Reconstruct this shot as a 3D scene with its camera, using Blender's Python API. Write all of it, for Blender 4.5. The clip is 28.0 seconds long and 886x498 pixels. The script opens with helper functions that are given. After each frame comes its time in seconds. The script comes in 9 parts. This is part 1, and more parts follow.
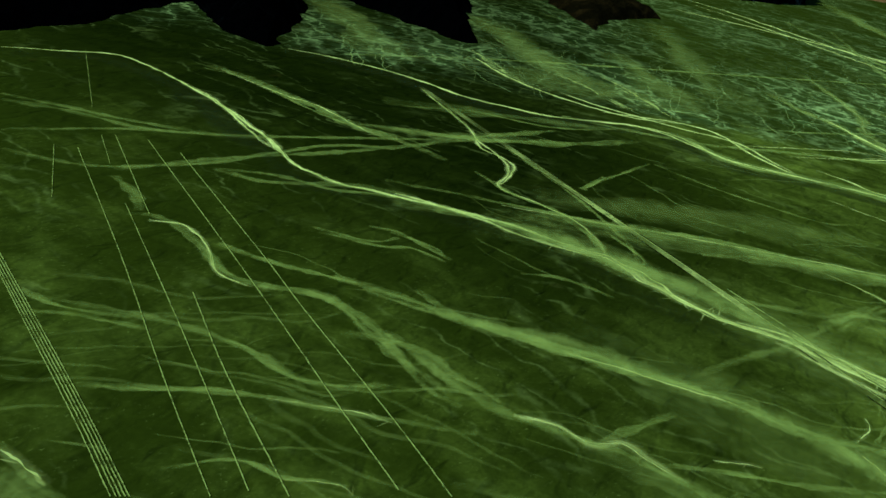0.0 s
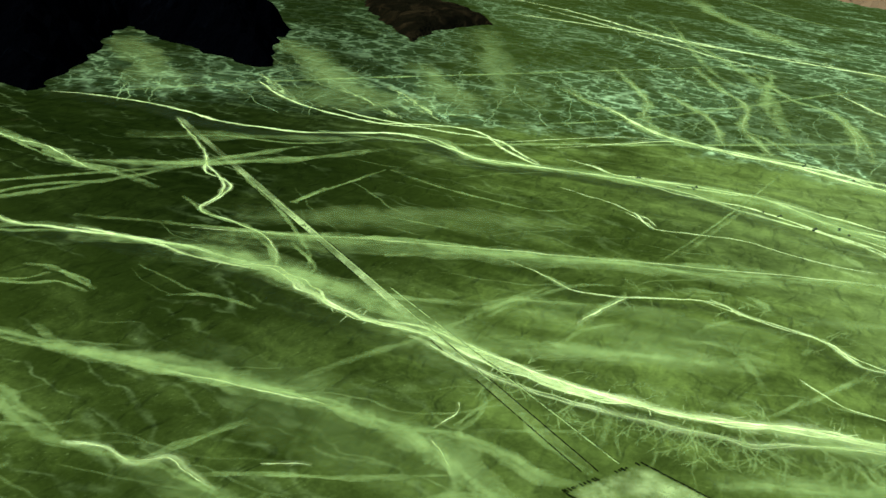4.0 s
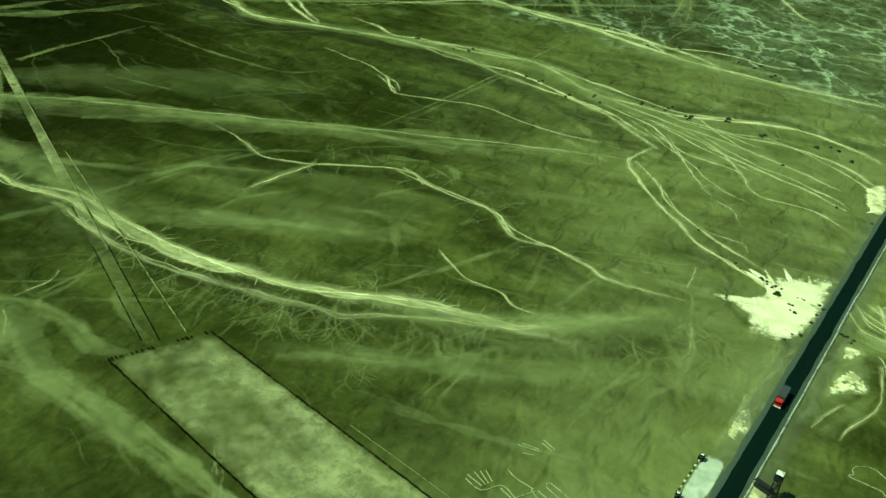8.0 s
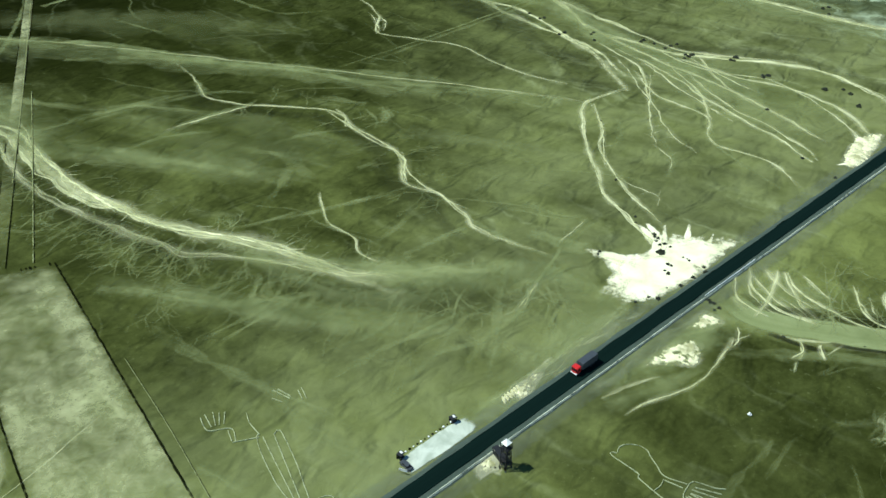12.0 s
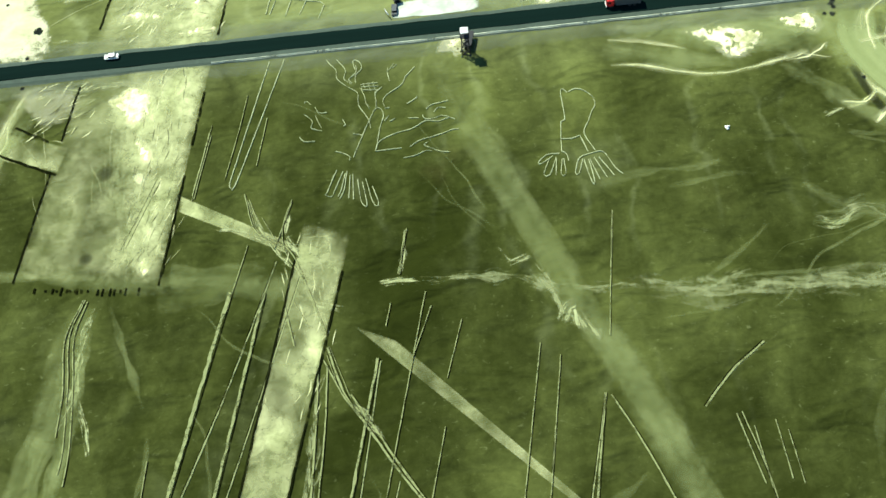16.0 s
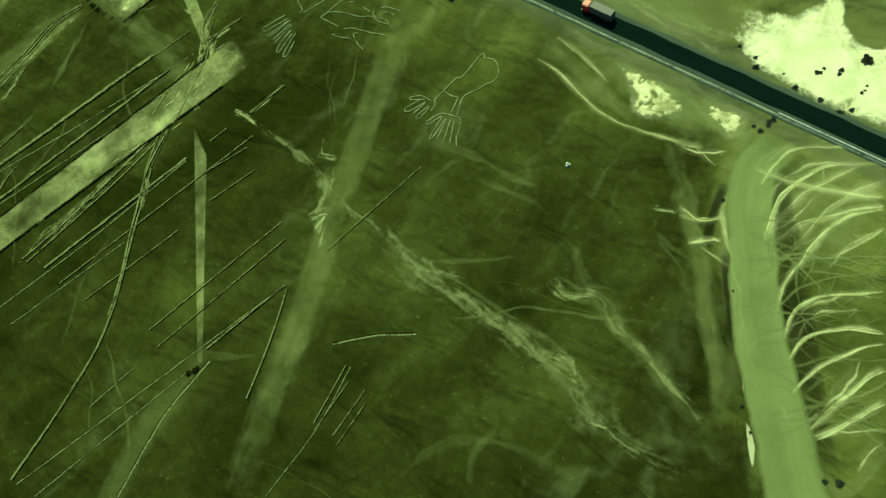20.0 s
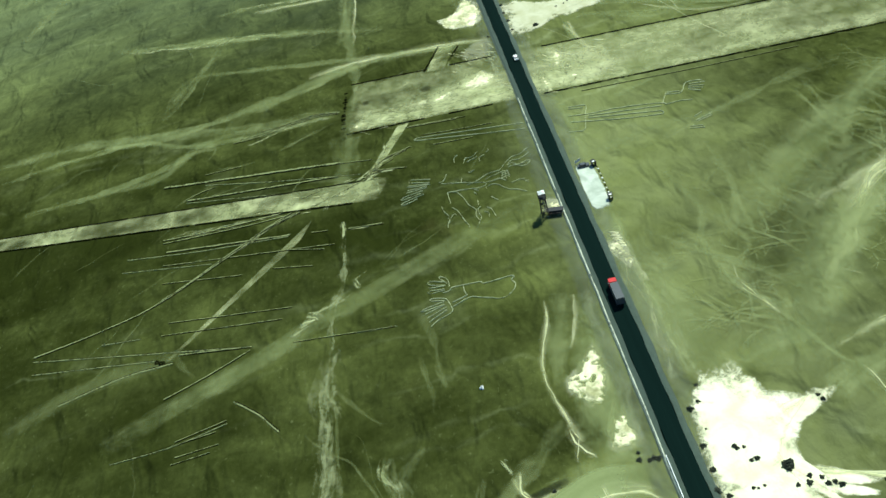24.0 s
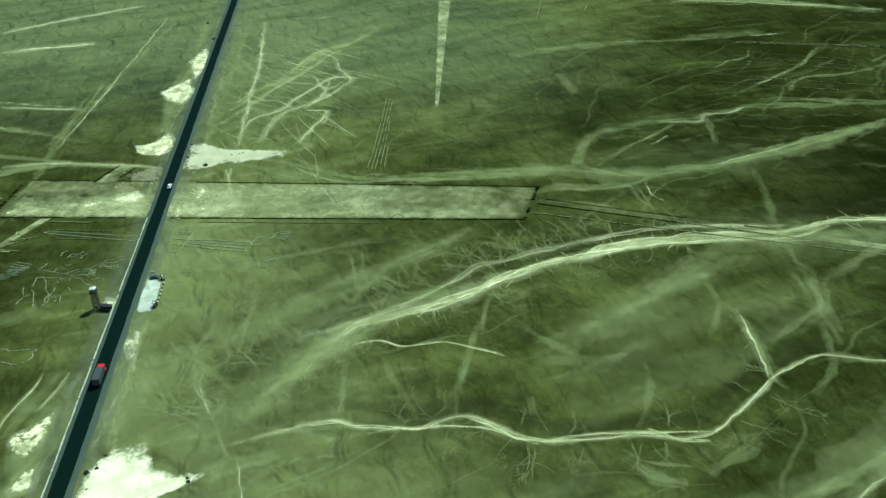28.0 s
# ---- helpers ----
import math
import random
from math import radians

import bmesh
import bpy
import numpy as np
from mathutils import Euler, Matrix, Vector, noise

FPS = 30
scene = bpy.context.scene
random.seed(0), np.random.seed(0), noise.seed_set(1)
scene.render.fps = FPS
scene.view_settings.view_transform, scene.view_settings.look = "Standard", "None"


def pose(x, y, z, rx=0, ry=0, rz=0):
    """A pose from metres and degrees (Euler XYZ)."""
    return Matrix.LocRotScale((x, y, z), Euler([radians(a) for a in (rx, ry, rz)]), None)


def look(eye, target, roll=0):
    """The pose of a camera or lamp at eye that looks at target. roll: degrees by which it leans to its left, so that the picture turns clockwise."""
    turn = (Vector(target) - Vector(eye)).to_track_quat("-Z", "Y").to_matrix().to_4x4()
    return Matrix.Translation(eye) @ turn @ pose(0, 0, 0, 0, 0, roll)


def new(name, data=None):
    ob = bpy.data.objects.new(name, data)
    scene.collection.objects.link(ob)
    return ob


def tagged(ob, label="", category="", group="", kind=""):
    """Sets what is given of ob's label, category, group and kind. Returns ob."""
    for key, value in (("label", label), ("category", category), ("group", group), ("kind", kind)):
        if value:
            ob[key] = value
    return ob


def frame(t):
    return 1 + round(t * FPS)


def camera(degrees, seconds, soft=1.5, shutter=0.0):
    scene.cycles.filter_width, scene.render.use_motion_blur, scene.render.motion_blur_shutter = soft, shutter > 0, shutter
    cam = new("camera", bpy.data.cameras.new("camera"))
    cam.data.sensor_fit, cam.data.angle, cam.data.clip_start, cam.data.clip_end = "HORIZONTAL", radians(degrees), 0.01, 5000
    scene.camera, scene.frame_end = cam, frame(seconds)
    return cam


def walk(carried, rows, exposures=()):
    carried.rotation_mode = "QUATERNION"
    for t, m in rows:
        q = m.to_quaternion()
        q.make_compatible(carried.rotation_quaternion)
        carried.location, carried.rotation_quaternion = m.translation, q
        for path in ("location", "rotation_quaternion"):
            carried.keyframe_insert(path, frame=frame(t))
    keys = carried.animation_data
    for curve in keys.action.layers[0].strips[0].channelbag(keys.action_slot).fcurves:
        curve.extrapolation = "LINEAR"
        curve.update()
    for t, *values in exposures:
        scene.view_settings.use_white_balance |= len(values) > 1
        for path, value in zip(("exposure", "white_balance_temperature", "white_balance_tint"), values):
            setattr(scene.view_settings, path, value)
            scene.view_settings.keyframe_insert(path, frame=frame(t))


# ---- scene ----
# ---- camera ----
cam = camera(52.2, 28.0)
PATH = [
    (0.0, pose(-379.64, 183.93, 158.40, 66.62, -8.69, -49.01)),
    (0.5, pose(-369.71, 171.83, 160.37, 68.42, -8.49, -50.78)),
    (1.0, pose(-359.79, 159.63, 162.44, 70.48, -8.10, -52.21)),
    (1.5, pose(-349.88, 147.15, 164.53, 73.09, -7.57, -53.38)),
    (2.0, pose(-339.90, 134.31, 166.46, 74.96, -6.90, -54.40)),
    (2.5, pose(-329.63, 121.13, 167.95, 71.97, -5.97, -55.04)),
    (4.5, pose(-286.58, 65.09, 169.44, 68.23, -3.91, -54.15)),
    (5.0, pose(-275.99, 52.26, 170.19, 67.73, -3.91, -54.46)),
    (5.5, pose(-265.53, 39.83, 171.25, 66.35, -4.31, -55.13)),
    (6.0, pose(-255.31, 27.38, 172.83, 64.64, -4.72, -55.95)),
    (6.5, pose(-245.27, 14.56, 174.73, 63.03, -5.13, -56.60)),
    (7.0, pose(-235.35, 1.44, 176.86, 61.61, -5.69, -57.06)),
    (7.5, pose(-225.39, -11.72, 178.88, 60.32, -6.07, -57.01)),
    (8.0, pose(-215.30, -25.01, 180.69, 59.62, -5.34, -55.29)),
    (8.5, pose(-204.37, -37.90, 182.24, 59.67, -3.57, -52.15)),
    (9.0, pose(-192.58, -50.51, 183.51, 61.45, -1.10, -48.34)),
    (9.5, pose(-180.65, -63.09, 184.44, 67.71, 0.95, -44.76)),
    (10.0, pose(-169.11, -75.81, 184.88, 69.12, 2.12, -42.35)),
    (10.5, pose(-157.48, -87.92, 184.87, 67.05, 2.86, -41.96)),
    (11.0, pose(-145.79, -99.32, 184.49, 62.73, 3.10, -42.87)),
    (11.5, pose(-134.01, -110.12, 184.08, 58.82, 2.12, -43.40)),
    (13.5, pose(-85.05, -150.79, 186.66, 42.43, -2.96, -28.88)),
    (14.0, pose(-69.57, -158.13, 187.85, 36.81, 1.76, -21.07)),
    (14.5, pose(-53.37, -164.51, 189.62, 35.00, 3.49, -16.37)),
    (15.0, pose(-36.35, -169.37, 191.52, 32.94, 3.90, -12.32)),
    (15.5, pose(-18.52, -172.49, 193.56, 30.27, 4.41, -8.14)),
    (16.0, pose(-0.18, -174.16, 195.80, 27.64, 4.96, -3.69)),
    (16.5, pose(18.35, -174.65, 198.26, 25.60, 5.55, 1.08)),
    (17.0, pose(37.14, -173.80, 200.44, 25.13, 6.20, 5.95)),
    (17.5, pose(56.03, -171.42, 201.88, 25.83, 6.63, 10.98)),
    (18.0, pose(74.77, -167.48, 202.57, 26.70, 7.00, 16.04)),
    (18.5, pose(93.03, -162.12, 202.72, 27.52, 7.37, 21.13)),
    (19.0, pose(110.40, -155.46, 202.46, 27.52, 7.84, 26.32)),
    (19.5, pose(126.46, -147.53, 201.71, 26.66, 8.51, 31.71)),
    (20.0, pose(140.98, -138.38, 200.28, 26.38, 9.93, 37.72)),
    (20.5, pose(153.78, -127.82, 197.96, 28.73, 11.37, 44.24)),
    (21.0, pose(165.58, -116.26, 195.65, 31.93, 12.49, 50.71)),
    (21.5, pose(176.94, -103.93, 193.79, 34.97, 13.31, 56.88)),
    (23.5, pose(219.66, -47.80, 191.32, 46.16, 14.24, 78.11)),
    (24.0, pose(228.34, -32.97, 189.78, 48.62, 13.45, 81.59)),
    (24.5, pose(236.51, -17.93, 188.36, 50.63, 12.05, 83.89)),
    (25.0, pose(244.68, -2.71, 187.39, 52.35, 10.38, 85.65)),
    (25.5, pose(253.30, 12.79, 186.95, 53.81, 8.88, 86.79)),
    (26.0, pose(262.86, 28.78, 187.15, 55.12, 7.53, 87.95)),
    (26.5, pose(273.16, 45.25, 187.77, 56.48, 6.16, 88.12)),
    (27.0, pose(282.03, 61.61, 188.74, 58.17, 4.16, 87.48)),
    (27.5, pose(289.34, 77.74, 190.05, 59.58, 2.32, 86.29)),
    (28.0, pose(296.19, 93.77, 191.51, 59.57, 0.78, 84.15)),
]
EXPOSURES = [(0.0, -0.05, 9200, -72), (1.0, 0.9, 6900, -50), (2.2, 1.35, 5650, -39), (4.0, 0.95, 6900, -46), (5.0, 0.95, 7000, -46), (6.0, -0.06, 8600, -60), (7.5, -0.1, 8500, -60), (9.0, 0.3, 7500, -47), (10.0, 0.12, 6350, -33), (10.8, 0.3, 5750, -7), (14.0, 0.08, 6400, -7), (16.0, 0.84, 6600, -11), (17.0, 1.2, 6850, -25), (18.0, 0.95, 8200, -46), (19.0, -0.18, 9300, -54), (20.0, -0.1, 9900, -58), (21.0, 0.65, 8000, -42), (22.0, 0.55, 7000, -26), (24.0, 0.4, 6100, -12), (25.0, 0.35, 5700, -4), (26.5, 0.28, 5750, -8), (28.0, 0.18, 5800, -25)]

walk(cam, PATH, EXPOSURES)
scene.cycles.transparent_max_bounces = 32

# ---- light ----
SUN_EL, SUN_AZ = radians(57), radians(135)      # azimuth of the sun in the plan, from +x towards +y
world = bpy.data.worlds.new("sky")
scene.world = world
world.use_nodes = True
wn = world.node_tree
sky = wn.nodes.new("ShaderNodeTexSky")
sky.sky_type, sky.sun_disc = "NISHITA", False
sky.sun_elevation, sky.sun_rotation = SUN_EL, radians(90) - SUN_AZ
sky.air_density, sky.dust_density, sky.ozone_density, sky.altitude = 1.0, 0.0, 5.0, 2500
wn.links.new(sky.outputs[0], wn.nodes["Background"].inputs[0])
wn.nodes["Background"].inputs[1].default_value = 0.11
sun = new("sun", bpy.data.lights.new("sun", "SUN"))
sun.data.energy, sun.data.angle, sun.data.color = 4.4, radians(0.55), (1.0, 0.95, 0.86)
to_sun = Vector((math.cos(SUN_EL) * math.cos(SUN_AZ), math.cos(SUN_EL) * math.sin(SUN_AZ), math.sin(SUN_EL)))
sun.matrix_world = look(to_sun * 900, (0, 0, 0))


# ---- materials ----
def base_material(name):
    m = bpy.data.materials.new(name)
    m.use_nodes = True
    return m, m.node_tree.nodes, m.node_tree.links, m.node_tree.nodes["Principled BSDF"]


def mapped(nodes, links, source, scale, turn=0.0, shift=(0, 0, 0)):
    mp = nodes.new("ShaderNodeMapping")
    mp.inputs["Scale"].default_value = scale
    mp.inputs["Rotation"].default_value = (0, 0, radians(turn))
    mp.inputs["Location"].default_value = shift
    links.new(source, mp.inputs["Vector"])
    return mp.outputs[0]


def combed(nodes, links, source, angle, along, across, shift=(0, 0, 0)):
    """Coordinates stretched along a bearing (degrees from +x): turned first, then scaled."""
    return mapped(nodes, links, mapped(nodes, links, source, (1, 1, 1), -angle), (along, across, 1), 0.0, shift)


def noise_tex(nodes, links, vector, scale, detail=4.0, rough=0.55, warp=0.0):
    t = nodes.new("ShaderNodeTexNoise")
    t.inputs["Scale"].default_value, t.inputs["Detail"].default_value = scale, detail
    t.inputs["Roughness"].default_value, t.inputs["Distortion"].default_value = rough, warp
    links.new(vector, t.inputs["Vector"])
    return t.outputs[0]


def math_node(nodes, links, op, a, b=None, c=None):
    n = nodes.new("ShaderNodeMath")
    n.operation = op
    for i, v in enumerate((a, b, c)):
        if v is None:
            continue
        if isinstance(v, (int, float)):
            n.inputs[i].default_value = v
        else:
            links.new(v, n.inputs[i])
    return n.outputs[0]


def span(nodes, links, value, lo, hi, to_lo=0.0, to_hi=1.0, smooth=True):
    n = nodes.new("ShaderNodeMapRange")
    n.interpolation_type = "SMOOTHSTEP" if smooth else "LINEAR"
    for i, v in enumerate((value, lo, hi, to_lo, to_hi)):
        if isinstance(v, (int, float)):
            n.inputs[i].default_value = v
        else:
            links.new(v, n.inputs[i])
    return n.outputs[0]


def blend(nodes, links, fac, a, b):
    n = nodes.new("ShaderNodeMix")
    n.data_type = "RGBA"
    for i, v in ((0, fac), (6, a), (7, b)):
        if isinstance(v, (int, float)):
            n.inputs[i].default_value = v
        elif isinstance(v, tuple):
            n.inputs[i].default_value = (*v, 1)
        else:
            links.new(v, n.inputs[i])
    return n.outputs[2]


def relief(nodes, links, height, bsdf, strength, distance):
    b = nodes.new("ShaderNodeBump")
    b.inputs["Strength"].default_value, b.inputs["Distance"].default_value = strength, distance
    links.new(height, b.inputs["Height"])
    links.new(b.outputs[0], bsdf.inputs["Normal"])


def place(nodes):
    return nodes.new("ShaderNodeTexCoord").outputs["Object"]


def plain(name, colour, rough=0.8, metal=0.0, grain=0.25, size=3.0):
    """A plain surface with grain and a little wear."""
    m, nodes, links, bsdf = base_material(name)
    n = noise_tex(nodes, links, place(nodes), size, 5.0, 0.6)
    dark = tuple(c * (1 - grain) for c in colour)
    links.new(blend(nodes, links, n, dark, tuple(min(1, c * (1 + grain * 0.6)) for c in colour)), bsdf.inputs["Base Color"])
    bsdf.inputs["Roughness"].default_value, bsdf.inputs["Metallic"].default_value = rough, metal
    return m


PALE = (0.34, 0.37, 0.19)
DARK_PAVEMENT = (0.0205, 0.0255, 0.0052)
LIGHT_PAVEMENT = (0.168, 0.190, 0.056)


def desert_material():
    """Varnished stone pavement, with drifts of paler silt, gully veins and grain."""
    m, nodes, links, bsdf = base_material("desert_pavement")
    p = place(nodes)
    big = noise_tex(nodes, links, p, 0.0065, 4.0, 0.5, 0.3)
    mid = noise_tex(nodes, links, p, 0.026, 5.0, 0.55, 0.5)
    streak = noise_tex(nodes, links, mapped(nodes, links, p, (0.055, 0.022, 1), 22), 1.0, 5.0, 0.55, 0.6)
    blotch = noise_tex(nodes, links, mapped(nodes, links, p, (1, 1, 1), 68, (40, 9, 0)), 0.09, 6.0, 0.6, 0.4)
    fine = noise_tex(nodes, links, p, 0.5, 6.0, 0.68)
    tone = math_node(nodes, links, "MULTIPLY_ADD", big, 0.62, math_node(nodes, links, "MULTIPLY_ADD", mid, 0.36, math_node(nodes, links, "MULTIPLY", streak, 0.36)))
    tone = math_node(nodes, links, "MULTIPLY_ADD", blotch, 0.18, math_node(nodes, links, "MULTIPLY_ADD", fine, 0.17, tone))
    mottle = noise_tex(nodes, links, mapped(nodes, links, p, (1, 1.5, 1), 31, (7, 3, 0)), 0.2, 5.0, 0.6, 0.7)
    tone = math_node(nodes, links, "MULTIPLY_ADD", math_node(nodes, links, "SUBTRACT", mottle, 0.5), 0.14, math_node(nodes, links, "ADD", tone, -0.03))
    # the pavement is dustier beside the road and the silt pans, darkened on the northern terraces for vignetting
    xyz = nodes.new("ShaderNodeSeparateXYZ")
    links.new(p, xyz.inputs[0])
    px, py = xyz.outputs[0], xyz.outputs[1]
    east = span(nodes, links, px, 20.0, 230.0)
    fade_to = math_node(nodes, links, "MULTIPLY_ADD", east, 230.0, 110.0)
    near_road = math_node(nodes, links, "MULTIPLY", span(nodes, links, py, -26.0, 8.0), span(nodes, links, py, 30.0, fade_to, 1.0, 0.0))
    dusty = math_node(nodes, links, "MULTIPLY", near_road, span(nodes, links, px, -170.0, -20.0, 0.4, 1.0))
    terrace = math_node(nodes, links, "MULTIPLY", span(nodes, links, py, 170.0, 420.0), span(nodes, links, px, 60.0, 330.0, 1.0, 0.15))
    south = math_node(nodes, links, "MULTIPLY", span(nodes, links, py, -60.0, -18.0, 1.0, 0.0), math_node(nodes, links, "MULTIPLY", span(nodes, links, px, -160.0, -30.0), span(nodes, links, py, -180.0, -80.0, 0.8, 1.0)))
    roadside = math_node(nodes, links, "MULTIPLY", math_node(nodes, links, "MULTIPLY", span(nodes, links, py, 2.0, 8.0), span(nodes, links, py, 12.0, 48.0, 1.0, 0.0)), math_node(nodes, links, "MULTIPLY", span(nodes, links, px, -60.0, -20.0), span(nodes, links, px, 90.0, 140.0, 1.0, 0.0)))
    tone = math_node(nodes, links, "MULTIPLY_ADD", roadside, 0.13, tone)
    tone = math_node(nodes, links, "MULTIPLY_ADD", dusty, 0.21, tone)
    ragged = math_node(nodes, links, "MULTIPLY_ADD", blotch, 40.0, math_node(nodes, links, "MULTIPLY_ADD", mid, 40.0, -40.0))
    braid = math_node(nodes, links, "ADD", math_node(nodes, links, "MULTIPLY_ADD", py, 0.63, px), ragged)
    braid = math_node(nodes, links, "MULTIPLY", span(nodes, links, braid, 76.0, 96.0), math_node(nodes, links, "MULTIPLY", span(nodes, links, py, -10.0, 0.0, 1.0, 0.0), span(nodes, links, py, -260.0, -130.0)))
    tone = math_node(nodes, links, "MULTIPLY_ADD", braid, 0.22, tone)
    # the far west is lifted in tone, distance haze put into the ground colour
    tone = math_node(nodes, links, "MULTIPLY_ADD", span(nodes, links, px, -420.0, -180.0, 0.13, 0.0), 1.0, tone)
    below_hills = span(nodes, links, math_node(nodes, links, "MULTIPLY_ADD", math_node(nodes, links, "MAXIMUM", math_node(nodes, links, "ADD", py, -345.0), 0.0), 0.64, math_node(nodes, links, "MULTIPLY_ADD", ragged, 1.6, px)), 335.0, 425.0)
    tone = math_node(nodes, links, "MULTIPLY_ADD", below_hills, -0.36, tone)
    tone = math_node(nodes, links, "MULTIPLY_ADD", terrace, -0.17, tone)
    tone = math_node(nodes, links, "MULTIPLY_ADD", south, -0.12, tone)
    # the western plain also gets paler, more of the haze in its tone
    west = math_node(nodes, links, "MULTIPLY", span(nodes, links, px, -330.0, -110.0, 1.0, 0.0), span(nodes, links, py, 150.0, 300.0, 1.0, 0.0))
    tone = math_node(nodes, links, "MULTIPLY_ADD", west, 0.16, tone)
    tone = span(nodes, links, tone, 0.60, 1.24)
    colour = blend(nodes, links, tone, DARK_PAVEMENT, LIGHT_PAVEMENT)
    colour = blend(nodes, links, math_node(nodes, links, "MULTIPLY", dusty, span(nodes, links, math_node(nodes, links, "MULTIPLY_ADD", mid, 0.5, math_node(nodes, links, "MULTIPLY", blotch, 0.5)), 0.3, 0.65, 0.1, 0.5)), colour, (0.20, 0.215, 0.105))
    # bluish grey haze tint mixed into the western pavement
    colour = blend(nodes, links, math_node(nodes, links, "MULTIPLY", west, 0.4), colour, (0.105, 0.135, 0.095))
    # the terraces below the hills are blackened: corner vignetting put into the ground colour
    north_dark = math_node(nodes, links, "ADD", py, math_node(nodes, links, "MULTIPLY_ADD", ragged, 1.5, math_node(nodes, links, "MULTIPLY", px, -0.62)))
    north_dark = math_node(nodes, links, "MULTIPLY", span(nodes, links, north_dark, 225.0, 420.0), math_node(nodes, links, "MULTIPLY", span(nodes, links, px, -200.0, 20.0, 0.15, 1.0), span(nodes, links, blotch, 0.2, 0.75, 0.96, 0.78)))
    colour = blend(nodes, links, north_dark, colour, (0.0032, 0.0048, 0.001))
    # gully veins: thin pale threads between stretched cells of a gently warped pattern
    warp = nodes.new("ShaderNodeVectorMath")
    warp.operation = "MULTIPLY_ADD"
    swirl = nodes.new("ShaderNodeTexNoise")
    swirl.inputs["Scale"].default_value, swirl.inputs["Detail"].default_value = 0.03, 5
    links.new(p, swirl.inputs["Vector"])
    links.new(swirl.outputs["Color"], warp.inputs[0])
    warp.inputs[1].default_value = (34, 34, 0)
    links.new(p, warp.inputs[2])
    cells = nodes.new("ShaderNodeTexVoronoi")
    cells.feature = "DISTANCE_TO_EDGE"
    cells.inputs["Scale"].default_value = 1.0
    links.new(mapped(nodes, links, warp.outputs[0], (0.045, 0.008, 1), 25), cells.inputs["Vector"])
    vein = span(nodes, links, cells.outputs["Distance"], 0.0, 0.06, 1.0, 0.0)
    patch = span(nodes, links, noise_tex(nodes, links, p, 0.011, 3.0, 0.5), 0.44, 0.62)
    vein = math_node(nodes, links, "MULTIPLY", math_node(nodes, links, "MULTIPLY", vein, patch), span(nodes, links, blotch, 0.35, 0.65, 0.0, 0.8))
    colour = blend(nodes, links, math_node(nodes, links, "MULTIPLY", vein, math_node(nodes, links, "MULTIPLY_ADD", dusty, 0.4, 0.18)), colour, PALE)
    # lacework of gravel threads on the fans below the hills
    fan = below_hills
    fret = nodes.new("ShaderNodeVectorMath")
    fret.operation = "MULTIPLY_ADD"
    curl = nodes.new("ShaderNodeTexNoise")
    curl.inputs["Scale"].default_value, curl.inputs["Detail"].default_value = 0.11, 5
    links.new(p, curl.inputs["Vector"])
    links.new(curl.outputs["Color"], fret.inputs[0])
    fret.inputs[1].default_value = (22, 22, 0)
    links.new(warp.outputs[0], fret.inputs[2])
    lace = None
    for run, gap, edge, amount in ((0.009, 0.017, 0.042, 1.0), (0.022, 0.036, 0.065, 0.9)):
        net = nodes.new("ShaderNodeTexVoronoi")
        net.feature = "DISTANCE_TO_EDGE"
        net.inputs["Scale"].default_value = 1.0
        links.new(combed(nodes, links, fret.outputs[0], 52, run, gap, (3, 8, 0)), net.inputs["Vector"])
        lay = span(nodes, links, net.outputs["Distance"], 0.0, edge, amount, 0.0)
        lace = lay if lace is None else math_node(nodes, links, "MAXIMUM", lace, lay)
    dense = span(nodes, links, noise_tex(nodes, links, combed(nodes, links, p, 52, 0.004, 0.010, (2, 5, 0)), 1.0, 4.0, 0.6, 0.6), 0.45, 0.56)
    cover = math_node(nodes, links, "MULTIPLY", math_node(nodes, links, "MULTIPLY", math_node(nodes, links, "MULTIPLY", fan, span(nodes, links, py, 420.0, 620.0, 1.0, 0.4)), span(nodes, links, math_node(nodes, links, "MULTIPLY_ADD", py, 0.5, px), 540.0, 760.0, 1.0, 0.5)), math_node(nodes, links, "MULTIPLY_ADD", dense, 0.82, 0.18))
    colour = blend(nodes, links, math_node(nodes, links, "MULTIPLY", cover, span(nodes, links, blotch, 0.3, 0.7, 0.1, 0.42)), colour, (0.15, 0.20, 0.12))
    lace = math_node(nodes, links, "MULTIPLY", math_node(nodes, links, "MULTIPLY", lace, cover), span(nodes, links, blotch, 0.34, 0.62, 0.35, 1.0))
    # pale gravel colour, cooled with a little painted-in haze
    colour = blend(nodes, links, math_node(nodes, links, "MULTIPLY", lace, 0.95), colour, (0.46, 0.53, 0.35))
    # shallow runnels of stretched noise: relief shade put into colour, darker on the rise
    ribs = noise_tex(nodes, links, combed(nodes, links, p, 118, 0.016, 0.055, (11, 4, 0)), 1.0, 1.6, 0.45, 0.4)
    colour = blend(nodes, links, span(nodes, links, ribs, 0.36, 0.56, 0.24, 0.0), colour, tuple(c * 0.6 for c in DARK_PAVEMENT))
    speck = noise_tex(nodes, links, mapped(nodes, links, p, (1, 1.4, 1), 12, (5, 61, 0)), 0.55, 4.0, 0.7, 0.5)
    colour = blend(nodes, links, math_node(nodes, links, "MULTIPLY", span(nodes, links, speck, 0.60, 0.70, 0.0, 0.22), math_node(nodes, links, "MULTIPLY", span(nodes, links, north_dark, 0.2, 0.8, 1.0, 0.15), span(nodes, links, mid, 0.35, 0.65, 0.2, 1.0))), colour, (0.27, 0.295, 0.13))
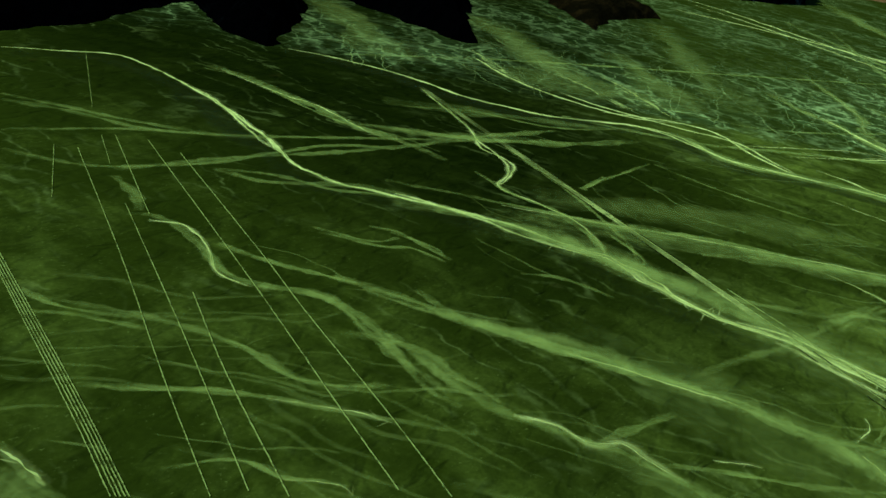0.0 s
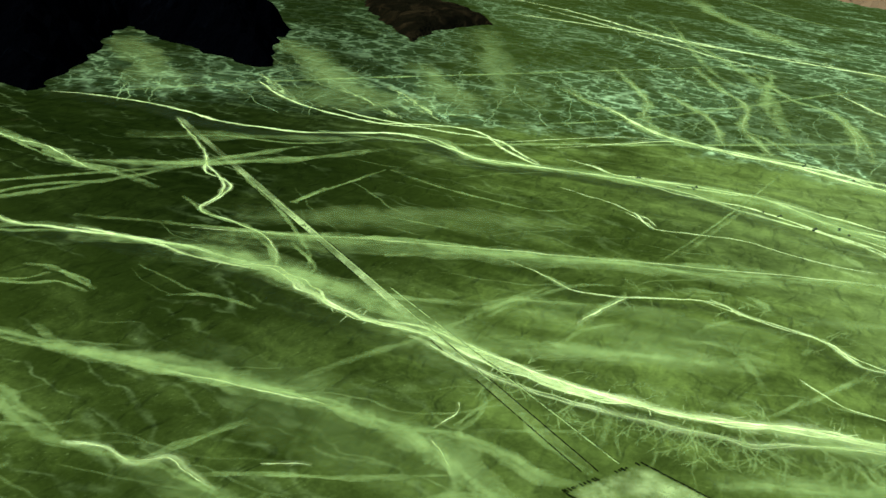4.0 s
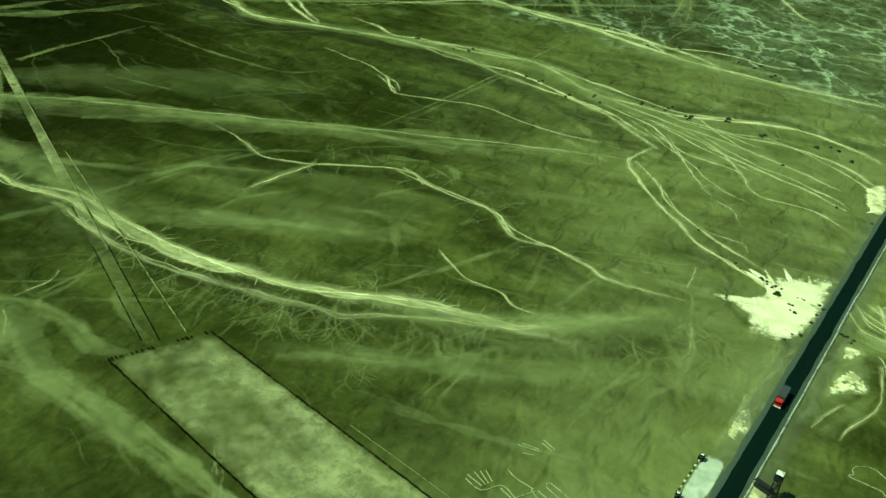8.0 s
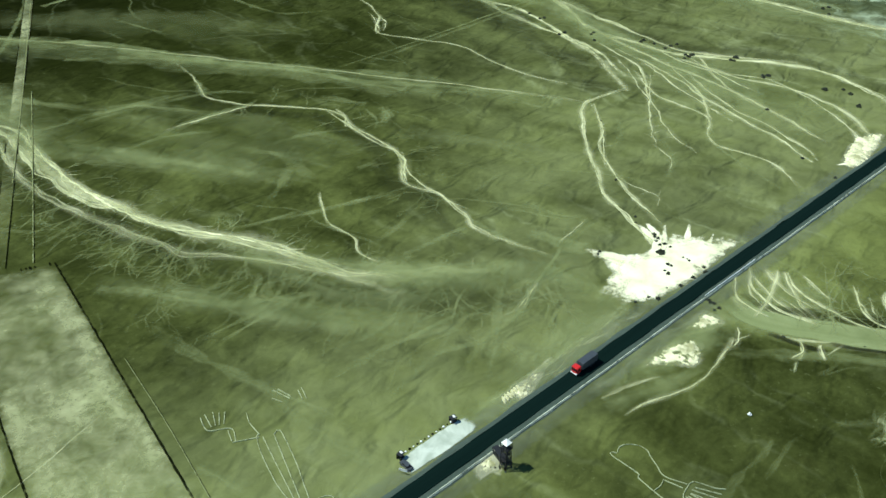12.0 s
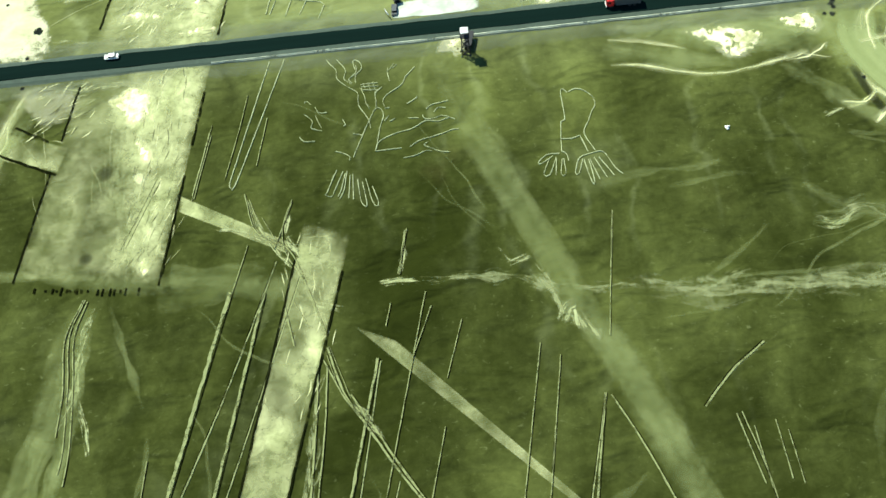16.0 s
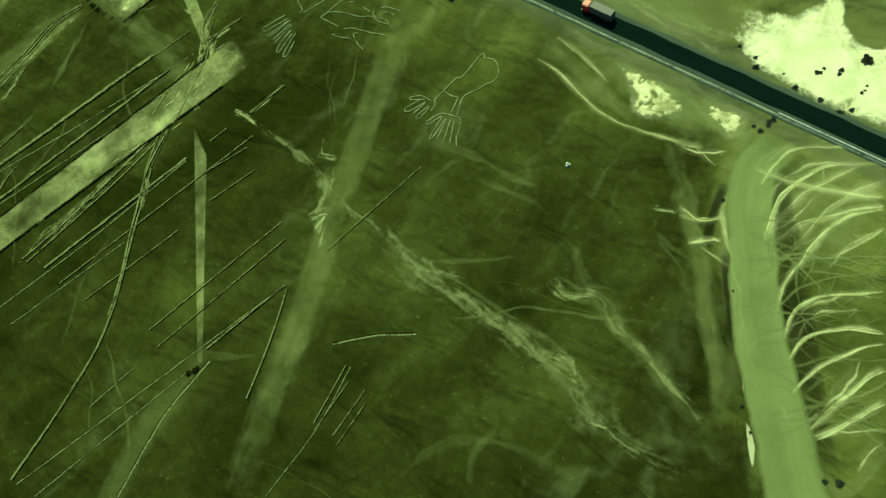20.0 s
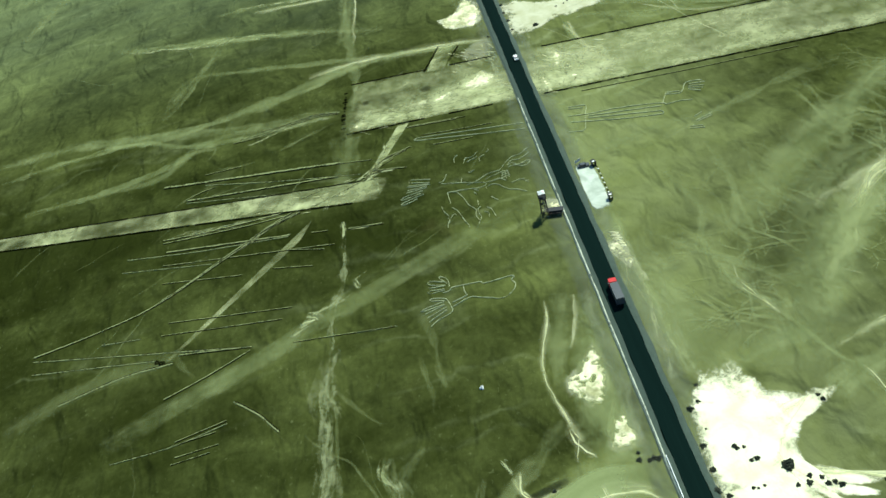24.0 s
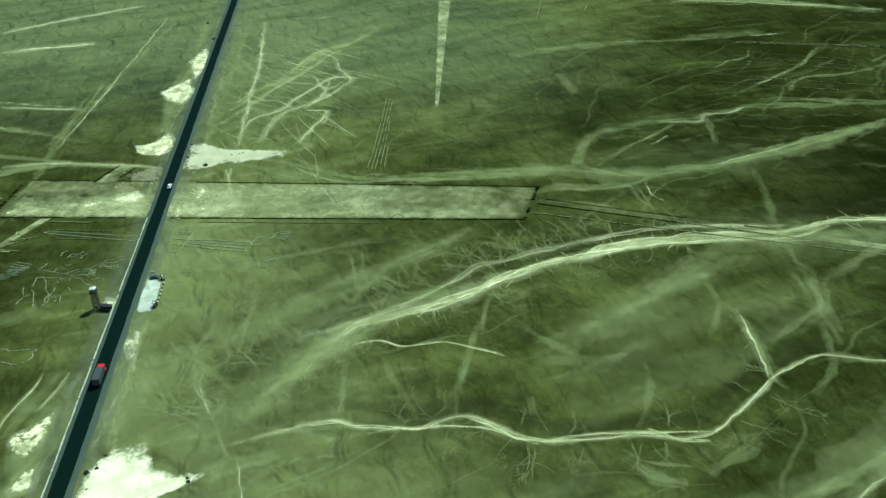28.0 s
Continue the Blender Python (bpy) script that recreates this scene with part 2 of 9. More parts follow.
    rust = span(nodes, links, noise_tex(nodes, links, mapped(nodes, links, p, (1, 1, 1), 0, (80, 33, 0)), 0.02, 4.0), 0.66, 0.85, 0.0, 0.14)
    colour = blend(nodes, links, rust, colour, (0.16, 0.10, 0.05))
    links.new(colour, bsdf.inputs["Base Color"])
    bsdf.inputs["Roughness"].default_value = 0.95
    bsdf.inputs["Specular IOR Level"].default_value = 0.0
    wavy = noise_tex(nodes, links, mapped(nodes, links, p, (1, 1.6, 1), -14), 0.06, 2.0, 0.45, 0.6)
    height = math_node(nodes, links, "MULTIPLY_ADD", mid, 1.0, math_node(nodes, links, "MULTIPLY", mottle, 0.5))
    height = math_node(nodes, links, "MULTIPLY_ADD", ribs, -7.0, height)
    relief(nodes, links, math_node(nodes, links, "MULTIPLY_ADD", wavy, 5.0, height), bsdf, 0.85, 1.0)
    return m


def deposit_material(name, colour, dark, along, across, gain, lumps=0.9, lump_size=0.16, threads=1.7, flecks=1.0):
    """Loose silt that thins out towards its edges; the cover and the flow come with the mesh."""
    m, nodes, links, bsdf = base_material(name)
    cover, much = nodes.new("ShaderNodeAttribute"), nodes.new("ShaderNodeAttribute")
    cover.attribute_name, much.attribute_name = "cover", "strength"
    uv = nodes.new("ShaderNodeUVMap")
    uv.uv_map = "flow"
    p = place(nodes)
    thread = noise_tex(nodes, links, mapped(nodes, links, uv.outputs[0], (along, across, 1)), 1.0, 3.5, 0.55, 0.5)
    lump = noise_tex(nodes, links, p, lump_size, 7.0, 0.66, 0.6)
    grain = noise_tex(nodes, links, p, 1.3, 4.0, 0.65)
    lay = math_node(nodes, links, "MULTIPLY_ADD", math_node(nodes, links, "SUBTRACT", thread, 0.5), threads, cover.outputs["Fac"])
    lay = math_node(nodes, links, "MULTIPLY_ADD", math_node(nodes, links, "SUBTRACT", lump, 0.5), lumps, lay)
    lay = math_node(nodes, links, "MULTIPLY_ADD", math_node(nodes, links, "SUBTRACT", grain, 0.5), 0.35, lay)
    fleck = noise_tex(nodes, links, mapped(nodes, links, p, (1, 1, 1), 40, (17, 5, 0)), 0.3, 5.0, 0.7, 0.9)
    lay = math_node(nodes, links, "MULTIPLY_ADD", math_node(nodes, links, "SUBTRACT", fleck, 0.5), flecks, lay)
    alpha = span(nodes, links, lay, 0.5 - gain, 0.5 + gain)
    alpha = math_node(nodes, links, "MULTIPLY", alpha, span(nodes, links, cover.outputs["Fac"], 0.0, 0.25))
    alpha = math_node(nodes, links, "MULTIPLY", alpha, much.outputs["Fac"])
    tone = span(nodes, links, math_node(nodes, links, "MULTIPLY_ADD", thread, 0.6, math_node(nodes, links, "MULTIPLY", lump, 0.5)), 0.38, 0.75)
    links.new(blend(nodes, links, tone, dark, colour), bsdf.inputs["Base Color"])
    bsdf.inputs["Roughness"].default_value = 0.95
    bsdf.inputs["Specular IOR Level"].default_value = 0.15
    relief(nodes, links, math_node(nodes, links, "MULTIPLY_ADD", thread, 0.5, lump), bsdf, 0.5, 0.8)
    clear, mix = nodes.new("ShaderNodeBsdfTransparent"), nodes.new("ShaderNodeMixShader")
    links.new(alpha, mix.inputs[0])
    links.new(clear.outputs[0], mix.inputs[1])
    links.new(bsdf.outputs[0], mix.inputs[2])
    links.new(mix.outputs[0], nodes["Material Output"].inputs["Surface"])
    return m


def asphalt_material():
    m, nodes, links, bsdf = base_material("worn_asphalt")
    p = place(nodes)
    lane = noise_tex(nodes, links, mapped(nodes, links, p, (0.02, 1.1, 1)), 1.0, 4.0)
    grain = noise_tex(nodes, links, p, 2.5, 5.0, 0.7)
    f = math_node(nodes, links, "MULTIPLY_ADD", lane, 0.6, math_node(nodes, links, "MULTIPLY", grain, 0.4))
    links.new(blend(nodes, links, f, (0.0022, 0.0062, 0.0052), (0.0066, 0.0170, 0.0140)), bsdf.inputs["Base Color"])
    bsdf.inputs["Roughness"].default_value = 0.95
    bsdf.inputs["Specular IOR Level"].default_value = 0.02
    return m


def rock_material(name, dark, light, scale, lo=0.52, hi=0.78, top=None, top_at=(150.0, 185.0), foot=None):
    """Bare rock: dark faces with paler streaks; top: the colour of a worn plateau; foot: the colour of the talus."""
    m, nodes, links, bsdf = base_material(name)
    p = place(nodes)
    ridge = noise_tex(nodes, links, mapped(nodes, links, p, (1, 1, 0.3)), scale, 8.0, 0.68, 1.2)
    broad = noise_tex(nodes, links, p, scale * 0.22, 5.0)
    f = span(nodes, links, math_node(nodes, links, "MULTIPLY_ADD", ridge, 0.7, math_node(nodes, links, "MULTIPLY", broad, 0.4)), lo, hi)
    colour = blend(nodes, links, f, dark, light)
    xyz = nodes.new("ShaderNodeSeparateXYZ")
    links.new(p, xyz.inputs[0])
    level = math_node(nodes, links, "MULTIPLY_ADD", math_node(nodes, links, "SUBTRACT", ridge, 0.5), 90.0, xyz.outputs[2])
    if top:
        colour = blend(nodes, links, span(nodes, links, level, *top_at), colour, top)
    if foot:
        colour = blend(nodes, links, span(nodes, links, level, 20.0, 75.0, 1.0, 0.0), colour, foot)
    links.new(colour, bsdf.inputs["Base Color"])
    bsdf.inputs["Roughness"].default_value = 1.0
    bsdf.inputs["Specular IOR Level"].default_value = 0.0
    relief(nodes, links, ridge, bsdf, 1.0, 16.0)
    return m


def worn_line_material(name, colour, worn, lay=(0.2, 0.8)):
    """Low ridges and scrapes that are worn through in places, so that the ground shows between."""
    m, nodes, links, bsdf = base_material(name)
    p = place(nodes)
    grain = noise_tex(nodes, links, p, 0.9, 5.0, 0.65)
    wear = noise_tex(nodes, links, p, 0.14, 6.0, 0.7)
    links.new(blend(nodes, links, grain, tuple(c * 0.6 for c in colour), tuple(c * 1.25 for c in colour)), bsdf.inputs["Base Color"])
    bsdf.inputs["Roughness"].default_value = 0.95
    bsdf.inputs["Specular IOR Level"].default_value = 0.0
    alpha = span(nodes, links, math_node(nodes, links, "MULTIPLY_ADD", math_node(nodes, links, "SUBTRACT", grain, 0.5), 0.5, wear), worn - 0.06, worn + 0.16, *lay)
    clear, mix = nodes.new("ShaderNodeBsdfTransparent"), nodes.new("ShaderNodeMixShader")
    links.new(alpha, mix.inputs[0])
    links.new(clear.outputs[0], mix.inputs[1])
    links.new(bsdf.outputs[0], mix.inputs[2])
    links.new(mix.outputs[0], nodes["Material Output"].inputs["Surface"])
    return m


def soil_heap_material():
    m, nodes, links, bsdf = base_material("dug_soil")
    p = place(nodes)
    broad, grain = noise_tex(nodes, links, p, 0.16, 5.0, 0.6), noise_tex(nodes, links, p, 1.4, 6.0, 0.7)
    f = span(nodes, links, math_node(nodes, links, "MULTIPLY_ADD", broad, 0.75, math_node(nodes, links, "MULTIPLY", grain, 0.35)), 0.40, 0.66)
    links.new(blend(nodes, links, f, (0.34, 0.335, 0.16), (0.90, 0.86, 0.56)), bsdf.inputs["Base Color"])
    bsdf.inputs["Roughness"].default_value = 0.95
    bsdf.inputs["Specular IOR Level"].default_value = 0.1
    relief(nodes, links, grain, bsdf, 0.6, 0.4)
    return m


desert = desert_material()
silt = deposit_material("wash_silt", (0.88, 0.87, 0.52), (0.43, 0.45, 0.20), 0.8, 0.6, 0.6, 0.8, 0.05, 0.7, 1.2)
dust = deposit_material("pale_dust", (0.40, 0.44, 0.19), (0.21, 0.245, 0.09), 0.7, 0.8, 0.75, 1.7, 0.07, 0.9, 1.3)
broken_silt = deposit_material("broken_silt", (0.40, 0.42, 0.22), (0.22, 0.245, 0.10), 1.8, 1.5, 0.3, 0.5, 0.33, 2.0, 1.2)
bed_silt = deposit_material("flat_bed_silt", (0.34, 0.385, 0.17), (0.26, 0.30, 0.12), 0.5, 1.0, 0.7, 0.5, 0.05, 0.25, 0.35)
thread_silt = deposit_material("gully_silt", (0.40, 0.44, 0.20), (0.22, 0.25, 0.09), 1.0, 0.6, 0.8, 1.4, 0.06, 0.6)
fan_silt = deposit_material("fan_gravel", (0.44, 0.49, 0.28), (0.20, 0.24, 0.12), 1.0, 0.6, 0.6, 1.4, 0.05, 0.8)
salt = deposit_material("bleached_silt", (0.95, 0.92, 0.66), (0.74, 0.72, 0.45), 1.0, 1.0, 0.35, 2.0, 0.14, 0.4)
rubble = soil_heap_material()
swept = deposit_material("swept_gravel", (0.80, 0.84, 0.72), (0.52, 0.57, 0.46), 1.0, 1.0, 0.4, 0.9, 0.2, 0.3, 0.8)
cleared = deposit_material("cleared_ground", (0.69, 0.70, 0.375), (0.32, 0.345, 0.150), 1.0, 1.0, 0.8, 0.9, 0.22, 0.2, 1.9)
verge = deposit_material("verge_gravel", (0.24, 0.26, 0.18), (0.13, 0.15, 0.10), 1.0, 1.0, 0.7, 1.2, 0.2, 0.8)
# dark cover: shade and varnish of the banks in one colour; also pits, ruts
dark_cover = deposit_material("dark_ground_cover", (0.020, 0.024, 0.008), (0.010, 0.013, 0.004), 1.0, 1.0, 0.8, 1.2, 0.07, 0.9)
asphalt = asphalt_material()
gravel = plain("shoulder_gravel", (0.056, 0.078, 0.058), 0.95, 0, 0.45, 0.8)
berm_soil = worn_line_material("berm_soil", (0.60, 0.62, 0.47), 0.36, (0.25, 0.8))
line_soil = worn_line_material("scraped_soil", (0.30, 0.325, 0.15), 0.38)
figure_soil = worn_line_material("figure_soil", (0.50, 0.53, 0.31), 0.34)
dark_stones = worn_line_material("varnished_stones", (0.008, 0.010, 0.003), 0.36, (0.1, 0.92))
foliage = plain("dry_foliage", (0.030, 0.036, 0.018), 0.9, 0, 0.5, 2.0)
bark = plain("grey_bark", (0.06, 0.05, 0.04), 0.9)
steel = plain("dark_steel", (0.012, 0.012, 0.013), 0.6, 0.3)
white_paint = plain("white_paint", (0.78, 0.78, 0.74), 0.5, 0, 0.12, 0.8)
# grey kept dark so that the lorry's box carries its shadow in the paint
grey_paint = plain("grey_paint", (0.05, 0.057, 0.065), 0.5, 0, 0.2, 0.8)
dark_sheet = plain("dark_roofing_sheet", (0.018, 0.018, 0.02), 0.6, 0.2)
red_paint = plain("red_paint", (0.55, 0.02, 0.02), 0.35, 0, 0.15, 0.8)
rubber = plain("black_rubber", (0.012, 0.012, 0.012), 0.9)
window_glass = plain("dark_glass", (0.01, 0.012, 0.014), 0.08, 0, 0.05)
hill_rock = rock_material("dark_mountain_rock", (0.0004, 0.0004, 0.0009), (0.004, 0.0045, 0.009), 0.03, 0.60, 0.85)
spur_rock = rock_material("dark_spur_rock", (0.004, 0.003, 0.002), (0.022, 0.013, 0.008), 0.03, 0.55, 0.8)
# the ridge's pale bluish streaks put ravine highlights into the rock colour
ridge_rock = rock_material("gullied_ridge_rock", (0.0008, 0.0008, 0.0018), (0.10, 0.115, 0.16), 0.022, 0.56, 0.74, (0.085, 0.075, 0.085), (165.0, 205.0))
red_rock = rock_material("reddish_hill_rock", (0.035, 0.028, 0.028), (0.16, 0.125, 0.115), 0.016, 0.48, 0.74, (0.10, 0.09, 0.095), (140.0, 190.0), (0.15, 0.085, 0.065))
# far rock tinted blue: the haze of distance is put into its base colour
haze_blue_rock = rock_material("far_haze_blue_rock", (0.012, 0.035, 0.12), (0.03, 0.08, 0.22), 0.006)


# ---- building helpers ----
def mesh_object(name, verts, faces, material, parent=None, label=""):
    me = bpy.data.meshes.new(name)
    me.from_pydata(verts, [], faces)
    me.materials.append(material)
    me.update()
    ob = new(name, me)
    ob.parent = parent
    return tagged(ob, label)


def part(name, bm, material, parent=None, label=""):
    me = bpy.data.meshes.new(name)
    bmesh.ops.recalc_face_normals(bm, faces=bm.faces)
    bm.to_mesh(me)
    bm.free()
    me.materials.append(material)
    ob = new(name, me)
    ob.parent = parent
    return tagged(ob, label)


def box(bm, cx, cy, cz, sx, sy, sz, m=None, bevel=0.0):
    made = bmesh.ops.create_cube(bm, size=1.0, matrix=(m or Matrix()) @ Matrix.Translation((cx, cy, cz)) @ Matrix.Diagonal((sx, sy, sz, 1)))
    if bevel:
        edges = {e for v in made["verts"] for e in v.link_edges}
        bmesh.ops.bevel(bm, geom=list(edges), offset=bevel, segments=2, affect="EDGES")


def rod(bm, a, b, r, sides=6):
    a, b = Vector(a), Vector(b)
    d = b - a
    turn = d.to_track_quat("Z", "Y").to_matrix().to_4x4()
    bmesh.ops.create_cone(bm, cap_ends=True, segments=sides, radius1=r, radius2=r, depth=d.length, matrix=Matrix.Translation((a + b) / 2) @ turn)


def smooth_line(points, step):
    """A Catmull-Rom curve through the points, in even steps."""
    pts = [np.array(p, float) for p in points]
    if len(pts) == 2:
        n = max(2, int(np.linalg.norm(pts[1] - pts[0]) / step))
        return np.array([pts[0] + (pts[1] - pts[0]) * i / n for i in range(n + 1)])
    pts = [2 * pts[0] - pts[1]] + pts + [2 * pts[-1] - pts[-2]]
    out = []
    for a, b, c, d in zip(pts, pts[1:], pts[2:], pts[3:]):
        n = max(2, int(np.linalg.norm(c - b) / step))
        for i in range(n):
            t = i / n
            out.append(0.5 * (2 * b + (c - a) * t + (2 * a - 5 * b + 4 * c - d) * t * t + (3 * b - a - 3 * c + d) * t ** 3))
    return np.array(out + [pts[-2]])


LAYER = [0]


def next_layer():
    LAYER[0] += 1
    return 0.02 + 0.004 * (LAYER[0] % 48)


def add_cover(me, cover, much, flow):
    """cover and strength by vertex, flow by corner."""
    for key, values in (("cover", cover), ("strength", much)):
        at = me.attributes.new(key, "FLOAT", "POINT")
        at.data.foreach_set("value", np.asarray(values, np.float32))
    layer = me.uv_layers.new(name="flow")
    corner = np.empty(len(me.loops), np.int32)
    me.loops.foreach_get("vertex_index", corner)
    layer.data.foreach_set("uv", np.asarray(flow, np.float32)[corner].ravel())


def tangent_sides(c):
    d = np.gradient(c, axis=0)
    d /= np.linalg.norm(d, axis=1)[:, None] + 1e-9
    return d, np.stack([-d[:, 1], d[:, 0]], 1)


class Sheet:
    """Collects strips of loose cover into one mesh."""

    def __init__(self):
        self.verts, self.faces, self.cover, self.much, self.flow = [], [], [], [], []

    def strip(self, c, half, strength, z, salt_, cols=9, hard=False, ends=0.12, core=0.0):
        d, side = tangent_sides(c)
        along = np.r_[0, np.cumsum(np.linalg.norm(np.diff(c, axis=0), axis=1))]
        s = along / along[-1]
        half = np.broadcast_to(half, s.shape)
        fade = np.clip(np.minimum(s, 1 - s) / ends, 0, 1) if ends else np.ones(len(c))
        reach = 7.0 * max(0.6, float(np.mean(half)))
        base = len(self.verts)
        for i in range(len(c)):
            for j in range(cols):
                v = 2 * j / (cols - 1) - 1
                p = c[i] + side[i] * half[i] * v
                self.verts.append((p[0], p[1], z))
                prof = min(1.0, (1 - abs(v)) * 6) if hard else (1 - v * v) ** (1.7 if core else 1.0)
                self.cover.append(prof * (0.25 + 0.75 * fade[i]) * (fade[i] > 0))
                self.much.append(strength * (1.0 if not core else core + (1 - core) * max(0.0, 1 - (abs(v) / 0.42) ** 2)))
                self.flow.append(((along[i] + salt_) / reach, v * 1.25 + salt_))
        self.faces += [(base + i * cols + j, base + i * cols + j + 1, base + (i + 1) * cols + j + 1, base + (i + 1) * cols + j) for i in range(len(c) - 1) for j in range(cols - 1)]

    def done(self, name, material, label, category, kind="structure"):
        ob = mesh_object(name, self.verts, self.faces, material)
        add_cover(ob.data, self.cover, self.much, self.flow)
        return tagged(ob, label, category, "", kind)


def wander(start, heading, length, step, turn, seed):
    """A wriggling path from a start point; heading in radians."""
    pts, a, p = [np.array(start, float)], heading, np.array(start, float)
    for k in range(max(3, int(length / step))):
        a = heading + turn * (noise.noise((k * step * 0.05, seed, 0)) * 1.6 + noise.noise((k * step * 0.17, seed, 5)) * 0.9)
        p = p + step * np.array((math.cos(a), math.sin(a)))
        pts.append(p)
    return np.array(pts)


wash_rng = random.Random(11)


def stream(name, points, w0, w1, strength, material, label, halo, threads, fringe, ends):
    """A streambed: a soft halo, braided strands that part and meet in it, and short gullies that feather out from its banks."""
    wide = max(w0, w1)
    c = smooth_line(points, max(1.2, wide * 0.3))
    d, side = tangent_sides(c)
    along = np.r_[0, np.cumsum(np.linalg.norm(np.diff(c, axis=0), axis=1))]
    z = next_layer()
    seed = LAYER[0] * 17.3
    wob = np.array([noise.noise((a / (wide * 4 + 4), seed, 0)) + 0.4 * noise.noise((a / (wide + 2), seed, 4)) for a in along])
    swell = np.array([noise.noise((a / (wide * 2.5 + 3), seed, 9)) + 0.5 * noise.noise((a / (wide * 0.7 + 2), seed, 14)) for a in along])
    w = (w0 + (w1 - w0) * along / along[-1]) * np.maximum(0.3, 0.75 + 0.6 * swell)
    kink = np.array([noise.noise((a / 26, seed, 31)) + 0.6 * noise.noise((a / 9, seed, 35)) for a in along]) * (0.5 + 0.16 * wide) * (1.3 if halo else 0.5)
    mid = c + side * (wob * wide * 0.22 + kink)[:, None]
    out = Sheet()
    if halo:
        out.strip(mid, w * 1.2, strength * 0.75, z, seed, 15, False, ends, halo)
    else:
        out.strip(mid, w * 1.05, strength * 0.72, z, seed, 11, False, ends)
    # bright strands of the last flow, each winding from bank to bank
    for lane in range(threads):
        sway = np.array([1.5 * noise.noise((a / (wide * 3.2 + 9), seed, 20 + 7 * lane)) + 0.5 * noise.noise((a / (wide * 0.9 + 3), seed, 23 + 7 * lane)) for a in along])
        pulse = np.array([0.75 + 0.9 * noise.noise((a / (wide * 2 + 6), seed, 40 + 5 * lane)) for a in along])
        out.strip(mid + side * (sway * wide * 0.48)[:, None], np.maximum(0.12, pulse) * max(0.45, wide * (0.15 - 0.02 * lane)), min(1.0, strength * (1.05 - 0.2 * lane)), z + 0.0012 + 0.0005 * lane, seed + lane * 3.7, 7, False, ends)
    n = int(along[-1] / 9 * fringe * (1.0 if wide > 4.5 else 0.0))
    for k in range(n):
        i = wash_rng.randrange(len(c))
        sgn = wash_rng.choice((-1, 1))
        head = math.atan2(*(sgn * side[i])[::-1]) - sgn * wash_rng.uniform(-0.5, 1.2)
        path = wander(mid[i] + side[i] * sgn * w[i] * 0.4, head, wash_rng.uniform(0.3, 1.1) * wide + 1.5, 1.2, 0.5, seed + k)
        out.strip(path, np.linspace(0.5, 0.16, len(path)) * wash_rng.uniform(0.6, 1.5), strength * wash_rng.uniform(0.15, 0.45), z + 0.0032 + 0.00001 * k, seed + k, 5, False, 0.3)
    return out.done(name, material, label, "dry wash")


def rill(points, width, strength):
    """A narrow rill: one winding thread of pale silt with a few twigs."""
    c = smooth_line(points, max(0.8, width * 0.5))
    d, side = tangent_sides(c)
    z, seed = next_layer(), LAYER[0] * 7.7
    along = np.r_[0, np.cumsum(np.linalg.norm(np.diff(c, axis=0), axis=1))]
    sway = np.array([noise.noise((a / (width * 4 + 3), seed, 0)) + 0.5 * noise.noise((a / (width + 1.5), seed, 3)) for a in along])
    pulse = np.array([0.8 + 0.9 * noise.noise((a / (width * 2 + 3), seed, 6)) for a in along])
    out = Sheet()
    out.strip(c + side * (sway * width * 0.7)[:, None], np.maximum(0.12, pulse) * width * 0.4, min(1.0, strength * 1.15), z, seed, 7, False, 0.3)
    out.strip(c, width * 1.5, strength * 0.14, z - 0.0015, seed + 5, 9, False, 0.25)
    for k in range(int(along[-1] / (9 + 5 * width))):
        i, sgn = wash_rng.randrange(len(c)), wash_rng.choice((-1, 1))
        head = math.atan2(*d[i][::-1]) + sgn * wash_rng.uniform(2.0, 2.8)
        path = wander(c[i], head, wash_rng.uniform(2, 5) * (width + 0.6), 0.9, 0.5, seed + k)
        out.strip(path, np.linspace(0.3, 0.1, len(path)) * width, strength * wash_rng.uniform(0.3, 0.7), z + 0.001 + 0.00001 * k, seed + k, 5, False, 0.3)
    return out.done("silt_rill", silt, "narrow winding rill of pale silt on dark pavement", "rill")


def wash(points, w0, w1, strength):
    return stream("dry_wash", points, w0, w1, strength, silt, "dry streambed of pale silt crossing dark desert pavement", 0.4, 3 if max(w0, w1) > 4.6 else 2 if max(w0, w1) > 2.2 else 1, 2.6 if strength > 0.55 else 0.0, 0.15)


def faint(points, w0, w1, strength):
    return stream("faint_wash", points, w0, w1, strength, dust, "faint pale streak of dust on the desert pavement", 0.0, 0, 0.0, 0.35)


def dusty_track(points, w0, w1, strength):
    """A broad old track: a dusty band with fairly clear sides."""
    c = smooth_line(points, 2.5)
    z, seed = next_layer(), LAYER[0] * 5.3
    d, side = tangent_sides(c)
    sway = np.array([noise.noise((p[0] * 0.05, p[1] * 0.05, seed)) for p in c])
    out = Sheet()
    out.strip(c + side * (sway * 0.8)[:, None], np.linspace(w0, w1, len(c)) * 0.62 * (1 + 0.25 * sway), strength, z, seed, 13, False, 0.3)
    return out.done("dusty_track", dust, "broad faint dusty track crossing the dark plain", "track")


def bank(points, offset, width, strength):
    """A flat dark strip beside a streambed: the bank's shade and its varnished stones, put into colour."""
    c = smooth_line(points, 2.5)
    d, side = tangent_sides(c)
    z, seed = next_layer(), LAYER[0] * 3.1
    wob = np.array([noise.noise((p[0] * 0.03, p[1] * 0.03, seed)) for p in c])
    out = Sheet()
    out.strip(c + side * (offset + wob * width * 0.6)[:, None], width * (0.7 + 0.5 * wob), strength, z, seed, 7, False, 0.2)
    return out.done("bank_shade", dark_cover, "flat dark strip for the shaded stony bank of a streambed", "bank")


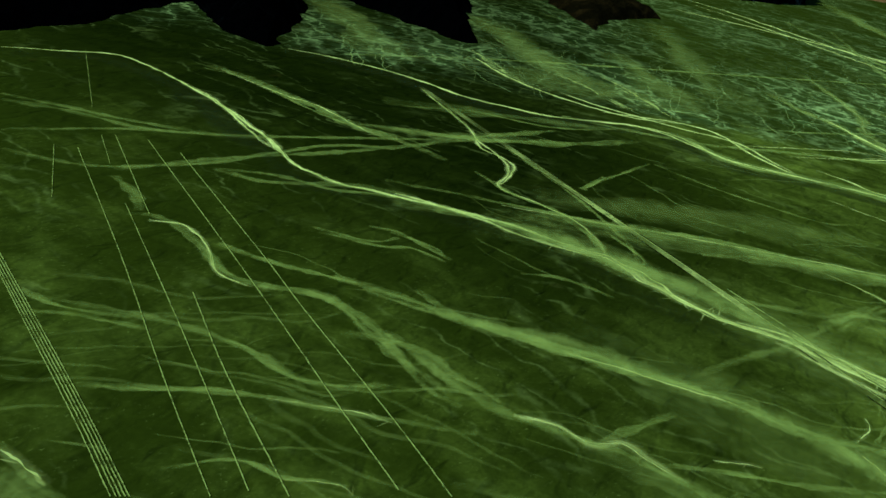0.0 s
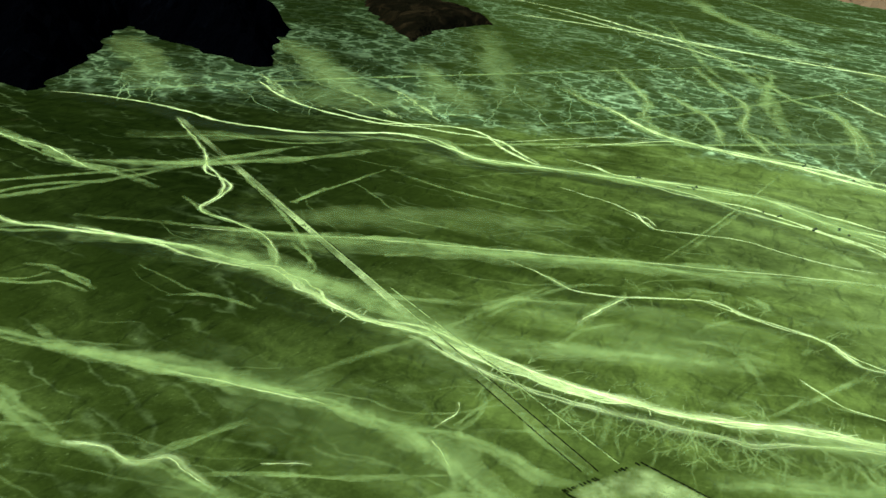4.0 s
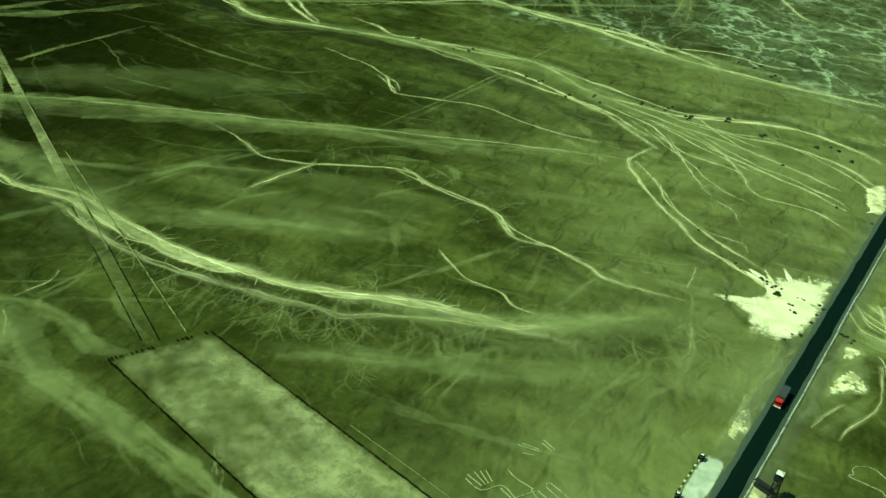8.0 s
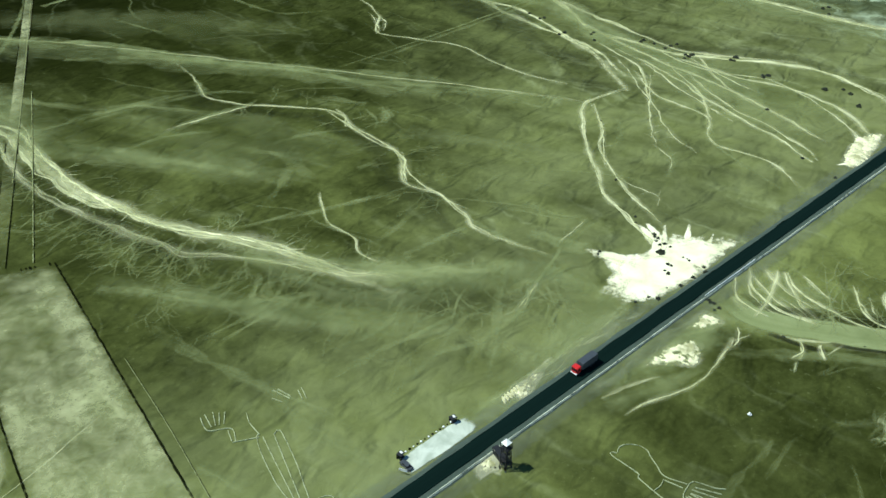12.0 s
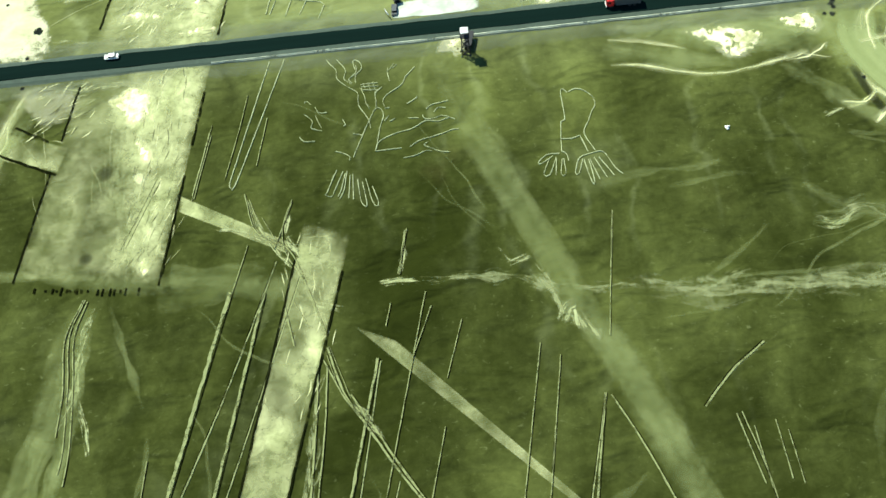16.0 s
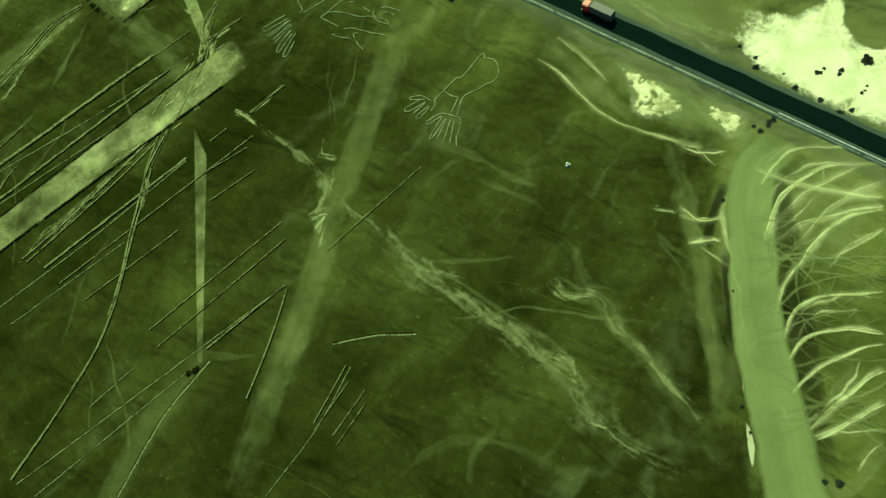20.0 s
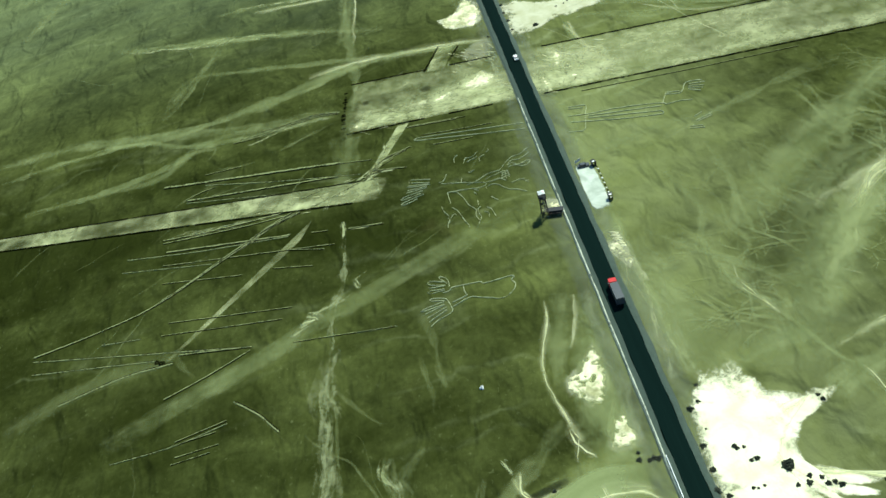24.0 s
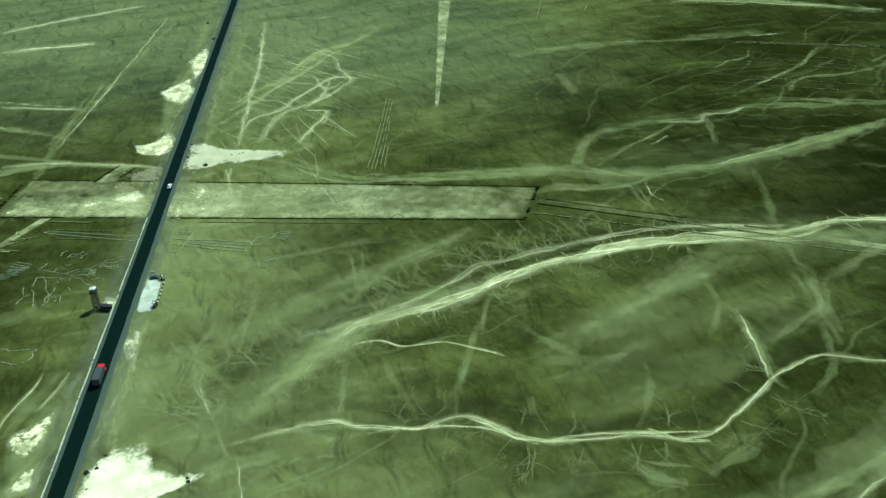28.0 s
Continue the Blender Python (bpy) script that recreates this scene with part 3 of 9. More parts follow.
def scuff(points, width, strength):
    """Silt left in crisp broken dabs along a shallow runnel."""
    c = smooth_line(points, max(0.9, width * 0.4))
    d, side = tangent_sides(c)
    z, seed = next_layer(), LAYER[0] * 9.1
    along = np.r_[0, np.cumsum(np.linalg.norm(np.diff(c, axis=0), axis=1))]
    pulse = np.array([0.85 + 0.8 * noise.noise((a / (width * 1.5 + 3), seed, 2)) for a in along])
    sway = np.array([noise.noise((a / (width * 3 + 4), seed, 0)) for a in along])
    out = Sheet()
    out.strip(c + side * (sway * width * 0.5)[:, None], np.maximum(0.25, pulse) * width * 1.25, min(1.0, strength * 1.1), z, seed, 11, False, 0.25)
    out.cover = [v * 0.52 for v in out.cover]
    return out.done("broken_wash", broken_silt, "shallow runnel marked by broken dabs of pale silt", "dry wash")


def flat_bed(points, w0, w1, strength):
    """A broad flat streambed of even silt with clear banks."""
    c = smooth_line(points, 2.0)
    d, side = tangent_sides(c)
    z, seed = next_layer(), LAYER[0] * 4.7
    sway = np.array([noise.noise((p[0] * 0.05, p[1] * 0.05, seed)) + 0.5 * noise.noise((p[0] * 0.2, p[1] * 0.2, seed)) for p in c])
    out = Sheet()
    out.strip(c + side * (sway * 1.2)[:, None], np.linspace(w0, w1, len(c)) * 0.5, strength, z, seed, 21, True, 0.1)
    return out.done("flat_streambed", bed_silt, "broad flat streambed of smooth green-grey silt", "dry wash")


def ray(points, w0, w1):
    out = Sheet()
    c = smooth_line(points, 1.0)
    out.strip(c, np.linspace(w0, w1, len(c)) * 0.85, 1.0, next_layer(), LAYER[0], 7, False, 0.35)
    return out.done("silt_tongue", salt, "white tongue of silt running off a bleached patch", "silt patch")


def gullies(name, count, area, heading, spread, length, width, strength, turn, material, label, z0, seed, lower=-9e9):
    """Many fine threads of silt that follow the slope; too many to count."""
    rng = random.Random(seed)
    out = Sheet()
    for k in range(count):
        x, y = rng.uniform(area[0], area[1]), rng.uniform(area[2], area[3])
        if y + 0.3 * x < lower:
            continue
        lean = heading + spread * noise.noise((x * 0.008, y * 0.008, seed)) * 1.6 + rng.uniform(-0.25, 0.25)
        n = rng.uniform(*length)
        path = wander((x, y), lean, n, max(1.5, n / 26), turn, seed + k * 3.7)
        out.strip(path, rng.uniform(*width) * np.linspace(0.5, 1.0, len(path)), strength * rng.uniform(0.4, 1.0), z0 + 0.0002 * k, k * 5.1, 5, False, 0.2)
    return out.done(name, material, label, "gullies", "stuff")


def pan(points, strength):
    """A patch of bleached silt within a smooth outline."""
    c = smooth_line(points + points[:1], 1.0)[:-1]
    mid = c.mean(0)
    z = next_layer()
    verts, cover, flow, faces = [], [], [], []
    rings = (1.12, 1.0, 0.86, 0.7, 0.45, 0.2)
    for k, r in enumerate(rings):
        for p in c:
            q = mid + (p - mid) * r
            verts.append((q[0], q[1], z))
            cover.append((0.0, 0.36, 0.68, 0.9, 1.1, 1.2)[k])
            flow.append((q[0] / 6, q[1] / 6))
    verts.append((mid[0], mid[1], z))
    cover.append(1.2)
    flow.append((mid[0] / 6, mid[1] / 6))
    n = len(c)
    for k in range(len(rings) - 1):
        for i in range(n):
            j = (i + 1) % n
            faces.append((k * n + i, k * n + j, (k + 1) * n + j, (k + 1) * n + i))
    faces += [((len(rings) - 1) * n + i, (len(rings) - 1) * n + (i + 1) % n, len(verts) - 1) for i in range(n)]
    ob = mesh_object("silt_pan", verts, faces, salt)
    add_cover(ob.data, cover, [strength] * len(verts), flow)
    return tagged(ob, "bleached patch of white silt on bare desert ground", "silt patch", "", "structure")


def inside(p, ring):
    hit = False
    for a, b in zip(ring, np.roll(ring, 1, axis=0)):
        if (a[1] > p[1]) != (b[1] > p[1]) and p[0] < (b[0] - a[0]) * (p[1] - a[1]) / (b[1] - a[1]) + a[0]:
            hit = not hit
    return hit


def dug_patch(points, strength):
    """Ground dug over by hand: real heaps and hollows of pale soil, ragged at the rim."""
    ring = smooth_line(points + points[:1], 1.5)[:-1]
    lo, hi = ring.min(0) - 2, ring.max(0) + 2
    step = 0.55
    nx, ny = int((hi[0] - lo[0]) / step) + 2, int((hi[1] - lo[1]) / step) + 2
    verts = []
    for i in range(nx):
        for j in range(ny):
            x, y = lo[0] + i * step, lo[1] + j * step
            d = float(np.min(np.hypot(ring[:, 0] - x, ring[:, 1] - y)))
            d = d if inside((x, y), ring) else -d
            f = max(0.0, min(1.0, 0.35 + d / 4.0))
            wx, wy = x + 2 * noise.noise((x * 0.15, y * 0.15, 4)), y + 2 * noise.noise((x * 0.15, y * 0.15, 9))
            lump = 1 - 2 * abs(noise.noise((wx * 0.16, wy * 0.16, 1.5)))
            small = 0.65 * noise.noise((wx * 0.75, wy * 0.75, 6.0)) + 0.35 * (1 - 2 * abs(noise.noise((wx * 1.1, wy * 0.6, 2.0))))
            verts.append((x, y, max(-0.5, 0.13 + f * (0.3 * lump + 0.72 * small) - (1 - f) * 0.75 - 0.3 * (1 - strength))))
    faces = [(i * ny + j, (i + 1) * ny + j, (i + 1) * ny + j + 1, i * ny + j + 1) for i in range(nx - 1) for j in range(ny - 1) if max(verts[k][2] for k in (i * ny + j, (i + 1) * ny + j, (i + 1) * ny + j + 1, i * ny + j + 1)) > -0.1]
    used = sorted({k for f in faces for k in f})
    at = {k: n for n, k in enumerate(used)}
    ob = mesh_object("dug_patch", [verts[k] for k in used], [tuple(at[k] for k in f) for f in faces], rubble)
    for poly in ob.data.polygons:
        poly.use_smooth = True
    return tagged(ob, "dug-over patch of pale soil heaps beside the highway", "soil heaps", "", "structure")


def pit(x, y, r):
    """A flat disc, darkest in the middle, that marks a shallow dug hole."""
    verts, cover = [(x, y, 0.238)], [1.3]
    for k, c in ((0.5, 1.1), (0.8, 0.6), (1.25, 0.0)):
        for i in range(16):
            a = i * math.pi / 8
            q = r * k * (1 + 0.18 * noise.noise((math.cos(a) * 2, math.sin(a) * 2, x)))
            verts.append((x + q * math.cos(a), y + q * math.sin(a), 0.238))
            cover.append(c)
    faces = [(0, 1 + i, 1 + (i + 1) % 16) for i in range(16)]
    faces += [(1 + 16 * k + i, 17 + 16 * k + i, 17 + 16 * k + (i + 1) % 16, 1 + 16 * k + (i + 1) % 16) for k in range(2) for i in range(16)]
    ob = mesh_object("dug_pit", verts, faces, dark_cover)
    add_cover(ob.data, cover, [0.42] * len(verts), [(0.0, 0.0)] * len(verts))
    return tagged(ob, "flat dark disc marking a shallow hole in pale cleared ground", "pit", "", "structure")


def strip_mesh(paths, width, height, z=0.2):
    """Low flat-topped strips of scraped soil along several paths, as one mesh."""
    verts, faces = [], []
    for path in paths:
        c = smooth_line(path, 0.9)
        d = np.gradient(c, axis=0)
        d /= np.linalg.norm(d, axis=1)[:, None] + 1e-9
        side = np.stack([-d[:, 1], d[:, 0]], 1)
        base = len(verts)
        for i, (p, s) in enumerate(zip(c, side)):
            w = width * (0.8 + 0.45 * noise.noise((p[0] * 0.5, p[1] * 0.5, 3.1)))
            w = max(w, width * 0.35)
            shift = 0.25 * width * noise.noise((p[0] * 0.35, p[1] * 0.35, 8.0))
            for off, up in ((-0.5, 0.0), (-0.42, z + height), (0.42, z + height), (0.5, 0.0)):
                q = p + s * (w * off + shift)
                verts.append((q[0], q[1], up))
        for i in range(len(c) - 1):
            a = base + i * 4
            faces += [(a + k, a + k + 1, a + k + 5, a + k + 4) for k in range(3)]
    return verts, faces


def old_line(points, width):
    thing = new("straight_line_geoglyph")
    tagged(thing, "ancient pale line scraped into dark desert pavement", "geoglyph", "lines on the plain")
    z = 0.22
    v, f = strip_mesh([points], width * 0.8, 0.02, z)
    mesh_object("scraped_strip", v, f, line_soil, thing)
    # the stones cleared from the strip lie heaped along one side; their dark colour doubles as its shadow edge
    c = smooth_line(points, 2.5)
    d = np.gradient(c, axis=0)
    d /= np.linalg.norm(d, axis=1)[:, None] + 1e-9
    side = np.stack([-d[:, 1], d[:, 0]], 1)
    v, f = strip_mesh([[tuple(q) for q in c + side * width * 0.55]], width * 0.2, 0.04, z)
    mesh_object("stone_edge", v, f, dark_stones, thing, "dark stones heaped along the line")
    return thing


FIGURE_LABELS = {
    "tree_geoglyph": "line drawing of a branching tree scraped into the desert",
    "tree_roots": "fan of root lines scraped into the desert below a tree drawing",
    "nest_mark": "small hatched patch scraped beside a tree drawing",
    "spiral_doodle": "loose curling lines scraped beside a tree drawing",
    "lizard_geoglyph": "long lizard drawing in pale lines cut by the road",
    "paw_geoglyph": "outline figure with two splayed paws scraped into the desert",
}


def figure(name, paths, width):
    """A drawing of scraped lines; every stroke is a part."""
    thing = new(name)
    tagged(thing, FIGURE_LABELS[name], "geoglyph", "drawings on the plain")
    for path in paths:
        v, f = strip_mesh([path], width * 0.72, 0.03, 0.25)
        mesh_object("scraped_stroke", v, f, figure_soil, thing)
    return thing


# ---- ground ----
def ground_sheet():
    """One sheet to the horizon, finer near the middle."""
    radii = [0, 40, 90, 150, 230, 330, 450, 600, 800, 1100, 1500, 2100, 3000, 4600]
    n = 48
    verts, faces = [(0, 0, 0)], []
    for r in radii[1:]:
        verts += [(r * math.cos(2 * math.pi * i / n), r * math.sin(2 * math.pi * i / n), 0) for i in range(n)]
    faces += [(0, 1 + i, 1 + (i + 1) % n) for i in range(n)]
    for k in range(len(radii) - 2):
        a, b = 1 + k * n, 1 + (k + 1) * n
        faces += [(a + i, b + i, b + (i + 1) % n, a + (i + 1) % n) for i in range(n)]
    return tagged(mesh_object("ground", verts, faces, desert), "dark olive stony desert plain with faint pale veins", "desert ground", "", "structure")


ground_sheet()


def massif(name, ring, step, height, slope, spur, material, label, seed, grain=0.012):
    """Hills over the footprint ring: steep sides cut by gullies, a worn top. height: (x, height) pairs along the range."""
    ring = np.array(ring, float)
    lo, hi = ring.min(0) - 2 * step, ring.max(0) + 2 * step
    xs, ys = np.arange(lo[0], hi[0], step), np.arange(lo[1], hi[1], step)
    gx, gy = np.meshgrid(xs, ys, indexing="ij")
    near, hits = np.full(gx.shape, 1e9), np.zeros(gx.shape, bool)
    for p, q in zip(ring, np.roll(ring, -1, axis=0)):
        e = q - p
        f = np.clip(((gx - p[0]) * e[0] + (gy - p[1]) * e[1]) / (e @ e), 0, 1)
        near = np.minimum(near, np.hypot(gx - p[0] - f * e[0], gy - p[1] - f * e[1]))
        if p[1] != q[1]:
            hits ^= ((p[1] > gy) != (q[1] > gy)) & (gx < e[0] * (gy - p[1]) / e[1] + p[0])
    inland = np.where(hits, near, -near)
    tops = np.interp(gx, [h[0] for h in height], [h[1] for h in height])
    verts = []
    for i in range(len(xs)):
        for j in range(len(ys)):
            x, y, d = gx[i, j], gy[i, j], inland[i, j]
            if d < -step:
                verts.append((x, y, -4.0))
                continue
            d += 1.1 * step * noise.noise((x * 0.03, y * 0.03, seed)) + 0.6 * step * noise.noise((x * 0.09, y * 0.09, seed))
            wx, wy = x + 30 * noise.noise((x * 0.008, y * 0.008, seed + 2)), y + 30 * noise.noise((x * 0.008, y * 0.008, seed + 4))
            r1 = 1 - 2 * abs(noise.noise((wx * grain, wy * grain * 0.8, seed)))
            r2 = 1 - 2 * abs(noise.noise((wx * grain * 3, wy * grain * 2.4, seed + 5)))
            r3 = 1 - 2 * abs(noise.noise((x * grain * 7, y * grain * 7, seed + 9)))
            e = d + spur * (r1 * 0.55 + r2 * 0.4 + r3 * 0.2) * min(1.0, max(0.0, d) / (spur * 0.9))
            h = tops[i, j] * (1 - math.exp(-max(0.0, e) / slope)) * (0.96 + 0.05 * r1 + 0.03 * r2)
            verts.append((x, y, h - 2.0 if d > 0 else -2.0 + d * 0.15))
    ny = len(ys)
    faces = [(i * ny + j, (i + 1) * ny + j, (i + 1) * ny + j + 1, i * ny + j + 1) for i in range(len(xs) - 1) for j in range(ny - 1) if inland[i:i + 2, j:j + 2].max() > -step]
    used = sorted({k for f in faces for k in f})
    at = {k: n for n, k in enumerate(used)}
    ob = mesh_object(name, [verts[k] for k in used], [tuple(at[k] for k in f) for f in faces], material)
    return tagged(ob, label, "mountain", "", "structure")


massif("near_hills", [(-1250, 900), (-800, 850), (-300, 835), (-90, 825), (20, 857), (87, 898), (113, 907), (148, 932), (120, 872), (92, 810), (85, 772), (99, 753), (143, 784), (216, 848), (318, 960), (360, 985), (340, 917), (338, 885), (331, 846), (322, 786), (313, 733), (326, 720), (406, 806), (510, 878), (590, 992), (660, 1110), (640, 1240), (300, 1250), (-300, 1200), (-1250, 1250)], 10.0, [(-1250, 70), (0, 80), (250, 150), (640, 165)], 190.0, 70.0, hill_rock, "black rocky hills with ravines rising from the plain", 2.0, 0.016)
massif("rocky_spur", [(955, 1155), (751, 958), (665, 848), (579, 741), (690, 786), (812, 783), (850, 838), (872, 900), (890, 990), (1010, 1120)], 10.0, [(560, 12), (700, 22), (820, 26), (1000, 34)], 30.0, 14.0, spur_rock, "low dark reddish rock spur running out onto the plain", 5.0, 0.02)
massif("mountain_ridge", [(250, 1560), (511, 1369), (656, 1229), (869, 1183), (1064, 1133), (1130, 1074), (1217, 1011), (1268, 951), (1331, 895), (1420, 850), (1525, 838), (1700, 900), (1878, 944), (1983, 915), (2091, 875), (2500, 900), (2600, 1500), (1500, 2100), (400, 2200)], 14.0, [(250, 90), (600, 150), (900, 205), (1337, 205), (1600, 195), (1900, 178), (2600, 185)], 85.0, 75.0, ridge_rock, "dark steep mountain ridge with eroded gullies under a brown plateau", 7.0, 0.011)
massif("reddish_hill", [(2050, 900), (2129, 752), (2052, 622), (1920, 485), (1947, 384), (1960, 183), (2100, -100), (2900, -100), (2900, 900)], 16.0, [(1900, 170), (2100, 176), (2900, 190)], 120.0, 95.0, red_rock, "bare reddish brown hill behind the plain", 13.0, 0.011)
massif("far_range", [(900, 2900), (2300, 2000), (3300, 1250), (3450, 950), (3900, 600), (4300, 900), (4300, 2600), (900, 3900)], 60.0, [(900, 260), (2400, 330), (3700, 250), (4300, 220)], 260.0, 120.0, haze_blue_rock, "distant mountain range on the skyline, blue haze in its rock colour", 21.0, 0.004)
massif("far_western_range", [(-600, 3000), (300, 2500), (900, 2600), (1400, 3100), (1200, 3700), (-600, 3700)], 60.0, [(-600, 200), (1400, 320)], 260.0, 120.0, haze_blue_rock, "distant mountain range on the skyline, blue haze in its rock colour", 25.0, 0.004)

# silt threads of the plain and the lacework on the fans below the hills
gullies("plain_gullies", 150, (-330, 420, 60, 470), -1.15, 0.9, (20, 90), (0.4, 1.4), 0.2, 0.5, thread_silt, "fine pale gully threads spread over the plain", 0.215, 3)
gullies("south_gullies", 110, (-260, 260, -330, -12), -0.6, 1.6, (12, 50), (0.25, 0.8), 0.2, 0.45, thread_silt, "fine pale gully threads on the southern plain", 0.215, 5)
gullies("west_gullies", 90, (-560, -120, 10, 420), 2.2, 1.2, (30, 110), (0.7, 2.2), 0.15, 0.5, thread_silt, "faint pale gully threads on the western plain", 0.215, 8)
drain_rng = random.Random(31)


def drainage(outlet, heading, spread, reach, count, strength, material, width, label, z0):
    """A basin whose gravel threads branch uphill from one outlet."""
    out, paths = Sheet(), []
    for k in range(count):
        if k < 7:
            shift = drain_rng.gauss(0, 26)
            start, lean, n, w = (outlet[0] - 0.54 * shift, outlet[1] + 0.84 * shift), heading + spread * (k / 3 - 1) * drain_rng.uniform(0.7, 1.0), reach * drain_rng.uniform(0.6, 1.0), width * drain_rng.uniform(0.6, 1.2)
        else:
            old, oh, ow = drain_rng.choice(paths[:90])
            i = int(drain_rng.uniform(0.2, 0.95) * len(old))
            start, lean = old[i], oh + drain_rng.uniform(-0.65, 0.65)
            n, w = reach * drain_rng.uniform(0.12, 0.4), ow * drain_rng.uniform(0.45, 0.8)
        path = wander(start, lean, n, max(2.0, reach / 60), 0.38, outlet[0] + k * 4.1)
        paths.append((path, lean, w))
        out.strip(path, np.linspace(w, w * 0.45, len(path)), strength * drain_rng.uniform(0.2, 1.0) ** 1.4, z0 + 0.0006 * k, k * 5.1 + outlet[1], 5, False, 0.12)
    return out.done("gully_network", material, label, "gullies", "stuff")


for outlet, heading, spread, reach, count in (((268, 478), 0.75, 0.75, 330, 120), ((205, 565), 0.9, 0.6, 240, 80), ((140, 660), 0.9, 0.55, 150, 60), ((322, 402), 0.5, 0.5, 300, 70), ((390, 345), 0.4, 0.6, 330, 90),
                                              ((395, 262), 0.35, 0.6, 340, 90), ((392, 190), 0.25, 0.55, 320, 80), ((392, 120), 0.2, 0.6, 320, 80), ((560, 620), 0.9, 0.7, 220, 70), ((620, 430), 0.6, 0.7, 320, 80), ((680, 230), 0.3, 0.8, 400, 80), ((800, 560), 0.7, 0.8, 330, 70)):
    drainage(outlet, heading, spread, reach, int(count * 2.4), 0.5, fan_silt, 0.75, "branching pale gravel gullies on a fan below dark hills", 0.03)
gullies("tyre_tracks", 26, (-116, -80, -60, 60), 1.4, 0.6, (6, 26), (0.1, 0.2), 0.35, 0.35, silt, "pale tyre tracks beside the highway", 0.23, 15)
gullies("west_tracks", 46, (-330, -120, 8, 70), 0.5, 0.9, (20, 80), (0.3, 0.7), 0.5, 0.15, silt, "pale vehicle tracks fanning out from the highway", 0.23, 19)

# ---- washes and silt ----
wash([(-29.0, 384.8), (-24.4, 372.9), (-20.3, 357.4), (-31.5, 319.9), (-27.3, 280.9), (-24.7, 254.6), (-23.9, 232.1), (-20.8, 199.1), (-12.2, 171.1), (-4.2, 148.9), (6.6, 128.6), (16.1, 108.5), (23.9, 87.9), (34.0, 76.2), (47.4, 62.6), (58.7, 52.4)], 6, 8, .75)
wash([(-29.6, 275.5), (-33.8, 243.1), (-33.1, 208.4), (-28.3, 185.3), (-21.0, 160.7), (-12.0, 137.4), (0.6, 120.9), (12.8, 104.7), (21.7, 85.6), (24.6, 72.5), (30.3, 65.1)], 3, 5, .5)
faint([(19.1, 99.9), (23.9, 87.9), (36.6, 73.4), (50.0, 59.9), (62.0, 50.2), (75.2, 41.2), (85.9, 32.6)], 12, 15, .6)
wash([(-27.4, 293.3), (-20.2, 272.9), (-20.4, 249.8), (-21.3, 217.0), (-17.2, 192.1), (-9.9, 170.9)], 3, 3, .8)
wash([(-19.7, 367.0), (-24.9, 383.0), (-31.9, 413.1), (-42.5, 441.4), (-57.6, 469.7), (-70.0, 493.3), (-70.7, 530.1), (-59.8, 556.8), (-48.3, 602.2), (-38.4, 645.6), (-34.3, 681.8)], 3.4, 3.0, .9)
wash([(-22.8, 362.0), (-28.2, 371.3), (-36.5, 401.9), (-40.6, 431.7), (-48.3, 457.6), (-53.3, 469.1)], 3.0, 3.0, .8)
wash([(-66.1, 550.7), (-57.6, 581.4), (-44.0, 623.6), (-35.9, 673.7), (-33.7, 709.1), (-37.4, 751.7), (-68.3, 770.7), (-102.2, 788.2)], 2.6, 2.4, .85)
wash([(127.0, 614.3), (88.9, 542.1), (66.9, 509.6), (51.0, 477.1), (31.3, 459.6), (9.0, 447.7), (8.9, 417.3), (4.9, 392.7), (-12.6, 368.1), (-22.8, 362.0)], 2.1, 2.1, .6)
wash([(106.8, 743.3), (129.0, 701.6), (145.2, 652.7), (146.6, 594.3), (158.5, 552.6), (174.6, 522.8), (219.1, 486.4), (230.1, 452.3), (212.7, 403.3), (227.9, 366.7), (244.6, 327.6), (253.3, 273.6), (245.8, 232.0), (241.1, 194.7), (236.7, 160.4), (223.2, 132.4), (209.6, 113.6)], 3.2, 4.5, 1.0)
wash([(228.7, 517.9), (271.8, 471.9), (273.2, 437.7), (249.9, 405.6), (233.8, 370.5), (235.8, 358.0)], 2.4, 3.6, 1.0)
wash([(249.1, 323.0), (263.5, 287.9), (276.6, 252.8), (279.7, 221.2), (261.7, 180.3), (261.4, 150.9), (265.3, 124.6), (282.9, 97.4), (297.8, 69.4), (295.7, 37.6), (283.1, 15.1)], 3.8, 4.5, 1.0)
wash([(247.7, 151.7), (243.8, 122.6), (234.8, 93.3), (225.8, 66.1), (219.5, 41.4), (210.5, 17.7)], 2.5, 2.5, .8)
wash([(232.5, 127.8), (216.1, 98.6), (215.4, 74.3), (195.9, 56.5), (198.1, 30.3), (188.3, 10.1)], 2, 2, .7)
wash([(261.1, 122.9), (261.7, 90.2), (268.8, 61.1), (263.0, 30.0), (245.1, 7.6)], 3, 3, .8)
wash([(248.3, 107.9), (232.0, 74.0), (226.7, 49.1), (220.3, 28.0), (213.4, 17.1)], 2, 2, .7)
wash([(260.0, 175.7), (252.3, 136.4), (249.3, 101.8), (242.3, 59.4), (230.2, 22.3)], 3, 3, .8)
wash([(271.8, 80.7), (267.3, 54.6), (253.8, 27.8), (233.2, 5.2)], 2, 2, .6)
wash([(213.8, 116.3), (188.0, 119.5), (170.9, 108.8), (153.4, 91.2), (139.9, 75.2), (127.2, 60.4), (120.8, 43.0), (115.8, 28.7), (109.6, 19.8)], 2.0, 2.6, .8)
wash([(188.1, 116.5), (170.1, 96.7), (155.5, 85.0), (140.2, 62.3), (130.1, 41.5), (124.7, 28.9)], 1.3, 2.0, 0.72)
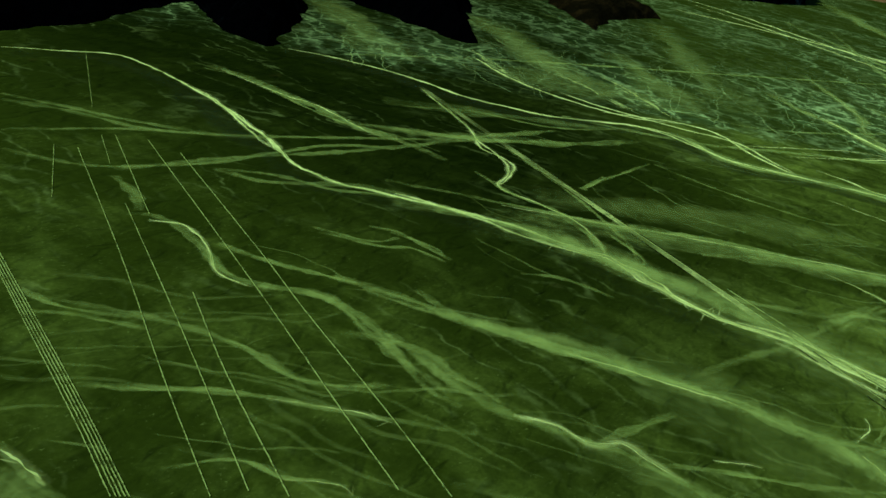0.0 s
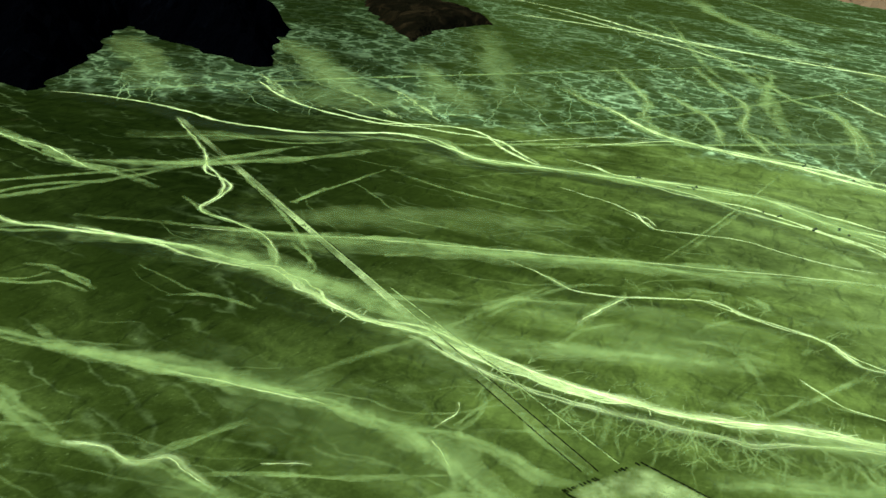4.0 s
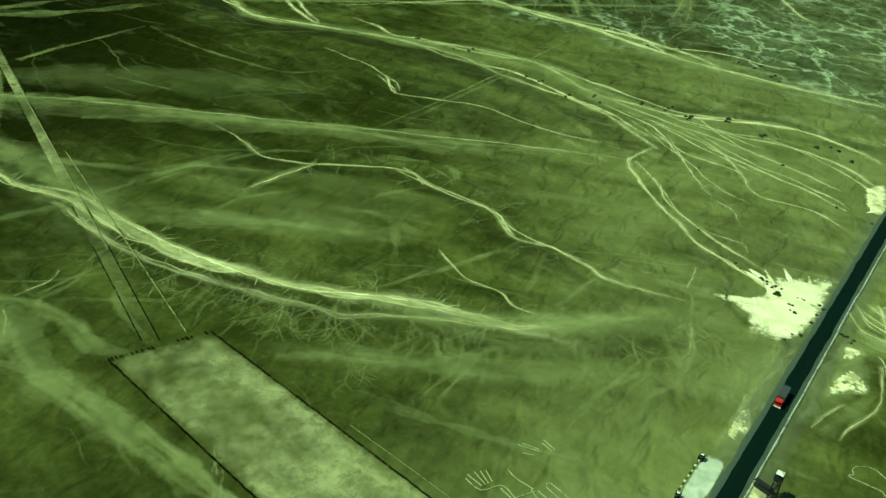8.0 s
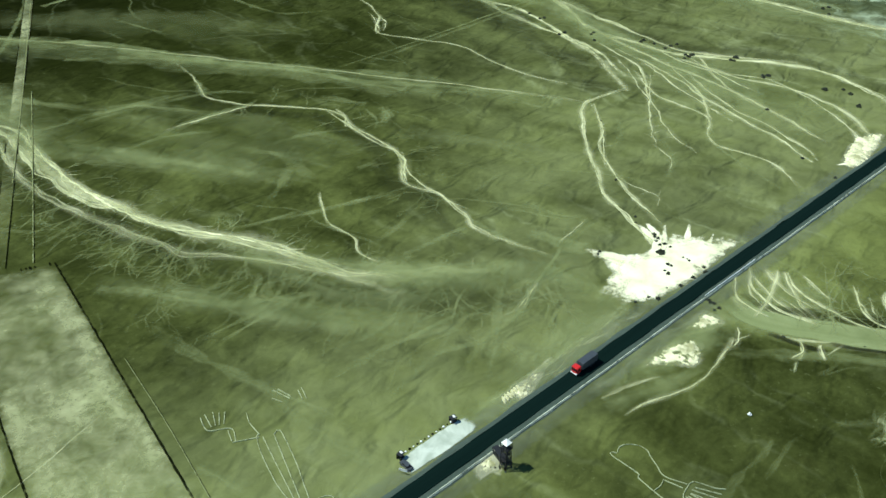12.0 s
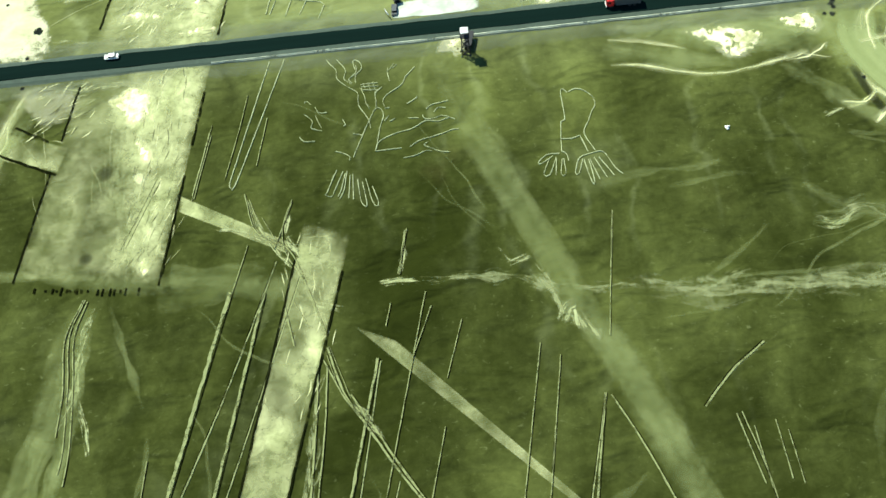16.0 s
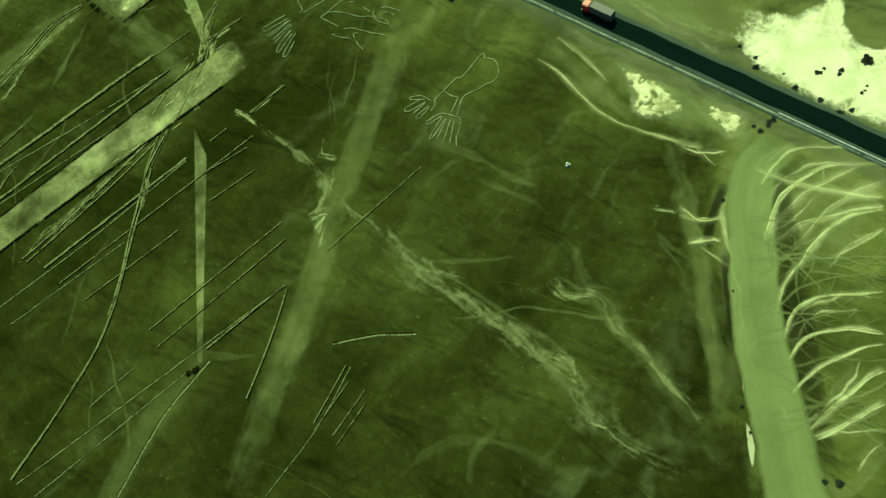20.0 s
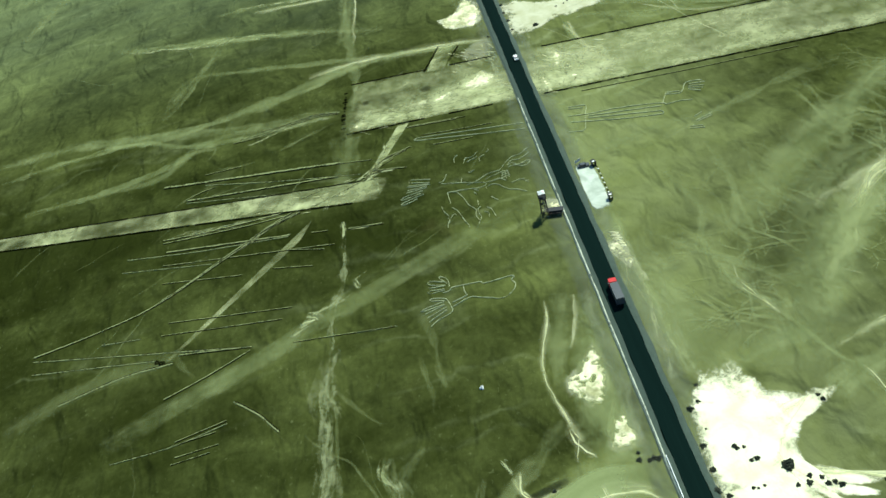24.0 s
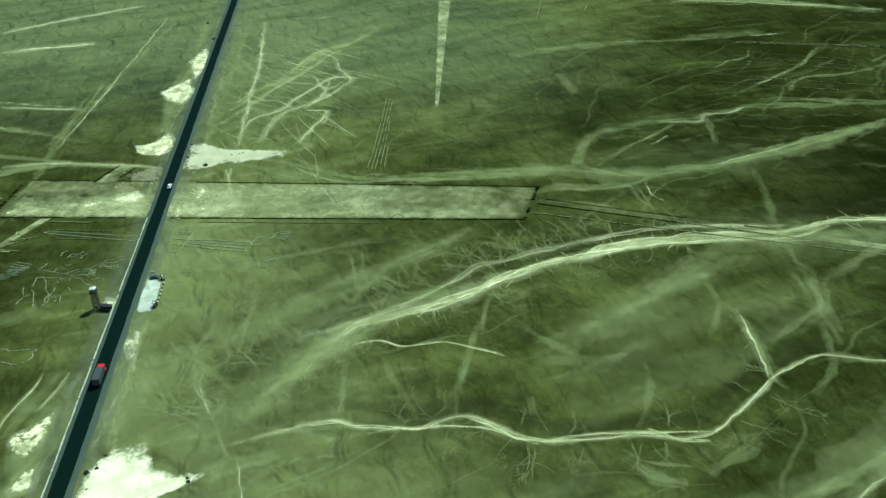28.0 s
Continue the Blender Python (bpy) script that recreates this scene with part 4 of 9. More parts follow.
wash([(69.7, 292.7), (65.5, 265.2), (59.9, 246.9), (68.9, 227.0), (79.6, 214.6), (93.5, 193.9), (92.3, 173.3), (90.7, 143.2), (77.6, 122.2), (80.9, 105.4), (77.3, 88.0), (74.1, 77.2), (77.8, 62.2), (81.9, 45.8)], 1.6, 2.6, .56)
wash([(93.7, 198.2), (90.3, 167.4), (90.5, 141.2), (83.0, 125.1), (80.2, 101.8), (81.2, 88.5)], 1.3, 1.3, .66)
wash([(47.8, 139.0), (41.3, 127.7), (36.3, 115.8), (38.2, 102.7), (33.4, 94.9), (35.2, 85.4)], 1.3, 1.3, 0.6)
wash([(199.3, 331.5), (195.1, 294.6), (187.2, 273.5), (171.5, 254.3), (180.8, 232.3), (190.3, 211.6), (188.9, 182.6), (189.7, 161.1), (195.6, 137.9)], 1.3, 2.0, 0.52)
faint([(-16.3, 421.6), (24.5, 364.1), (61.4, 307.2), (96.3, 254.4), (129.2, 204.9), (159.1, 157.4), (182.9, 115.9)], 14, 18, 0.33)
wash([(-13.1, 430.7), (28.5, 372.9), (67.1, 316.8), (102.1, 262.1), (134.4, 210.4), (164.1, 161.6), (187.0, 118.8)], 2, 2, .5)
faint([(-40.6, 280.1), (-8.6, 236.5), (18.1, 197.8), (44.9, 148.7)], 14, 14, 0.23)
faint([(-43.5, 138.2), (-26.8, 115.9), (-7.4, 86.9), (15.4, 58.6), (31.9, 40.4)], 10, 10, 0.26)
faint([(70.6, 600.7), (130.2, 545.2), (182.4, 494.5), (217.6, 471.7)], 12, 12, 0.23)
faint([(28.5, 540.2), (73.5, 515.3), (116.7, 491.7)], 10, 10, 0.23)
faint([(16.7, 273.4), (38.7, 243.7), (60.0, 206.2), (82.9, 155.9)], 12, 12, 0.2)
wash([(381.0, 317.3), (384.6, 260.8), (374.6, 210.6), (365.6, 164.8), (368.6, 126.7), (371.5, 90.4), (383.6, 35.1)], 4.2, 5.6, 1.0)
wash([(449.1, 420.9), (394.3, 349.7), (379.2, 285.6), (382.5, 242.7), (385.5, 202.2), (380.8, 162.2), (366.1, 134.8)], 4.2, 5.6, .9)
wash([(954.3, 834.0), (963.8, 698.9), (953.2, 558.1), (918.4, 424.7), (911.5, 315.7), (904.3, 237.9)], 8, 10, .8)
wash([(271.6, 681.1), (240.9, 618.4), (230.5, 555.8), (238.3, 503.4), (267.2, 471.1)], 3.6, 3.6, .8)
faint([(143.6, 716.4), (227.8, 688.5), (325.1, 649.8), (486.7, 571.4), (684.3, 475.6), (848.3, 400.8)], 4, 4, .6)
faint([(299.8, 496.9), (351.0, 420.1), (528.9, 345.7), (899.4, 241.4)], 4, 4, .5)
faint([(181.1, 523.8), (227.9, 440.0), (293.8, 384.7), (401.3, 294.4), (558.7, 171.7)], 5, 5, .6)
faint([(7.9, 574.0), (52.8, 525.2), (109.3, 485.9), (187.6, 458.4)], 8, 8, .5)
faint([(88.4, 428.5), (52.3, 422.6)], 3, 3, .7)
faint([(-43.8, 485.4), (-19.8, 448.3), (3.1, 410.1), (22.9, 377.4), (55.5, 341.1), (82.9, 288.6), (115.1, 240.5)], 3.2, 3.2, .5)
faint([(-30.2, 330.9), (-5.0, 300.6), (15.9, 266.1)], 5.4, 6.3, .4)
faint([(-115.0, 323.2), (-103.1, 293.9), (-93.1, 266.8), (-91.5, 240.8), (-78.3, 222.3), (-74.3, 201.2), (-78.2, 180.1)], 2.7, 2.7, .5)
wash([(-115.7, 322.1), (-107.2, 304.4), (-99.7, 282.7), (-93.1, 266.8)], 1.5, 1.5, .6)
faint([(-152.4, 269.1), (-150.5, 255.2), (-151.1, 243.8)], 2.7, 2.7, .5)
faint([(-152.4, 269.1), (-130.4, 244.7), (-120.5, 230.6), (-96.7, 205.9)], 2.2, 2.2, .4)
faint([(-125.0, 388.2), (-127.5, 360.8), (-119.9, 333.4), (-109.5, 307.3), (-96.0, 279.3), (-89.5, 259.9), (-90.0, 238.2), (-80.7, 221.8)], 3.2, 3.6, .55)
faint([(-181.3, 506.3), (-171.8, 496.7), (-171.4, 471.8), (-177.4, 449.9), (-178.5, 429.6), (-164.2, 407.8), (-161.3, 391.7), (-166.7, 369.7), (-171.1, 344.7), (-171.9, 328.0)], 3.2, 3.2, .5)
faint([(-145.3, 415.0), (-135.5, 389.7), (-131.2, 369.2), (-127.3, 355.1), (-121.7, 337.4)], 4.1, 4.1, .45)
faint([(-178.5, 422.4), (-161.5, 406.3), (-159.3, 383.7), (-166.6, 359.2), (-175.6, 335.1), (-173.9, 321.9)], 3.6, 3.6, .45)
faint([(-143.0, 400.5), (-135.9, 376.5), (-125.3, 351.2), (-113.3, 328.0), (-103.4, 304.2), (-97.6, 283.9), (-88.4, 259.7)], 3.2, 3.2, .5)
faint([(-162.4, 380.6), (-160.8, 364.8), (-164.5, 339.9), (-166.2, 316.3), (-161.5, 299.3), (-156.3, 285.4), (-152.0, 275.6), (-150.5, 260.6), (-150.5, 247.4)], 3.6, 3.6, .5)
wash([(-177.6, 495.9), (-166.8, 483.2), (-173.6, 457.6), (-182.4, 441.7), (-181.0, 429.5), (-178.5, 422.4)], 1.8, 1.8, .6)
faint([(-177.7, 627.5), (-125.8, 609.7), (-70.1, 575.4), (-3.7, 543.5), (87.0, 501.0)], 3.6, 3.6, .4)
faint([(-149.3, 687.9), (-128.4, 652.1), (-107.9, 616.9), (-73.2, 571.3)], 3.6, 3.6, .4)
faint([(-158.1, 555.3), (-98.9, 546.9), (-35.1, 529.4), (48.7, 516.6)], 3.6, 3.6, .4)
faint([(-248.4, 460.5), (-232.0, 437.9), (-218.7, 417.4), (-208.2, 387.6), (-203.5, 359.0), (-183.7, 342.9)], 2.7, 2.7, .35)
faint([(-262.5, 400.9), (-241.6, 383.0), (-223.4, 365.3), (-212.0, 349.6), (-197.5, 329.6), (-181.5, 308.7)], 2.2, 2.2, .35)
faint([(1.6, 708.0), (14.5, 674.1), (8.4, 619.2), (7.1, 574.7), (21.3, 539.3), (23.8, 504.2)], 1.8, 1.8, .5)
wash([(82.1, 527.8), (57.8, 501.2), (53.9, 480.3), (43.1, 463.6), (16.0, 451.2), (13.4, 457.3)], 2.1, 2.1, .6)
faint([(72.9, 492.6), (44.0, 428.0), (10.4, 371.2), (-8.8, 350.6)], 2, 2, .5)
faint([(61.9, 424.2), (144.6, 428.9)], 2, 2, .5)
faint([(12.4, 269.7), (28.2, 220.9), (52.6, 179.6), (98.5, 146.3)], 14, 14, 0.2)
faint([(-2.0, 223.6), (28.9, 193.9), (46.8, 156.9)], 10, 10, 0.2)
faint([(-46.9, 140.6), (-30.1, 124.1), (-11.6, 92.0), (12.2, 62.9), (34.1, 35.9)], 10, 10, 0.23)
faint([(4.8, 212.7), (32.6, 177.5), (54.6, 148.2)], 12, 12, 0.23)
faint([(101.4, 162.6), (118.4, 133.8), (139.2, 101.3)], 8, 8, 0.23)
faint([(-99.6, 195.6), (-94.2, 181.2), (-95.3, 158.7), (-98.2, 140.2), (-99.5, 124.8), (-102.6, 112.6)], 6.0, 6.0, .45)
faint([(-80.4, 224.8), (-76.6, 206.0), (-79.0, 185.4), (-73.1, 165.8)], 4.2, 4.2, .4)
faint([(102.1, 56.7), (84.3, 46.2), (65.5, 39.6), (46.2, 31.5)], 1.2, 1.2, .6)
faint([(67.3, 41.3), (57.2, 36.3), (47.1, 32.3)], 1.2, 1.2, .5)
faint([(50.2, 33.6), (68.2, 40.4)], 2, 2, .5)
dusty_track([(-8.0, -10.6), (-3.7, -27.9), (2.8, -45.8), (9.5, -60.9), (15.7, -75.1), (21.1, -90.0), (27.2, -101.2), (33.2, -114.4), (37.5, -124.5), (42.3, -136.5)], 6.5, 7.5, .27)
dusty_track([(17.8, -79.8), (25.4, -96.8), (32.7, -116.2), (39.2, -133.0), (46.3, -149.7), (48.9, -157.4)], 6.5, 7.5, .27)
scuff([(27.3, -83.9), (47.8, -87.9), (65.0, -89.3), (80.7, -87.6), (96.7, -90.1), (110.4, -94.8), (125.6, -96.2), (133.7, -96.2)], 5, 0.21)
faint([(79.0, -71.2), (88.2, -70.4), (95.8, -72.3)], 1, 1, 0.23)
faint([(89.3, -29.5), (98.1, -42.7), (106.9, -51.2), (114.5, -61.5), (124.0, -72.9), (129.7, -81.3)], 2.5, 2.5, 0.23)
faint([(92.7, -47.9), (98.4, -49.6), (106.2, -49.9)], 1, 1, 0.2)
wash([(94.8, -41.1), (100.0, -39.6), (104.1, -36.1)], 1.2, 1.2, 0.47)
wash([(37.5, -19.2), (48.4, -21.5), (59.9, -25.3), (70.7, -26.0), (81.0, -23.8), (90.7, -21.2)], 1.4, 1.4, 0.5)
faint([(78.0, -72.0), (85.8, -73.4), (91.0, -71.4)], 1.25, 1.25, 0.16)
flat_bed([(105.5, -8.2), (104.2, -19.6), (109.2, -33.2), (118.9, -48.1), (130.9, -63.2), (142.4, -76.8), (151.0, -86.6), (166.0, -104.0)], 10.5, 14, .72)
wash([(115.0, -37.2), (112.4, -24.5), (116.3, -12.8), (128.4, -3.8)], 1.5, 1.5, .8)
wash([(126.1, -52.1), (124.2, -43.4), (125.2, -32.3), (127.0, -22.4), (133.8, -14.9)], 1.5, 1.5, .8)
wash([(130.3, -55.9), (129.5, -48.2), (133.9, -41.1), (143.3, -34.1)], 1.1, 1.1, .8)
wash([(133.8, -59.9), (134.7, -52.9), (140.4, -45.8), (147.5, -42.7)], 1.1, 1.1, .7)
wash([(138.0, -66.4), (139.8, -57.4), (144.7, -49.3), (148.6, -45.1)], 1.1, 1.1, .7)
wash([(144.7, -71.6), (146.8, -63.3), (148.6, -54.4), (151.2, -50.3)], 1.5, 1.5, .8)
wash([(145.6, -72.0), (150.4, -65.6), (154.4, -56.8)], 1.5, 1.5, .8)
wash([(107.0, -24.1), (108.5, -11.9), (116.8, -5.3), (127.2, -1.4)], 1.1, 1.1, .7)
faint([(147.6, -74.7), (152.2, -78.6), (156.8, -78.1), (159.1, -66.5)], 2.2, 2.2, .6)
wash([(103.0, -21.0), (115.3, -19.0), (124.6, -15.0), (132.4, -11.9)], 1.9, 1.9, .6)
faint([(-135.1, -233.2), (-132.3, -192.2), (-120.6, -151.1), (-122.4, -112.4), (-133.1, -73.3), (-131.8, -37.0), (-118.3, -8.6)], 5, 5, .55)
faint([(-120.0, -229.4), (-123.3, -190.6), (-119.9, -161.4), (-108.4, -144.9), (-101.7, -119.5), (-99.1, -94.8), (-98.4, -76.4)], 3, 3, .6)
faint([(-89.5, -212.0), (-89.4, -177.5), (-94.3, -153.6), (-99.9, -139.2), (-100.8, -119.4)], 3, 3, .5)
faint([(-225.4, -195.4), (-210.1, -159.5), (-199.4, -128.7), (-179.0, -82.0), (-162.2, -49.6)], 4, 4, .6)
faint([(-231.9, -136.4), (-227.9, -111.2), (-222.6, -92.7)], 3, 3, .5)
faint([(-135.6, -155.2), (-157.2, -143.5), (-196.1, -131.5)], 2, 2, .4)
faint([(-221.8, -187.7), (-203.1, -146.8), (-186.6, -102.7)], 3, 3, .6)
faint([(-272.8, -253.5), (-322.6, -233.7), (-344.8, -209.2)], 6, 6, .5)
faint([(-307.9, -195.0), (-300.0, -174.3), (-276.9, -143.5)], 6, 6, .7)
faint([(-139.2, -202.8), (-116.2, -139.2), (-99.3, -76.9)], 5, 5, .4)
faint([(-159.5, -71.6), (-207.7, -65.1), (-266.3, -61.0)], 2, 2, .5)
faint([(-134.8, -155.6), (-166.2, -146.7), (-161.9, -121.9), (-142.9, -69.4), (-128.3, -21.0)], 3, 3, .4)
faint([(-89.4, -183.9), (-88.8, -152.4), (-106.0, -131.0), (-100.4, -77.0)], 3, 3, .4)
wash([(38.1, -11.6), (47.5, -12.3), (59.4, -17.1)], 1.4, 1.4, 0.31)
faint([(-135.2, 35.3), (-120.5, 58.9), (-102.5, 86.8), (-96.5, 113.8), (-93.7, 149.2), (-97.6, 177.6), (-92.5, 207.2), (-77.3, 227.9)], 4, 3, .7)
faint([(-22.3, 104.2), (-4.2, 109.8)], 1.5, 1.5, 0.38)
faint([(-7.2, 85.5), (10.2, 81.0), (16.9, 89.3)], 2, 2, 0.3)
faint([(-30.9, 109.4), (-12.3, 112.7)], 2, 2, 0.3)
faint([(20.0, 25.7), (37.6, 32.0), (68.3, 41.3)], 2, 2, 0.3)
faint([(-24.2, 17.3), (-30.4, 39.3), (-29.8, 62.4)], 4, 4, 0.3)
faint([(31.6, 224.7), (51.3, 227.3), (70.1, 225.4), (76.4, 228.4)], 2, 2, 0.38)
faint([(10.8, 264.8), (33.8, 258.4), (46.5, 244.0)], 2, 2, 0.3)
faint([(34.1, 170.8), (18.9, 198.6), (-0.2, 227.6), (-9.2, 245.2)], 4, 4, 0.3)
faint([(51.4, 146.8), (53.9, 167.9), (50.6, 180.8)], 4, 4, 0.3)
faint([(69.2, 143.4), (80.2, 142.2)], 2, 2, 0.3)
faint([(48.6, 123.6), (66.5, 120.5)], 2, 2, 0.3)
wash([(89.4, 175.2), (95.6, 184.0), (96.8, 194.2)], 2, 2, .6)
faint([(60.3, 247.8), (65.8, 266.7)], 4, 4, 0.38)
faint([(100.7, 164.9), (109.8, 172.5), (114.2, 181.1)], 4, 4, 0.38)
faint([(-270.9, 192.4), (-282.9, 232.6), (-290.8, 289.2)], 8, 8, .5)
faint([(-109.9, 200.1), (-136.6, 215.4), (-151.5, 250.6), (-158.7, 288.3)], 8, 8, .25)
faint([(-89.5, 254.3), (-105.7, 310.2), (-130.7, 374.1)], 10, 10, .4)
faint([(-387.9, 336.3), (-373.6, 407.8), (-330.8, 483.4)], 10, 10, .7)
faint([(-95.2, 113.8), (-99.5, 177.9), (-88.0, 217.2), (-91.4, 289.3)], 10, 10, .35)
faint([(-234.2, 218.3), (-194.6, 219.8)], 5, 5, .4)
faint([(-289.9, 312.7), (-300.0, 376.9)], 8, 8, .4)
wash([(-119.6, 25.5), (-87.9, 31.4)], 2.0, 2.0, .4)
wash([(-155.7, -65.4), (-252.4, -56.6), (-398.4, -45.2)], 1.5, 1.5, .4)
wash([(-325.6, -146.3), (-333.3, -115.0), (-337.9, -85.7)], 8.0, 8.0, .4)
wash([(-372.6, -160.8), (-408.1, -109.7), (-433.4, -68.0)], 8.0, 8.0, .4)
wash([(-222.6, -114.6), (-211.2, -64.0)], 4.0, 4.0, .4)
wash([(-135.8, -87.8), (-136.8, -55.0), (-125.0, -5.6)], 5.0, 5.0, .4)
ray([(110.2, 19.1), (128.7, 32.5)], 3, .6)
ray([(114.7, 14.2), (136.8, 27.0)], 3, .6)
ray([(122.4, 11.0), (135.5, 15.9)], 3, .6)
ray([(125.0, 8.2), (138.9, 7.8)], 3, .6)
ray([(97.2, 22.3), (93.5, 34.8)], 2.5, .5)
ray([(241.5, 6.9), (246.4, 19.2)], 3, .6)
ray([(226.5, 3.9), (214.8, 11.0)], 3, .6)
pan([(93.5, 34.8), (95.4, 27.6), (84.0, 23.2), (77.6, 18.5), (81.2, 11.9), (89.7, 6.8), (101.0, 4.9), (117.4, 5.4), (131.5, 6.3), (138.5, 6.1), (133.7, 12.5), (130.4, 17.1), (124.8, 21.1), (122.4, 25.8), (112.0, 21.3), (102.9, 24.5)], 1.0)
pan([(-152.0, 4.5), (-151.5, 12.1), (-144.0, 23.1), (-141.5, 36.8), (-137.4, 55.6), (-130.6, 50.9), (-127.3, 35.8), (-125.3, 22.2), (-121.4, 13.5), (-124.5, 4.8)], .6)
pan([(243.9, 17.3), (255.9, 9.7), (222.6, 3.1), (219.7, 10.7)], 0.20)
dug_patch([(243.9, 17.3), (255.9, 9.7), (222.6, 3.1), (219.7, 10.7)], 0.91)
pan([(57.7, -10.4), (66.7, -9.2), (79.8, -12.3), (79.5, -17.1), (71.5, -22.2), (64.3, -16.1)], 0.25)
dug_patch([(57.7, -10.4), (66.7, -9.2), (79.8, -12.3), (79.5, -17.1), (71.5, -22.2), (64.3, -16.1)], 0.55)
pan([(85.0, -13.3), (84.7, -8.7), (94.3, -7.4), (95.8, -13.6), (93.1, -16.4)], 0.25)
dug_patch([(85.0, -13.3), (84.7, -8.7), (94.3, -7.4), (95.8, -13.6), (93.1, -16.4)], 0.35)
pan([(-101.2, -14.1), (-93.7, -8.8), (-87.2, -13.8), (-87.7, -22.0), (-94.4, -23.1)], 0.72)
dug_patch([(-101.2, -14.1), (-93.7, -8.8), (-87.2, -13.8), (-87.7, -22.0), (-94.4, -23.1)], 0.91)
pan([(-93.6, -29.1), (-89.9, -27.0), (-86.4, -33.8), (-89.1, -36.7)], 0.72)
dug_patch([(-93.6, -29.1), (-89.9, -27.0), (-86.4, -33.8), (-89.1, -36.7)], 0.91)
pan([(-91.7, -39.6), (-89.4, -38.6), (-87.8, -41.4), (-89.7, -42.4)], 0.72)
dug_patch([(-91.7, -39.6), (-89.4, -38.6), (-87.8, -41.4), (-89.7, -42.4)], 0.91)
pan([(-88.6, -65.9), (-85.9, -64.0), (-83.7, -69.1), (-86.7, -70.1)], 0.25)
dug_patch([(-88.6, -65.9), (-85.9, -64.0), (-83.7, -69.1), (-86.7, -70.1)], 0.77)
pan([(-86.7, 6.9), (-97.4, 15.9), (-93.8, 28.4), (-83.9, 35.2), (-73.2, 32.0), (-71.2, 17.5)], 0.2)
dug_patch([(-88.5, 19.5), (-86.0, 21.5), (-83.0, 20.5), (-84.5, 17.5)], 0.7)
dug_patch([(-80.5, 20.0), (-77.5, 22.0), (-74.5, 19.5), (-78.0, 17.5)], 0.7)
dug_patch([(-91.0, 8.0), (-82.0, 10.0), (-72.0, 11.0), (-71.0, 7.0), (-82.0, 6.4)], 0.5)
pan([(-102.6, 17.9), (-97.0, 19.4), (-88.0, 17.8), (-82.3, 14.8), (-84.3, 12.9), (-94.8, 14.3), (-100.2, 13.8)], 0.25)
dug_patch([(-102.6, 17.9), (-97.0, 19.4), (-88.0, 17.8), (-82.3, 14.8), (-84.3, 12.9), (-94.8, 14.3), (-100.2, 13.8)], 0.55)
faint([(-15.1, 9.6), (16.4, 8.1), (43.0, 5.9), (70.3, 4.4)], 9, 6, .8)
pan([(-218.2, -17.2), (-246.1, -11.4), (-235.3, -4.8), (-212.4, -8.3)], 0.6)
dug_patch([(-218.2, -17.2), (-246.1, -11.4), (-235.3, -4.8), (-212.4, -8.3)], 0.67)
pan([(-149.6, -19.6), (-170.8, -9.9), (-154.9, -4.5), (-139.2, -10.7)], 0.42)
dug_patch([(-149.6, -19.6), (-170.8, -9.9), (-154.9, -4.5), (-139.2, -10.7)], 0.77)
pan([(-289.3, -15.6), (-317.8, -8.1), (-287.4, -2.6), (-255.7, -7.5)], 0.6)
dug_patch([(-289.3, -15.6), (-317.8, -8.1), (-287.4, -2.6), (-255.7, -7.5)], 0.67)
pan([(-234.6, -25.2), (-248.9, -15.7), (-255.6, -9.1), (-218.3, -8.6), (-219.3, -18.2)], 0.6)
dug_patch([(-234.6, -25.2), (-248.9, -15.7), (-255.6, -9.1), (-218.3, -8.6), (-219.3, -18.2)], 0.77)
pan([(-154.8, -24.9), (-159.3, -7.8), (-142.6, -7.0), (-143.9, -21.6)], 0.6)
dug_patch([(-154.8, -24.9), (-159.3, -7.8), (-142.6, -7.0), (-143.9, -21.6)], 0.67)
pan([(-119.3, -20.7), (-127.1, -7.4), (-112.4, -7.2), (-109.8, -17.7)], 0.2)
pan([(-8.5, -8.9), (-7.2, -4.7), (0.2, -3.7), (-0.3, -8.9)], 0.42)
dug_patch([(-8.5, -8.9), (-7.2, -4.7), (0.2, -3.7), (-0.3, -8.9)], 0.58)
pan([(132.9, -76.8), (134.3, -77.4), (137.3, -80.5), (139.2, -84.7), (136.9, -82.3)], .6)
pan([(137.2, -69.2), (138.4, -69.5), (140.7, -72.4), (139.6, -72.1)], .6)
pan([(143.1, -69.7), (144.1, -66.7), (144.8, -67.4), (144.1, -70.0)], .6)
pan([(19.7, 9.3), (27.3, 9.9), (42.6, 11.1), (30.8, 5.9), (21.6, 3.6)], 0.42)
dug_patch([(19.7, 9.3), (27.3, 9.9), (42.6, 11.1), (30.8, 5.9), (21.6, 3.6)], 0.53)
dusty_track([(16.6, -132.5), (22.2, -165.9), (31.7, -191.9)], 6.5, 7.5, .18)
scuff([(-95.5, -60.8), (-94.0, -34.0), (-91.6, -9.0)], 8, 0.5)
scuff([(-88.9, 6.4), (-86.5, 20.5), (-82.7, 44.9), (-79.0, 68.8)], 8, 0.45)
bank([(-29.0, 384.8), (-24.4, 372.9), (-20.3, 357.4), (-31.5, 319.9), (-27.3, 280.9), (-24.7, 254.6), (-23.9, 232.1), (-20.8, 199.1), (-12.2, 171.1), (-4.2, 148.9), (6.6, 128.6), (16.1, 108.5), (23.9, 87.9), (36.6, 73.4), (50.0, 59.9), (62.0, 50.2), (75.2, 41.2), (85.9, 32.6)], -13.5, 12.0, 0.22)
